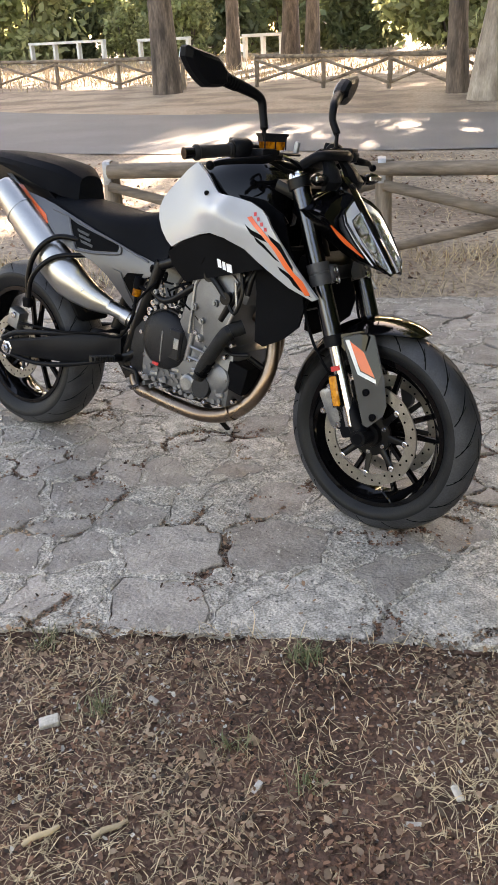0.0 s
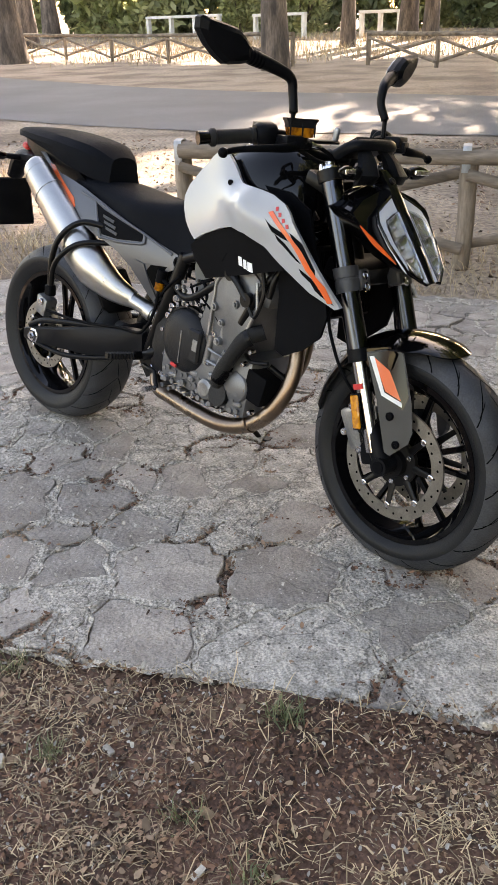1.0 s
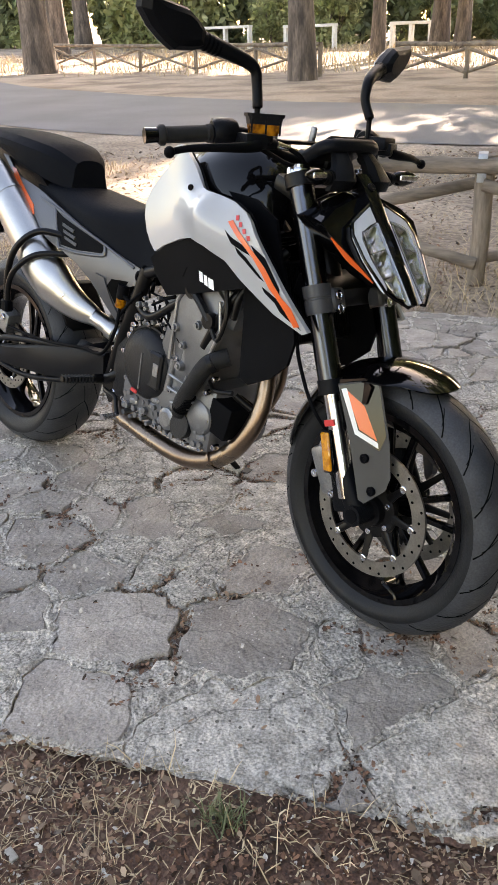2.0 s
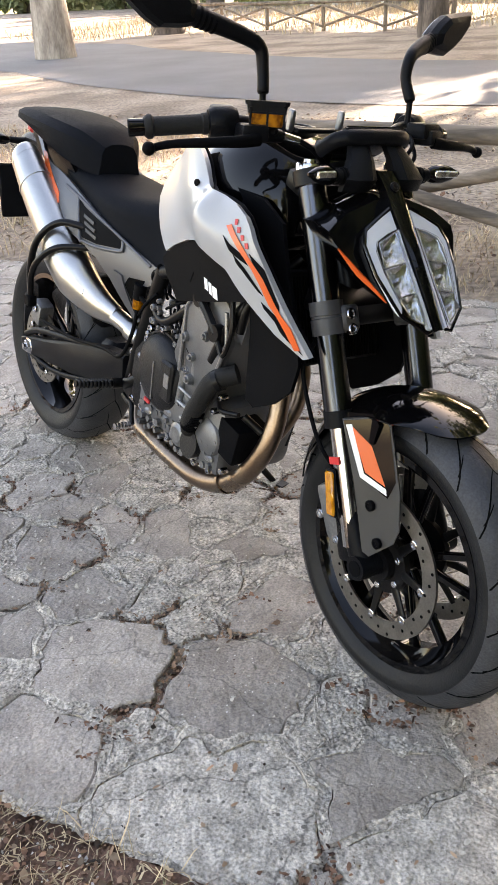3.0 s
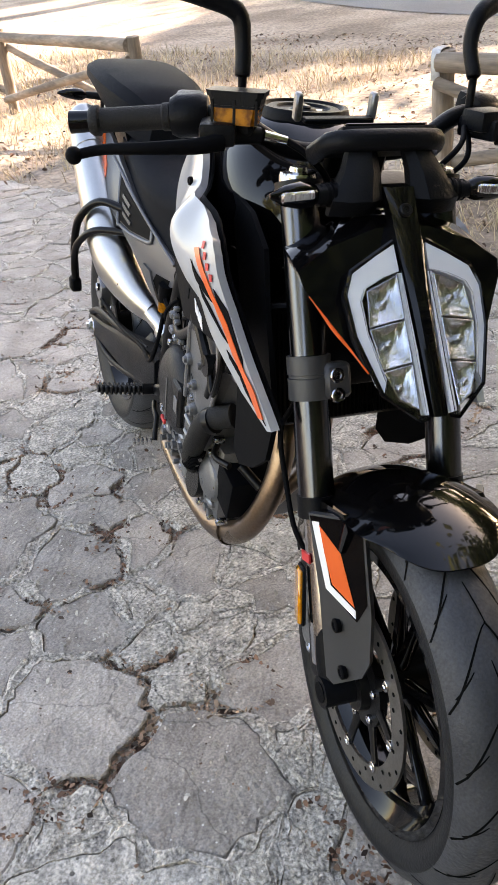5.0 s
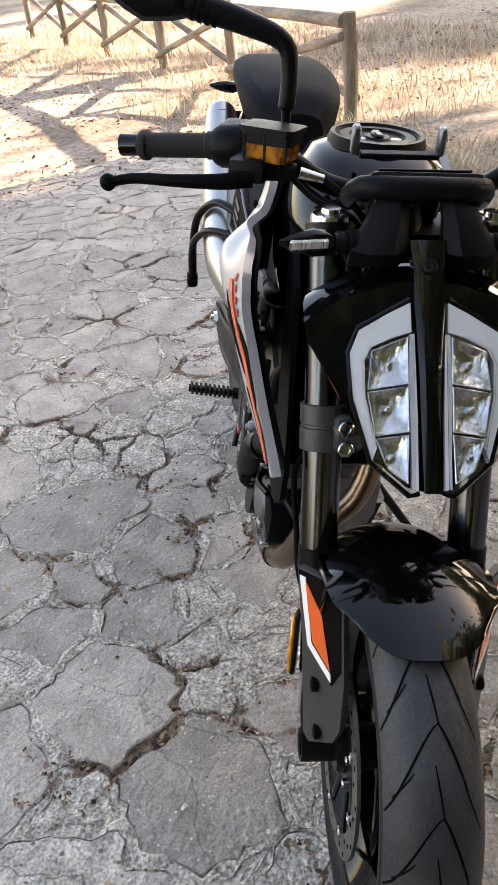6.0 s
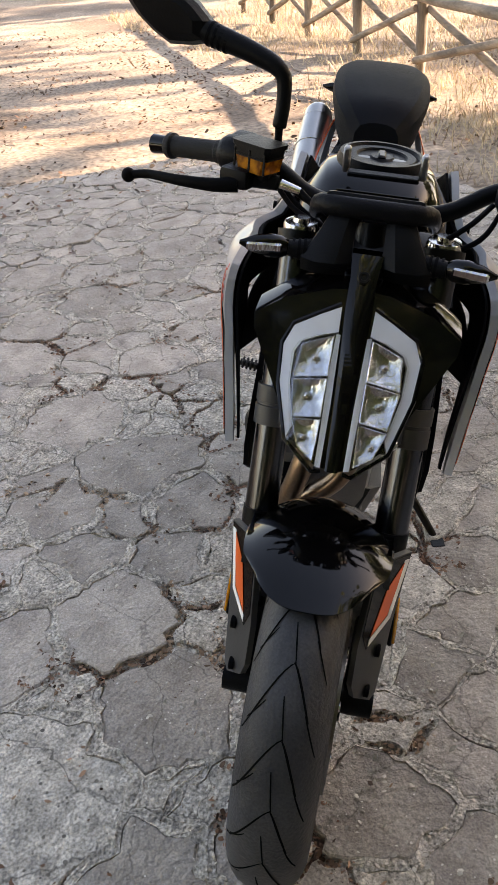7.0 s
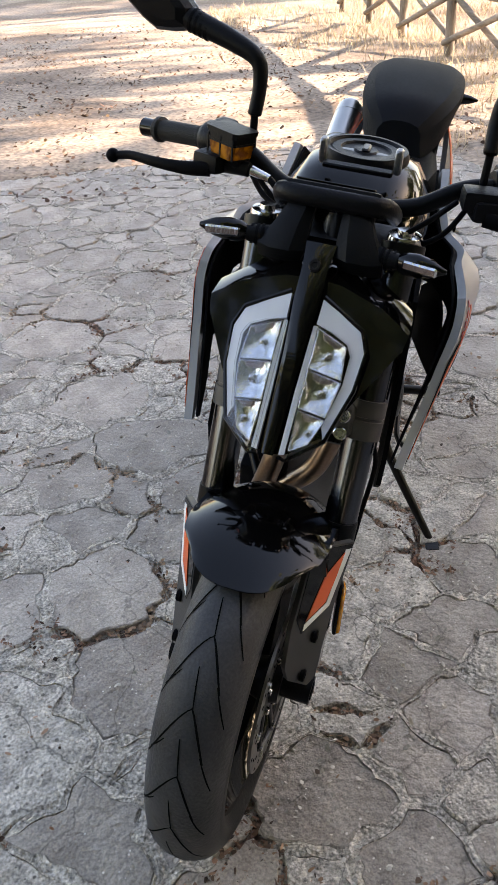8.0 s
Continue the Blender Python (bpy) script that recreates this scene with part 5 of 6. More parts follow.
part("key_flap", box((0, 0, 0.008), (0.036, 0.014, 0.006), 0.003), FRAME, cap)

# the panel flares out to a crease and its front wing turns in towards the fork
WING = [(0.885, 1.008, 0.142), (0.985, 0.931, 0.164), (1.075, 0.922, 0.191), (1.168, 0.895, 0.213), (1.228, 0.811, 0.206), (1.299, 0.716, 0.187), (1.334, 0.675, 0.178)]
CREASE = [(0.965, 0.905, 0.192), (1.031, 0.898, 0.229), (1.065, 0.874, 0.234), (1.116, 0.834, 0.229), (1.172, 0.787, 0.218), (1.225, 0.733, 0.200), (1.276, 0.701, 0.188)]
REAR = [(1.111, 0.789, 0.206), (0.978, 0.819, 0.190), (0.893, 0.80, 0.172), (0.796, 0.763, 0.146), (0.723, 0.859, 0.124), (0.811, 0.964, 0.126), (0.88, 0.89, 0.158), (1.13, 0.878, 0.221), (1.218, 0.798, 0.209)]
PANEL_Y = thin_plate(WING + CREASE + REAR, 6e-4)
OUT = [(0.885, 1.011), (0.925, 0.980), (0.962, 0.946), (0.985, 0.931), (1.05, 0.926), (1.126, 0.914), (1.168, 0.898), (1.187, 0.880), (1.200, 0.858), (1.232, 0.811), (1.274, 0.752), (1.303, 0.716), (1.340, 0.674), (1.326, 0.668), (1.254, 0.697),
       (1.179, 0.746), (1.111, 0.789), (1.045, 0.813), (0.978, 0.820), (0.930, 0.812), (0.893, 0.80), (0.84, 0.783), (0.796, 0.763), (0.770, 0.780), (0.745, 0.806), (0.728, 0.84), (0.724, 0.872), (0.742, 0.906), (0.790, 0.950), (0.84, 0.986)]
for s in (-1, 1):
    tp = bp("tank_panel", skin(OUT, PANEL_Y, 0.013, 0.011, 0, s), WHITE, "pearl white tank side panel with orange and black stripes", None, 30)
    part("panel_liner", skin([(0.975 + (x - 0.975) * 0.985, 0.85 + (z - 0.85) * 0.97) for x, z in OUT], PANEL_Y, 0.004, 0.03, -0.0185, s), MATT, tp, "black inner liner", 30)
    for pts in ([(1.126, 0.857), (1.145, 0.844), (1.178, 0.831), (1.194, 0.813), (1.171, 0.821), (1.146, 0.831)],
                [(1.196, 0.834), (1.230, 0.812), (1.268, 0.754), (1.269, 0.739), (1.236, 0.773), (1.213, 0.804)],
                [(1.156, 0.826), (1.186, 0.807), (1.230, 0.764), (1.217, 0.770), (1.181, 0.801), (1.164, 0.812)],
                [(1.225, 0.752), (1.264, 0.731), (1.255, 0.724), (1.231, 0.741)],
                [(1.252, 0.730), (1.276, 0.727), (1.298, 0.698), (1.326, 0.677), (1.286, 0.695), (1.270, 0.706)]):
        part("black_stripe", skin(pts, PANEL_Y, 0.001, 0.011, 0.0018, s), MATT, tp, "black stripe", 30)
    part("orange_stripe", skin([(1.130, 0.875), (1.143, 0.879), (1.181, 0.844), (1.212, 0.812), (1.230, 0.794), (1.255, 0.760), (1.274, 0.737), (1.298, 0.719), (1.321, 0.684), (1.307, 0.680), (1.284, 0.709), (1.263, 0.733), (1.244, 0.751), (1.221, 0.785), (1.200, 0.812), (1.175, 0.834)], PANEL_Y, 0.001, 0.011, 0.003, s), ORANGE, tp, "orange stripe", 30)
    for k in range(4):
        x, z = 1.147 + 0.0120 * k, 0.889 - 0.0125 * k
        part("red_print", skin([(x, z), (x + 0.008, z + 0.001), (x + 0.010, z - 0.009), (x + 0.003, z - 0.010)], PANEL_Y, 0.0008, 0.02, 0.0022, s), RED, tp, "small red print", 30)
    part("panel_screw", bolt((0.945, s * (PANEL_Y(0.945, 0.928) + 0.004), 0.928), (0, s, 0), 0.007, 0.003), MATT, tp)
    # black lower cover with the white maker's mark as plain shapes
    LOW_Y = quadric([(0.78, 0.745, 0.143), (0.88, 0.795, 0.168), (1.0, 0.815, 0.188), (1.16, 0.74, 0.197), (0.85, 0.665, 0.155), (1.02, 0.735, 0.186)])
    lc = bp("lower_tank_cover", skin([(0.780, 0.746), (0.875, 0.800), (0.905, 0.802), (0.965, 0.820), (1.045, 0.812), (1.11, 0.786), (1.175, 0.740), (1.02, 0.702), (0.853, 0.664), (0.80, 0.71)], LOW_Y, 0.006, 0.025, -0.004, s), MATT, "matt black lower tank cover", None, 30)
    for x0, w in ((0.996, 0.014), (1.016, 0.012), (1.033, 0.020)):
        part("white_mark", skin([(x0, 0.752 - 0.25 * (x0 - 0.98)), (x0 + w, 0.750 - 0.25 * (x0 - 0.98)), (x0 + w + 0.004, 0.727 - 0.25 * (x0 - 0.98)), (x0 + 0.003, 0.729 - 0.25 * (x0 - 0.98))], LOW_Y, 0.001, 0.03, -0.0025, s), LOGO, lc, "white maker's mark", 30)
    # near-black strip on the surface, for the shade in a thin slot
    part("cover_slot", skin([(0.925, 0.722), (0.929, 0.724), (0.946, 0.748), (0.942, 0.747)], LOW_Y, 0.001, 0.03, -0.003, s), NEAR_BLACK, lc, "", 30)
    # black inner shroud beside the radiator
    bp("radiator_shroud", skin([(1.02, 0.93), (1.12, 0.92), (1.19, 0.885), (1.22, 0.80), (1.27, 0.70), (1.285, 0.64), (1.27, 0.585), (1.215, 0.54), (1.15, 0.510), (1.118, 0.52), (1.115, 0.66), (1.09, 0.80)], quadric([(1.02, 0.93, 0.12), (1.19, 0.89, 0.150), (1.28, 0.68, 0.142), (1.15, 0.52, 0.150), (1.22, 0.72, 0.160), (1.27, 0.60, 0.140)]), 0.008, 0.03, 0, s), MATT, "black radiator shroud", None, 35)

# radiator with fins
rad = bp("radiator", box((1.185, 0, 0.70), (0.028, 0.26, 0.19), 0.006, (0, -14, 0)), FRAME, "black radiator with fine fins")
for k in range(34):
    y = -0.125 + 0.25 * k / 33
    part("radiator_fin", box((1.201, y, 0.70), (0.004, 0.0022, 0.17), 0, (0, -14, 0)), NEAR_BLACK, rad, "", 0)

# ---- seats ----
def cushion(rows):
    """Rows of x, half width at the shoulder, crown height, shoulder height, half width at the foot, foot height."""
    secs = []
    for x, hw, top, shz, fw_, fz in rows:
        half = [(0, top), (hw * 0.45, top - (top - shz) * 0.10), (hw * 0.8, top - (top - shz) * 0.42), (hw, shz - 0.004), (hw * 1.02, shz - 0.02), (fw_, fz)]
        secs.append([Vector((x, -y, z)) for y, z in half] + [Vector((x, y, z)) for y, z in half[1:]][::-1])
    out = []
    for k in range(len(secs[0])):
        out.append(spline([s[k] for s in secs], 4))
    return loft([[c[i] for c in out] for i in range(len(out[0]))])


bp("rider_seat", cushion([(0.175, 0.090, 0.885, 0.872, 0.095, 0.855), (0.27, 0.104, 0.878, 0.860, 0.110, 0.828), (0.38, 0.116, 0.862, 0.842, 0.122, 0.795), (0.50, 0.118, 0.846, 0.822, 0.124, 0.755),
                          (0.60, 0.104, 0.848, 0.812, 0.114, 0.718), (0.68, 0.084, 0.862, 0.815, 0.104, 0.695), (0.74, 0.074, 0.880, 0.82, 0.100, 0.71)]), SEAT, "black vinyl rider seat", None, 50)
bp("pillion_seat", cushion([(-0.195, 0.035, 1.004, 1.002, 0.039, 0.996), (-0.155, 0.087, 1.014, 1.008, 0.085, 0.994), (-0.080, 0.118, 1.019, 1.004, 0.113, 0.982), (0.040, 0.126, 1.014, 0.992, 0.119, 0.950),
                            (0.150, 0.117, 1.001, 0.976, 0.109, 0.910), (0.240, 0.093, 0.985, 0.956, 0.088, 0.880), (0.305, 0.053, 0.948, 0.925, 0.063, 0.866)]), SEAT, "black vinyl pillion seat", None, 25)

# ---- tail ----
TAIL_Y = quadric([(-0.02, 0.955, 0.085), (0.072, 0.898, 0.094), (0.249, 0.868, 0.116), (0.458, 0.80, 0.126), (0.645, 0.728, 0.110), (0.714, 0.69, 0.099), (0.591, 0.67, 0.124), (0.60, 0.545, 0.094), (0.515, 0.644, 0.136), (0.403, 0.709, 0.164), (0.346, 0.741, 0.166), (0.279, 0.773, 0.152), (0.203, 0.839, 0.128)])
TAIL_OUT = [(-0.12, 0.985), (-0.03, 0.950), (0.05, 0.912), (0.12, 0.885), (0.20, 0.868), (0.26, 0.852), (0.36, 0.818), (0.46, 0.782), (0.56, 0.745), (0.645, 0.716), (0.708, 0.694), (0.712, 0.668), (0.675, 0.655), (0.635, 0.640), (0.612, 0.60), (0.605, 0.548), (0.582, 0.538),
            (0.55, 0.595), (0.515, 0.642), (0.46, 0.682), (0.403, 0.706), (0.35, 0.722), (0.305, 0.742), (0.265, 0.778), (0.195, 0.838), (0.10, 0.880), (0.0, 0.925), (-0.10, 0.965)]
for s in (-1, 1):
    t = bp("tail_panel", skin(TAIL_OUT, TAIL_Y, 0.014, 0.022, 0, s), SILVER, "silver grey tail side panel with a vented recess", None, 30)
    part("recess", skin([(0.345, 0.812), (0.378, 0.798), (0.560, 0.742), (0.553, 0.722), (0.46, 0.718), (0.392, 0.724)], TAIL_Y, 0.004, 0.03, 0.0015, s), MATT, t, "dark vent recess", 30)
    part("recess_lip", tube([(x, s * (TAIL_Y(x, z) + 0.002), z) for x, z in ((0.338, 0.818), (0.384, 0.722), (0.400, 0.716), (0.46, 0.711), (0.556, 0.716), (0.566, 0.726), (0.562, 0.742))], 0.005, 8, 2), SILVER, t, "", 50)
    part("upper_lip", tube([(x, s * (TAIL_Y(x, z) + 0.001), z) for x, z in ((0.26, 0.838), (0.338, 0.818), (0.45, 0.782), (0.562, 0.744), (0.67, 0.700))], 0.004, 8, 2), SILVER, t, "", 50)
    for k in range(3):
        z = 0.783 - 0.017 * k
        x = 0.386 + 0.010 * k
        part("vent_slat", skin([(x, z), (x + 0.052, z - 0.014), (x + 0.050, z - 0.022), (x + 0.003, z - 0.008)], TAIL_Y, 0.004, 0.03, 0.004, s), GREYPLATE, t, "", 30)
    # dark patch on the panel for the shaded gap beside the brace
    part("tail_window", skin([(0.655, 0.662), (0.596, 0.660), (0.578, 0.640), (0.602, 0.585), (0.612, 0.60)], TAIL_Y, 0.003, 0.03, 0.0012, s), NEAR_BLACK, t, "", 30)
    part("tail_brace", skin([(0.540, 0.668), (0.572, 0.660), (0.604, 0.560), (0.588, 0.545)], TAIL_Y, 0.008, 0.02, 0.005, s), SILVER, t, "", 30)
    part("panel_bolt", bolt((0.694, s * 0.106, 0.680), (0, s, 0), 0.017, 0.008), MATT, t, "round black plug")
    part("tail_stripe", skin([(0.052, 0.908), (0.078, 0.906), (0.235, 0.818), (0.252, 0.792), (0.238, 0.786), (0.20, 0.815)], TAIL_Y, 0.002, 0.03, 0.002, s), ORANGE, t, "orange line under the tail", 30)
bp("tail_underside", loft([[Vector((x, y * hw, z)) for y, z in ((-1, zt), (1, zt), (0.9, zb), (-0.9, zb))] for x, hw, zt, zb in ((-0.19, 0.04, 0.998, 0.955), (-0.05, 0.085, 0.978, 0.90), (0.15, 0.088, 0.915, 0.80), (0.35, 0.10, 0.79, 0.71), (0.58, 0.08, 0.72, 0.63))]), SATIN, "black tail underside", None, 30)
hold = bp("plate_holder", tube([(-0.08, 0, 0.90), (-0.18, 0, 0.910), (-0.27, 0, 0.905), (-0.33, 0, 0.84)], [0.035, 0.03, 0.028, 0.02], 10, 5, None, 1.6), SATIN, "black number plate holder", None, 40)
part("plate_back", box((-0.352, 0, 0.745), (0.008, 0.17, 0.17), 0.006, (0, -10, 0)), SATIN, hold)
part("tail_light", box((-0.205, 0, 0.950), (0.03, 0.08, 0.022), 0.006, (0, 15, 0)), RED, hold, "red tail light")
for s in (-1, 1):
    rb = bp("rear_blinker", tube([(-0.23, s * 0.03, 0.908), (-0.245, s * 0.09, 0.912)], [0.012, 0.009], 10, 2), SATIN, "slim rear turn signal", None, 40)
    body = []
    for u, r in ((0, 0.009), (0.15, 0.015), (0.4, 0.016), (0.7, 0.012), (1.0, 0.003)):
        q = Vector((-0.245, s * (0.09 + 0.08 * u), 0.912 + 0.004 * u))
        body.append([q + Vector((math.cos(a) * r, 0, math.sin(a) * r)) for a in [2 * math.pi * k / 10 for k in range(10)]])
    part("signal_body", loft(body), GLOSS, rb)

# ---- exhaust ----
def oval(path, radii, flat, seg=24):
    """Oval sections along a path; radii pairs give height; flat is the width ratio."""
    return tube(path, radii, seg, 5, None, flat)


mu = bp("muffler", oval([(0.055, -0.158, 0.880), (0.12, -0.160, 0.822), (0.21, -0.160, 0.742), (0.285, -0.160, 0.672)], [0.050, 0.056, 0.062, 0.064], 0.80), STEEL, "brushed stainless steel silencer", None, 40)
part("end_cap", oval([(0.032, -0.158, 0.901), (0.040, -0.158, 0.894), (0.058, -0.158, 0.877)], [0.038, 0.046, 0.0515], 0.80), STEEL, mu, "", 40)
# solid near-black rod; its colour gives the shade inside the pipe
part("outlet", rod((0.028, -0.158, 0.905), (0.05, -0.158, 0.885), 0.028, 20), NEAR_BLACK, mu)
part("front_cone", oval([(0.275, -0.160, 0.681), (0.355, -0.152, 0.612), (0.43, -0.130, 0.562), (0.495, -0.105, 0.535)], [0.067, 0.066, 0.046, 0.029], 0.8), STEEL, mu, "polished steel front cone", 40)
part("link_pipe", tube([(0.485, -0.108, 0.538), (0.54, -0.092, 0.516), (0.59, -0.080, 0.492), (0.61, -0.07, 0.45), (0.60, -0.06, 0.36)], 0.0245, 18, 5), STEEL, mu, "", 50)
part("pipe_clamp", tube([(0.548, -0.090, 0.513), (0.570, -0.085, 0.503)], 0.030, 18, 1), STEEL, mu, "", 40)
part("seam", oval([(0.118, -0.160, 0.8235), (0.123, -0.160, 0.819)], [0.0585, 0.0585], 0.80), STEEL, mu, "raised seam", 40)
part("cone_bolt", bolt((0.422, -0.168, 0.590), (0.1, -1, 0.25), 0.011, 0.005), CHROME, mu, "round bolt")
bp("exhaust_guard", tube([(0.40, -0.135, 0.745), (0.33, -0.185, 0.752), (0.275, -0.222, 0.705), (0.240, -0.232, 0.63), (0.228, -0.230, 0.535)], 0.0095, 10, 6), FRAME, "black tube round the silencer", None, 60)
bp("exhaust_guard", tube([(0.42, -0.135, 0.700), (0.345, -0.200, 0.690), (0.290, -0.230, 0.650), (0.252, -0.236, 0.60), (0.236, -0.233, 0.535)], 0.0085, 10, 6), FRAME, "black tube round the silencer", None, 60)
bp("guard_foot", box((0.231, -0.232, 0.528), (0.035, 0.026, 0.035), 0.005), MATT)
hp = bp("exhaust_header", tube([(1.05, -0.035, 0.575), (1.115, -0.045, 0.545), (1.132, -0.062, 0.46), (1.118, -0.080, 0.383), (1.072, -0.094, 0.312), (1.0, -0.102, 0.264), (0.91, -0.106, 0.244), (0.81, -0.110, 0.252), (0.70, -0.110, 0.270), (0.63, -0.104, 0.282), (0.58, -0.07, 0.32)],
        [0.021, 0.021, 0.0215, 0.0225, 0.0235, 0.024, 0.024, 0.024, 0.024, 0.024, 0.024], 18, 6), HEADER, "bronze heat tinted header pipe", None, 60)
part("second_pipe", tube([(1.03, 0.045, 0.575), (1.075, 0.045, 0.545), (1.090, 0.02, 0.46), (1.080, -0.035, 0.390), (1.05, -0.075, 0.320)], 0.021, 16, 6), HEADER, hp, "", 60)
part("pipe_weld", tube([(1.02, -0.100, 0.276), (1.014, -0.1005, 0.272)], 0.0285, 18, 1), HEADER, hp, "weld ring", 40)

# ---- engine ----
def tilt_box(c, size, bevel, ang, bm=None):
    return box(c, size, bevel, (0, ang, 0), bm, 2)


eng = bp("engine", tilt_box((0.855, -0.025, 0.405), (0.37, 0.24, 0.19), 0.035, 8), CASE, "grey twin-cylinder engine with bolted covers", None, 35)
part("cylinder_block", tilt_box((0.940, -0.035, 0.575), (0.19, 0.22, 0.24), 0.018, 20), CASE, eng, "", 35)
part("cylinder_head", tilt_box((0.995, 0, 0.695), (0.215, 0.28, 0.09), 0.018, 20), CASE, eng, "", 35)
part("valve_cover", tilt_box((1.018, 0, 0.752), (0.19, 0.25, 0.05), 0.018, 20), DARKCASE, eng, "", 35)
part("sump", loft([[Vector((x, y, z)) for x, y, z in ((x0, -h, zt), (x0, h, zt), (x0, h * 0.8, zb), (x0, -h * 0.8, zb))] for x0, h, zt, zb in ((0.69, 0.10, 0.36, 0.315), (0.78, 0.13, 0.36, 0.285), (0.96, 0.13, 0.36, 0.285), (1.03, 0.10, 0.40, 0.34))]), DARKCASE, eng, "", 35)
part("gearbox", tilt_box((0.68, 0, 0.43), (0.16, 0.26, 0.19), 0.03, 0), DARKCASE, eng, "", 35)
# clutch cover
cc = Vector((0.772, -0.128, 0.469))
cover = part("clutch_cover", lathe([(0.0005, -0.040), (0.050, -0.040), (0.062, -0.036), (0.078, -0.030), (0.090, -0.020), (0.096, -0.008), (0.098, 0.02), (0.0005, 0.02)], 40, "y", False, None, cc), DARKCASE, eng, "dark round clutch cover", 35)
part("cover_rim", lathe([(0.098, -0.006), (0.104, -0.006), (0.104, 0.02), (0.098, 0.02)], 40, "y", True, None, cc), DARKCASE, cover, "", 35)
part("cover_web", box(tuple(cc + Vector((0.055, -0.030, 0.0))), (0.052, 0.018, 0.10), 0.006, (0, 8, 0)), DARKCASE, cover, "", 35)
part("cover_window", box(tuple(cc + Vector((0.066, -0.0405, 0.004))), (0.020, 0.003, 0.034), 0.001, (0, 8, 0)), CAST, cover, "bright plate", 35)
part("cover_rib", box(tuple(cc + Vector((0.005, -0.040, -0.012))), (0.004, 0.006, 0.10), 0.001, (0, 6, 0)), CAST, cover, "", 35)
part("cover_badge", box(tuple(cc + Vector((-0.02, -0.039, -0.072))), (0.024, 0.006, 0.010), 0.001, (0, 12, 0)), RED, cover, "small red badge", 35)
for a in range(0, 360, 40):
    part("cover_bolt", bolt(cc + Vector((0.108 * math.cos(radians(a + 12)), -0.006, 0.108 * math.sin(radians(a + 12)))), (0, -1, 0), 0.0075, 0.006), CHROME, eng, "", 40)
for x, z in ((0.70, 0.345), (0.76, 0.325), (0.82, 0.315), (0.88, 0.305), (0.94, 0.302), (1.0, 0.305), (1.05, 0.325), (0.885, 0.43), (0.905, 0.52), (0.90, 0.62), (0.96, 0.665), (1.02, 0.46), (1.045, 0.50), (0.935, 0.36), (1.02, 0.385), (0.86, 0.365)):
    part("engine_bolt", bolt((x, -0.150 if z > 0.4 else -0.140, z), (0, -1, 0), 0.008, 0.010), CHROME, eng, "", 40)
g = random.Random(12)
for k in range(39):
    x = 0.69 + 0.31 * (k % 13) / 12 + 0.012 * (k // 26)
    z = (0.318, 0.372, 0.345)[k // 13] + g.uniform(-0.008, 0.008) + 0.05 * max(0, (x - 1.0)) / 0.1
    part("case_lug", rod((x, -0.105, z), (x, -0.146 - g.uniform(0, 0.010), z), g.uniform(0.0055, 0.009), 10), CASE, eng, "", 35)
    if k % 3 == 0:
        part("case_rib", box((x, -0.135, z + 0.02), (0.03, 0.03, 0.016), 0.004, (0, g.uniform(-20, 20), 0)), CAST, eng, "", 35)
for x, z, h, a in ((0.885, 0.56, 0.07, 22), (0.925, 0.525, 0.065, 22), (0.905, 0.60, 0.05, 22), (0.965, 0.50, 0.09, 22), (0.875, 0.47, 0.09, 8), (0.94, 0.45, 0.06, -30)):
    part("cast_stub", tube([(x - 0.5 * h * math.sin(radians(-a)) - h * 0.17, -0.146, z - h / 2), (x + h * 0.17, -0.148, z + h / 2)], 0.011, 10, 1), CAST, eng, "", 40)
part("cam_chain_cover", skin([(0.875, 0.50), (0.905, 0.665), (0.925, 0.705), (1.02, 0.72), (1.055, 0.69), (1.060, 0.62), (1.02, 0.54), (0.965, 0.41), (0.91, 0.40)], lambda x, z: 0.150 + 0.012 * math.sin((x + z) * 9), 0.02, 0.03, 0, -1), CASE, eng, "smooth grey side cover", 35)
br = bmesh.new()
rod((0.965, -0.15, 0.700), (0.965, -0.178, 0.700), 0.019, 18, None, br)
rod((1.028, -0.15, 0.640), (1.028, -0.178, 0.640), 0.019, 18, None, br)
tube([(0.965, -0.170, 0.700), (0.995, -0.172, 0.678), (1.028, -0.170, 0.640)], 0.010, 8, 3, br)
tube([(1.028, -0.170, 0.640), (1.06, -0.172, 0.600), (1.085, -0.170, 0.66), (1.075, -0.165, 0.72)], 0.006, 8, 4, br)
part("engine_mount", br, FRAME, eng, "black engine bracket", 40)
for (x, z, u, v, r) in ((0.885, 0.515, 0.905, 0.665, 0.005), (0.905, 0.665, 0.935, 0.706, 0.005), (0.935, 0.706, 1.02, 0.722, 0.005), (1.055, 0.69, 1.062, 0.62, 0.005), (1.062, 0.62, 1.02, 0.535, 0.005), (0.90, 0.405, 0.965, 0.405, 0.005),
                        (0.885, 0.44, 0.985, 0.425, 0.004), (0.89, 0.475, 0.99, 0.455, 0.004)):
    part("web_line", rod((x, -0.163, z), (u, -0.163, v), r, 8), CAST, eng, "", 40)
for x, z, r in ((0.905, 0.600, 0.012), (0.935, 0.560, 0.010), (0.925, 0.505, 0.012), (0.985, 0.620, 0.011)):
    part("cast_boss", lathe([(0.0005, -0.018), (r * 0.5, -0.018), (r * 0.6, -0.012), (r * 0.9, -0.012), (r, -0.008), (r * 1.15, 0.01), (0.0005, 0.01)], 16, "y", False, None, Vector((x, -0.158, z))), CAST, eng, "round cast boss", 35)
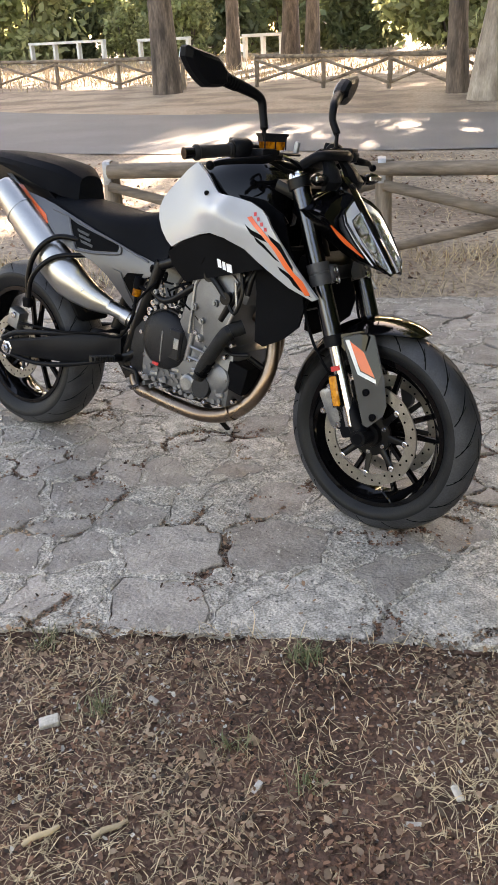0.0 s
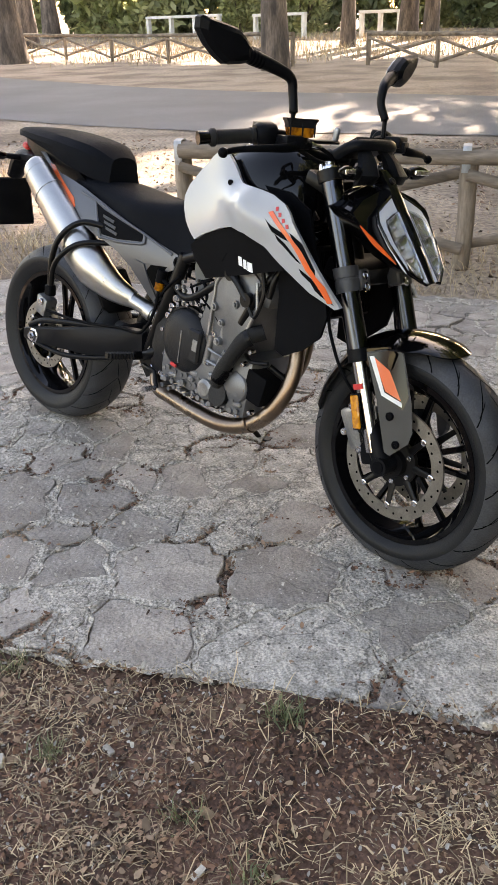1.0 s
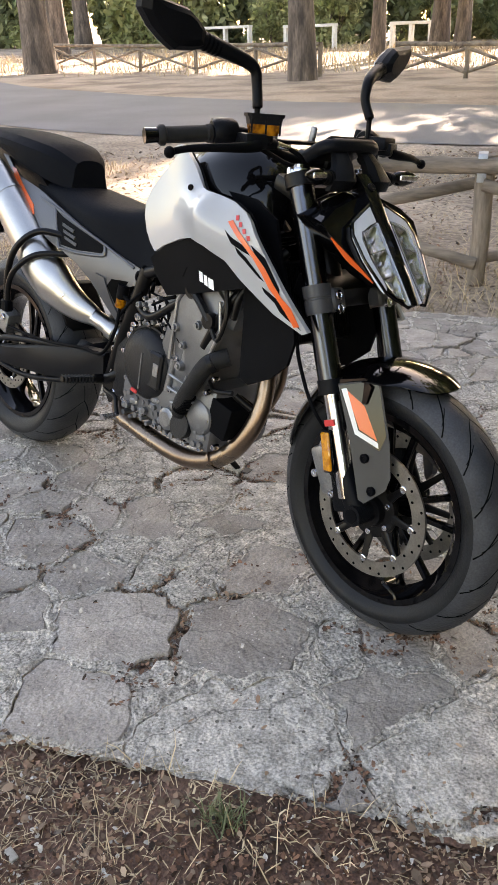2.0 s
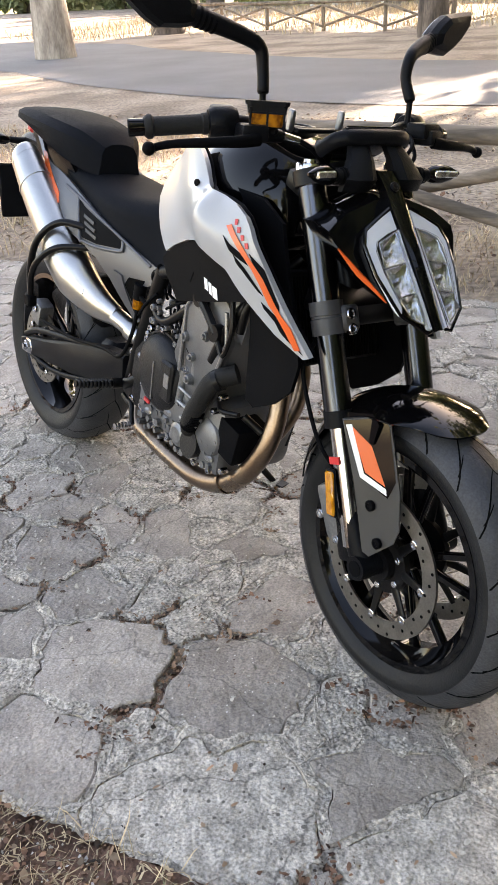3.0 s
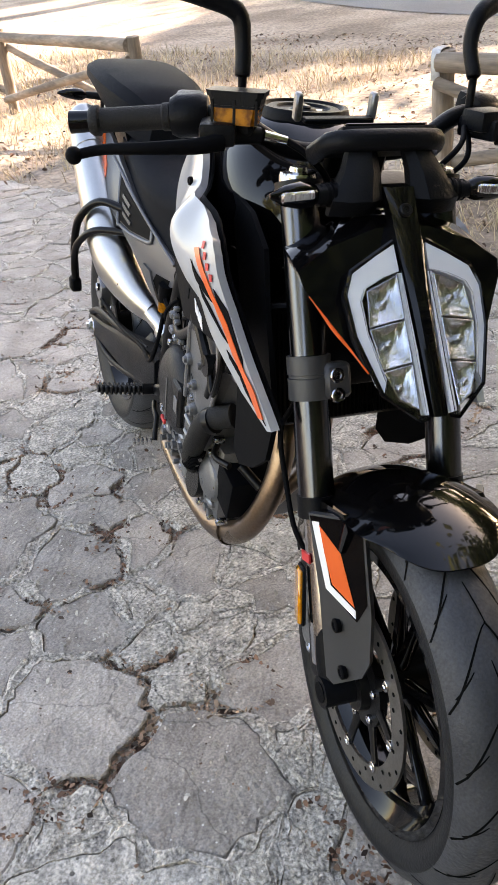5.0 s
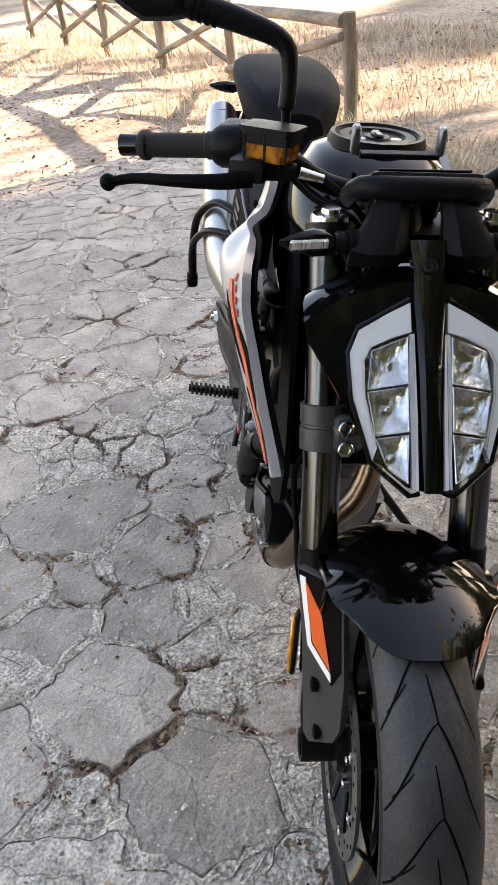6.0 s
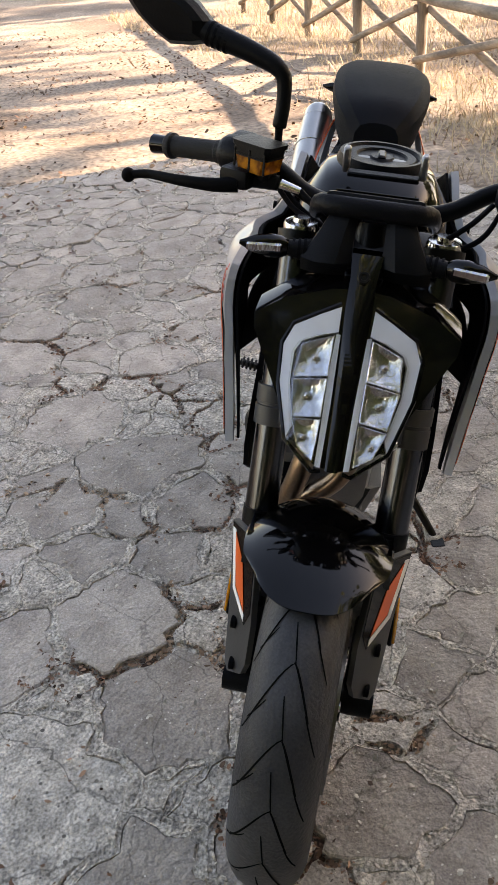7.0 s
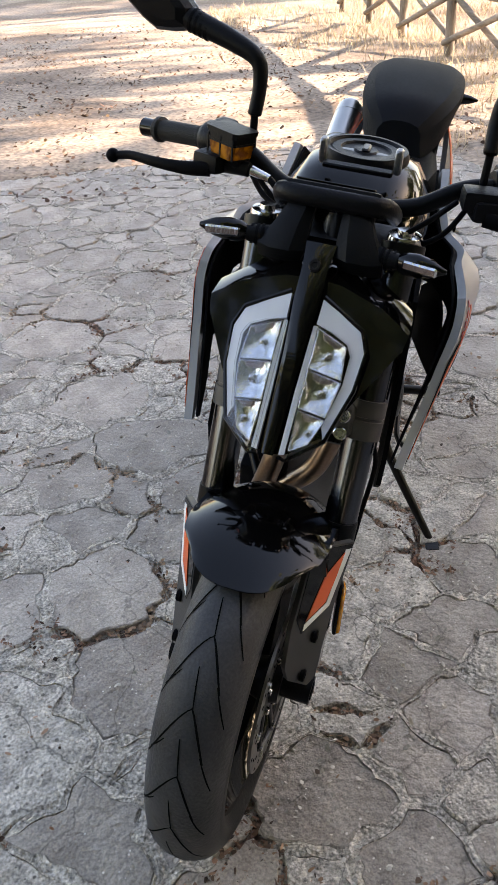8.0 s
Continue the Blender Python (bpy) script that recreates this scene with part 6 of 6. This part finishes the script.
part("side_plug", lathe([(0.0005, -0.010), (0.020, -0.010), (0.024, -0.006), (0.030, -0.004), (0.032, 0.01), (0.0005, 0.01)], 24, "y", False, None, Vector((0.875, -0.150, 0.350))), CAST, eng, "round plug", 35)
part("generator_bulge", lathe([(0.0005, -0.030), (0.030, -0.030), (0.045, -0.022), (0.052, -0.008), (0.054, 0.02), (0.0005, 0.02)], 28, "y", False, None, Vector((0.985, -0.125, 0.385))), CASE, eng, "round case bulge", 35)
for ob in (eng, *eng.children_recursive):
    ob.data.transform(Matrix.Translation((-0.008, 0, -0.006)) @ Matrix.Diagonal((1, 0.92, 1, 1)))
hose = bp("coolant_hose", tube([(0.915, -0.140, 0.375), (0.940, -0.155, 0.415), (0.985, -0.160, 0.475), (1.025, -0.155, 0.530), (1.06, -0.120, 0.552)], [0.020, 0.0205, 0.021, 0.022, 0.022], 16, 6), GRIP, "black corrugated coolant hose", None, 60)
hr = bmesh.new()
for k in range(9):
    t = 0.08 + 0.035 * k
    q = Vector((0.918, -0.146, 0.380)).lerp(Vector((0.985, -0.160, 0.475)), t * 1.6)
    tube([q, q + Vector((0.003, -0.0006, 0.004))], 0.0225, 14, 1, hr)
part("hose_ribs", hr, MATT, hose, "", 40)
part("hose_clamp", tube([(1.030, -0.154, 0.530), (1.038, -0.148, 0.536)], 0.0245, 16, 1), FRAME, hose, "", 40)
bp("oil_filter", tilt_box((1.045, -0.085, 0.392), (0.075, 0.09, 0.09), 0.008, 15), MATT, "black oil filter box", None, 35)
sen = bp("oxygen_sensor", rod((1.08, -0.11, 0.46), (1.115, -0.085, 0.43), 0.009, 10), FRAME, "small dark sensor", None, 40)
bp("coolant_pipe", tube([(1.00, -0.12, 0.475), (1.05, -0.15, 0.470), (1.10, -0.14, 0.475)], 0.006, 10, 4), FRAME, "thin black pipe", None, 40)
bp("side_pump", tube([(0.925, -0.148, 0.345), (0.925, -0.09, 0.335)], 0.034, 18, 1), DARKCASE, "", None, 40)

# ---- frame ----
for s in (-1, 1):
    for pts, r in (([(1.14, s * 0.045, 0.87), (1.0, s * 0.11, 0.79), (0.85, s * 0.12, 0.735), (0.70, s * 0.10, 0.69)], 0.016), ([(0.72, s * 0.10, 0.705), (0.665, s * 0.105, 0.58), (0.60, s * 0.10, 0.45), (0.565, s * 0.095, 0.38)], 0.020),
                   ([(1.15, s * 0.05, 0.81), (1.085, s * 0.125, 0.71), (1.035, s * 0.142, 0.63), (0.995, s * 0.142, 0.565)], 0.0125), ([(1.15, s * 0.05, 0.81), (1.105, s * 0.13, 0.725), (1.085, s * 0.142, 0.65)], 0.009),
                   ([(0.66, s * 0.10, 0.63), (0.76, s * 0.125, 0.59), (0.88, s * 0.13, 0.65)], 0.011)):
        bp("frame_tube", tube(pts, r, 12, 5), FRAME, "black frame tube", None, 60)
piv = bp("pivot_plate", skin([(0.54, 0.46), (0.635, 0.49), (0.65, 0.41), (0.635, 0.33), (0.565, 0.30), (0.52, 0.36)], lambda x, z: 0.102, 0.02, 0.05, 0, -1), FRAME, "black pivot plate", None, 35)
for x, z in ((0.595, 0.465), (0.625, 0.43), (0.58, 0.405), (0.62, 0.375), (0.595, 0.34), (0.635, 0.49), (0.665, 0.52), (0.68, 0.55), (0.645, 0.335), (0.695, 0.575)):
    part("pivot_bolt", bolt((x, -0.109, z), (0, -1, 0), 0.011, 0.006), CHROME, piv, "steel bolt", 40)
wire = bmesh.new()
g = random.Random(3)
for k in range(16):
    a = Vector((g.uniform(0.66, 0.84), -g.uniform(0.08, 0.125), g.uniform(0.54, 0.66)))
    b = a + Vector((g.uniform(-0.12, 0.12), g.uniform(-0.02, 0.02), g.uniform(-0.10, 0.04)))
    tube([a, a.lerp(b, 0.5) + Vector((0.02, -0.015, g.uniform(-0.03, 0.03))), b], g.uniform(0.003, 0.006), 6, 4, wire)
bp("wiring_loom", wire, MATT, "black hoses and wiring", None, 60)["kind"] = "stuff"
for k in range(12):
    bp("loom_clip", bolt((g.uniform(0.64, 0.88), -0.128, g.uniform(0.55, 0.65)), (0, -1, 0), g.uniform(0.005, 0.009), 0.006), CAST, "small metal clip", None, 40)
rsv = bp("rear_brake_reservoir", rod((0.632, -0.118, 0.615), (0.642, -0.118, 0.652), 0.016, 14), MATT, "small reservoir with amber fluid", None, 40)
part("fluid", rod((0.626, -0.118, 0.590), (0.632, -0.118, 0.615), 0.0145, 14), AMBER_DARK, rsv, "amber fluid", 40)
bp("rear_brake_hose", tube([(0.626, -0.118, 0.59), (0.62, -0.13, 0.52), (0.57, -0.135, 0.45), (0.46, -0.125, 0.44), (0.27, -0.13, 0.42), (0.06, -0.13, 0.42)], 0.005, 8, 6), MATT, "", None, 60)

# ---- swingarm ----
for s in (-1, 1):
    secs = []
    for x, z, h, y, t in ((0.56, 0.400, 0.045, 0.095, 0.026), (0.44, 0.388, 0.050, 0.106, 0.024), (0.28, 0.360, 0.048, 0.118, 0.020), (0.12, 0.338, 0.034, 0.126, 0.018), (-0.02, 0.320, 0.028, 0.130, 0.016), (-0.065, 0.316, 0.018, 0.130, 0.013)):
        secs.append([Vector((x, s * y + t * u, z + h * v)) for u, v in ((-1, -0.8), (-0.7, -1), (0.7, -1), (1, -0.8), (1, 0.8), (0.7, 1), (-0.7, 1), (-1, 0.8))])
    sa = bp("swingarm_beam", loft(secs), SATIN, "black swingarm", None, 35)
    part("upper_rib", tube([(0.47, s * 0.112, 0.432), (0.27, s * 0.126, 0.412), (0.06, s * 0.135, 0.385), (-0.03, s * 0.138, 0.352)], 0.010, 8, 4), SATIN, sa, "", 50)
    part("lower_rib", tube([(0.47, s * 0.112, 0.345), (0.30, s * 0.126, 0.305), (0.14, s * 0.135, 0.285), (-0.03, s * 0.138, 0.300)], 0.009, 8, 4), SATIN, sa, "", 50)
bp("swingarm_bridge", box((0.42, 0, 0.40), (0.10, 0.2, 0.09), 0.02), SATIN)
nut = bp("axle_nut", lathe([(0.0005, -0.012), (0.010, -0.012), (0.011, -0.004), (0.019, -0.004), (0.021, 0.004), (0.028, 0.006), (0.028, 0.012), (0.0005, 0.012)], 6, "y", False, None, Vector((0.0, -0.152, 0.320))), CHROME, "steel axle nut")
rc = bp("rear_caliper", box((0.02, -0.105, 0.43), (0.06, 0.05, 0.07), 0.012, (0, 20, 0), None, 2), CAST, "small grey rear brake caliper", None, 40)
part("caliper_bolt", bolt((0.03, -0.132, 0.445), (0, -1, 0), 0.012, 0.006), CHROME, rc)
bp("shock_absorber", tube([(0.40, 0.0, 0.36), (0.54, 0.0, 0.66)], 0.032, 14, 1), FRAME, "rear shock absorber", None, 40)
bp("rear_hugger", box((0.27, 0, 0.52), (0.05, 0.15, 0.16), 0.02, (0, -35, 0)), MATT)

# ---- pegs, pedal, stand ----
peg = bp("footpeg", tube([(0.560, -0.112, 0.372), (0.557, -0.150, 0.374)], 0.014, 12, 1), FRAME, "ribbed footpeg", None, 40)
for k in range(9):
    part("peg_rib", box((0.556 - 0.0005 * k, -0.160 - 0.0105 * k, 0.376 + 0.0012 * k), (0.030, 0.006, 0.020), 0.002), GRIP, peg, "", 30)
part("peg_core", rod((0.557, -0.150, 0.374), (0.552, -0.252, 0.386), 0.009, 10), FRAME, peg)
bp("peg_bracket", tube([(0.63, -0.10, 0.41), (0.595, -0.115, 0.385), (0.56, -0.118, 0.37)], 0.014, 10, 4, None, 0.7), FRAME, "", None, 40)
ped = bp("brake_pedal", tube([(0.575, -0.125, 0.345), (0.61, -0.135, 0.345), (0.645, -0.14, 0.342), (0.660, -0.148, 0.318), (0.672, -0.152, 0.300)], 0.008, 10, 5, None, 0.8), FRAME, "black rear brake pedal", None, 50)
for k in range(5):
    part("pedal_tip", tube([(0.672 - 0.001 * k, -0.160 - 0.009 * k, 0.301), (0.672 - 0.001 * k, -0.164 - 0.009 * k, 0.301)], 0.009, 10, 1), CHROME, ped, "knurled steel tip", 40)
st = bp("side_stand", tube([(0.62, 0.09, 0.345), (0.65, 0.16, 0.23), (0.70, 0.275, 0.090), (0.712, 0.305, 0.054)], [0.014, 0.012, 0.010, 0.009], 12, 4), FRAME, "black side stand, swung out", None, 50)
part("stand_foot", box((0.722, 0.312, 0.0525), (0.07, 0.035, 0.008), 0.003, (9, 0, 10)), FRAME, st)
bp("gear_lever", tube([(0.56, 0.15, 0.34), (0.66, 0.165, 0.30), (0.70, 0.19, 0.30)], 0.007, 8, 3), FRAME, "", None, 40)
pegl = bp("footpeg", tube([(0.51, 0.125, 0.345), (0.468, 0.243, 0.340)], 0.012, 10, 1), FRAME, "ribbed footpeg", None, 40)
bp("chain", box((0.25, 0.125, 0.345), (0.55, 0.012, 0.016), 0.003, (0, 10, 0)), CAST)


# ---- litter, straw and tufts: what nobody could count ----
def over(x, y):
    """The height of whatever lies at (x, y): soil strip, paving or open ground."""
    if PAVE_X[0] < x < PAVE_X[1] and PAVE_Y[0] < y < PAVE_Y[1]:
        return 0.006 - 0.012 * hollow(x, y)
    if y <= PAVE_Y[0]:
        return height(x, y) + soil_lift(x, y)
    return ground_height(x, y)


def bits(name, spots, size, material, label, category, seed, flat=0.35, ratio=0.45):
    """Curled flakes of dead leaf or bark lying at the spots."""
    g = np.random.default_rng(seed)
    n = len(spots)
    p = np.array([(x, y, over(x, y)) for x, y in spots])
    s = size * g.uniform(0.4, 1.5, n) ** 1.3
    yaw = g.uniform(0, 2 * math.pi, n)
    tl = g.normal(0, flat, (n, 2))
    a = np.stack([np.cos(yaw), np.sin(yaw), tl[:, 0]], 1)
    b = np.stack([-np.sin(yaw), np.cos(yaw), tl[:, 1]], 1)
    p[:, 2] += 0.003 + s * g.uniform(0.05, 0.45, n)
    k = ratio * g.uniform(0.5, 1.3, (n, 1))
    s = s[:, None]
    up = np.array([0, 0, 1.0]) * s * g.uniform(0.0, 0.35, (n, 1))
    r = [g.uniform(0.55, 1.2, (n, 1)) for _ in range(6)]
    v = np.stack([p - a * s * r[0], p - a * s * 0.4 - b * s * k * r[1] + up, p + a * s * 0.45 - b * s * k * r[2] + up * 0.7, p + a * s * 0.9 * r[3], p + a * s * 0.4 + b * s * k * r[4] - up * 0.5, p - a * s * 0.45 + b * s * k * r[5] - up * 0.3], 1).reshape(-1, 3)
    q = np.arange(6 * n).reshape(-1, 6)
    f = np.concatenate([q[:, [0, 1, 5]], q[:, [1, 2, 4]], q[:, [1, 4, 5]], q[:, [2, 3, 4]]])
    return tagged(raw(name, v.tolist(), f.tolist(), material), label, category, kind="stuff")


def blades(name, spots, length, width, material, label, category, seed, lie=0.8):
    """Bent grass blades; lie: 0 upright, 1 flat on the ground."""
    g = np.random.default_rng(seed)
    n = len(spots)
    p = np.array([(x, y, over(x, y)) for x, y in spots])
    ln = length * g.uniform(0.4, 1.4, n)
    yaw = g.uniform(0, 2 * math.pi, n)
    el = np.clip((1 - lie) * 1.35 + g.normal(0, 0.18, n), 0.02, 1.5)
    d = np.stack([np.cos(yaw) * np.cos(el), np.sin(yaw) * np.cos(el), np.sin(el)], 1)
    side = np.stack([-np.sin(yaw), np.cos(yaw), np.zeros(n)], 1) * (width * g.uniform(0.5, 1.3, n))[:, None]
    sag = np.array([0, 0, -1.0]) * (ln * g.uniform(0.0, 0.3, n) * (1 - lie * 0.7))[:, None] + side * g.normal(0, 6, (n, 1))
    m = p + d * (ln * 0.55)[:, None] + np.array([0, 0, 0.004])
    t = p + d * ln[:, None] + sag
    t[:, 2] = np.maximum(t[:, 2], p[:, 2] + 0.003)
    v = np.stack([p - side, p + side, m - side * 0.8, m + side * 0.8, t], 1).reshape(-1, 3)
    o = np.arange(n)[:, None] * 5
    f = np.concatenate([o + [0, 1, 3], o + [0, 3, 2], o + [2, 3, 4]])
    return tagged(raw(name, v.tolist(), f.tolist(), material), label, category, kind="stuff")


def scatter(n, x0, x1, y0, y1, seed, keep=None, near=None):
    g = random.Random(seed)
    out = []
    while len(out) < n:
        x, y = g.uniform(x0, x1), g.uniform(y0, y1)
        if keep is None or g.random() < keep(x, y):
            out.append((x, y))
    return out


def patch(scale, bias, z):
    return lambda x, y: min(1, max(0.04, 0.5 + bias + 1.3 * noise.noise(Vector((x * scale, y * scale, z)))))


bits("leaf_litter", scatter(78000, -1.7, 1.8, -0.6, 1.36, 1, patch(2.6, 0.35, 1)), 0.0058, LITTER, "brown dead leaf flakes covering dry soil", "leaf litter", 1)
bits("bark_litter", scatter(5200, -1.7, 1.8, -0.6, 1.36, 2, patch(1.8, 0.1, 4)), 0.0085, BARK_LITTER, "larger curled brown leaves and bark on soil", "leaf litter", 2, 0.3, 0.55)
blades("straw", scatter(30000, -1.7, 1.8, -0.6, 1.37, 3, patch(1.7, 0.0, 8)), 0.038, 0.0010, STRAW, "pale dry grass stems lying on soil", "dry grass", 3, 0.93)
blades("dry_stems", scatter(9000, -1.7, 1.8, -0.6, 1.37, 13, patch(2.4, 0.1, 10)), 0.022, 0.0019, STRAW, "short pale chips of stem and twig on soil", "dry stems", 13, 0.97)
bits("soil_grit", scatter(7000, -1.7, 1.8, -0.6, 1.37, 14, patch(2.0, 0.0, 11)), 0.0034, PALE_STONE, "small pale grit and crumbs on soil", "grit", 14, 0.5, 0.9)
blades("straw_tufts", scatter(4500, -1.9, 1.9, -0.6, 1.38, 4, patch(3.5, -0.25, 12)), 0.06, 0.0012, STRAW, "short dry grass standing in the soil", "dry grass", 4, 0.55)

# a few pale chips of wood and stone
g = random.Random(21)
for k in range(26):
    x, y = g.uniform(-0.8, 1.0), g.uniform(0.0, 1.25)
    sz = g.uniform(0.005, 0.011)
    bm = box((0, 0, 0), (sz * g.uniform(1.2, 3.4), sz, sz * 0.35), sz * 0.1, (g.uniform(-10, 10), g.uniform(-10, 10), 0))
    chip = part("wood_chip", bm, TIMBER if k % 3 else PALE_STONE, None, "", 0)
    chip.matrix_world = pose(x, y, over(x, y) + sz * 0.2, 0, 0, g.uniform(0, 180))
    tagged(chip, "pale weathered chip lying on the soil", "wood chip", "chips on the soil")
for x, y, size, yaw, material in ((-0.34, 1.054, (0.045, 0.028, 0.016), 20, PALE_STONE), (0.133, 0.912, (0.030, 0.014, 0.008), 60, PALE_STONE), (0.522, 0.927, (0.034, 0.016, 0.009), 110, PALE_STONE), (-0.124, 1.132, (0.028, 0.016, 0.009), 150, PALE_STONE)):
    chip = part("stone_chip", box((0, 0, 0), size, 0.004, (6, -8, 0), None, 2), material, None, "", 0)
    chip.matrix_world = pose(x, y, over(x, y) + size[2] * 0.3, 0, 0, yaw)
    tagged(chip, "pale stone chip lying on the leaf litter", "stone chip", "chips on the soil")
for x, y, yaw in ((-0.254, 0.758, 38), (-0.133, 0.792, 35)):
    twig = part("twig", tube([(-0.036, 0, 0), (-0.012, 0.003, 0.002), (0.014, -0.001, 0.001), (0.036, 0.002, 0.0)], [0.0045, 0.006, 0.0058, 0.004], 8, 3), STRAW, None, "", 50)
    twig.matrix_world = pose(x, y, over(x, y) + 0.006, 0, 0, yaw)
    tagged(twig, "short pale stick lying on the leaf litter", "twig", "sticks on the soil")


def tuft(x, y, n, length, seed, material=None):
    g = random.Random(seed)
    pts = [(x + g.gauss(0, 0.018), y + g.gauss(0, 0.014)) for _ in range(n)]
    ob = blades("grass_tuft", pts, length, 0.0014, material or GREEN, "small tuft of green grass at the paving's edge", "grass", seed, 0.3)
    return ob


for k, (x, y, n, ln) in enumerate(((0.209, 1.28, 90, 0.06), (-0.439, 1.324, 60, 0.045), (-0.242, 1.103, 60, 0.045), (0.072, 1.01, 45, 0.04), (0.232, 0.92, 40, 0.04), (0.62, 0.72, 35, 0.04))):
    tuft(x, y, n, ln, 40 + k)


# ---- debris in the joints of the paving ----
def joint(x, y):
    d = sorted((x - a) ** 2 + (y - b) ** 2 - c * c for a, b, c in near_sites if abs(x - a) < 0.7 and abs(y - b) < 0.7)[:2]
    if len(d) < 2:
        return 0
    return hollow(x, y) if d[1] - d[0] < 0.024 else 0.010


near_sites = [s for s in sites if -2.6 < s[0] < 1.6]
bits("joint_litter", scatter(32000, -2.4, 1.4, 1.37, 3.3, 5, joint), 0.0056, LITTER, "reddish leaf crumbs caught in the paving joints", "leaf litter", 5, 0.3)
bits("grit", scatter(17000, -3.2, 1.6, 1.37, 4.3, 6, patch(2.2, 0.0, 3)), 0.0034, PALE_STONE, "fine pale grit scattered over the paving", "grit", 6, 0.5, 0.9)

# ---- dry grass on the open ground ----
blades("dry_grass", scatter(15000, -6, 4.5, 4.36, 10.2, 7, patch(0.9, 0.0, 5)), 0.07, 0.0022, STRAW, "short dead grass on dusty earth", "dry grass", 7, 0.72)
blades("fence_grass", scatter(6500, -4.4, 4.2, 4.4, 5.5, 8, patch(1.6, 0.1, 9)), 0.13, 0.0022, STRAW, "long dead grass along the fence", "dry grass", 8, 0.45)
blades("golden_grass", scatter(14000, -14, -3.2, 4.7, 9.0, 9, patch(0.7, 0.25, 15)), 0.16, 0.003, STRAW, "golden dry grass round the fence posts", "dry grass", 9, 0.4)
bits("ground_litter", scatter(9000, -13, -3.6, -1.5, 5.2, 10, patch(1.3, 0.0, 6)), 0.016, LITTER, "dead leaves on trodden earth", "leaf litter", 10)
bits("verge_litter", scatter(9000, -7, 4, 4.5, 10.3, 11, patch(0.8, 0.1, 7)), 0.016, LITTER, "dead leaves on the road verge", "leaf litter", 11)
blades("far_grass", scatter(9000, -22, 6, 26, 50, 12, patch(0.25, 0.0, 5)), 0.4, 0.012, STRAW, "tall dry grass before the wood", "dry grass", 12, 0.3)


lay_stones()
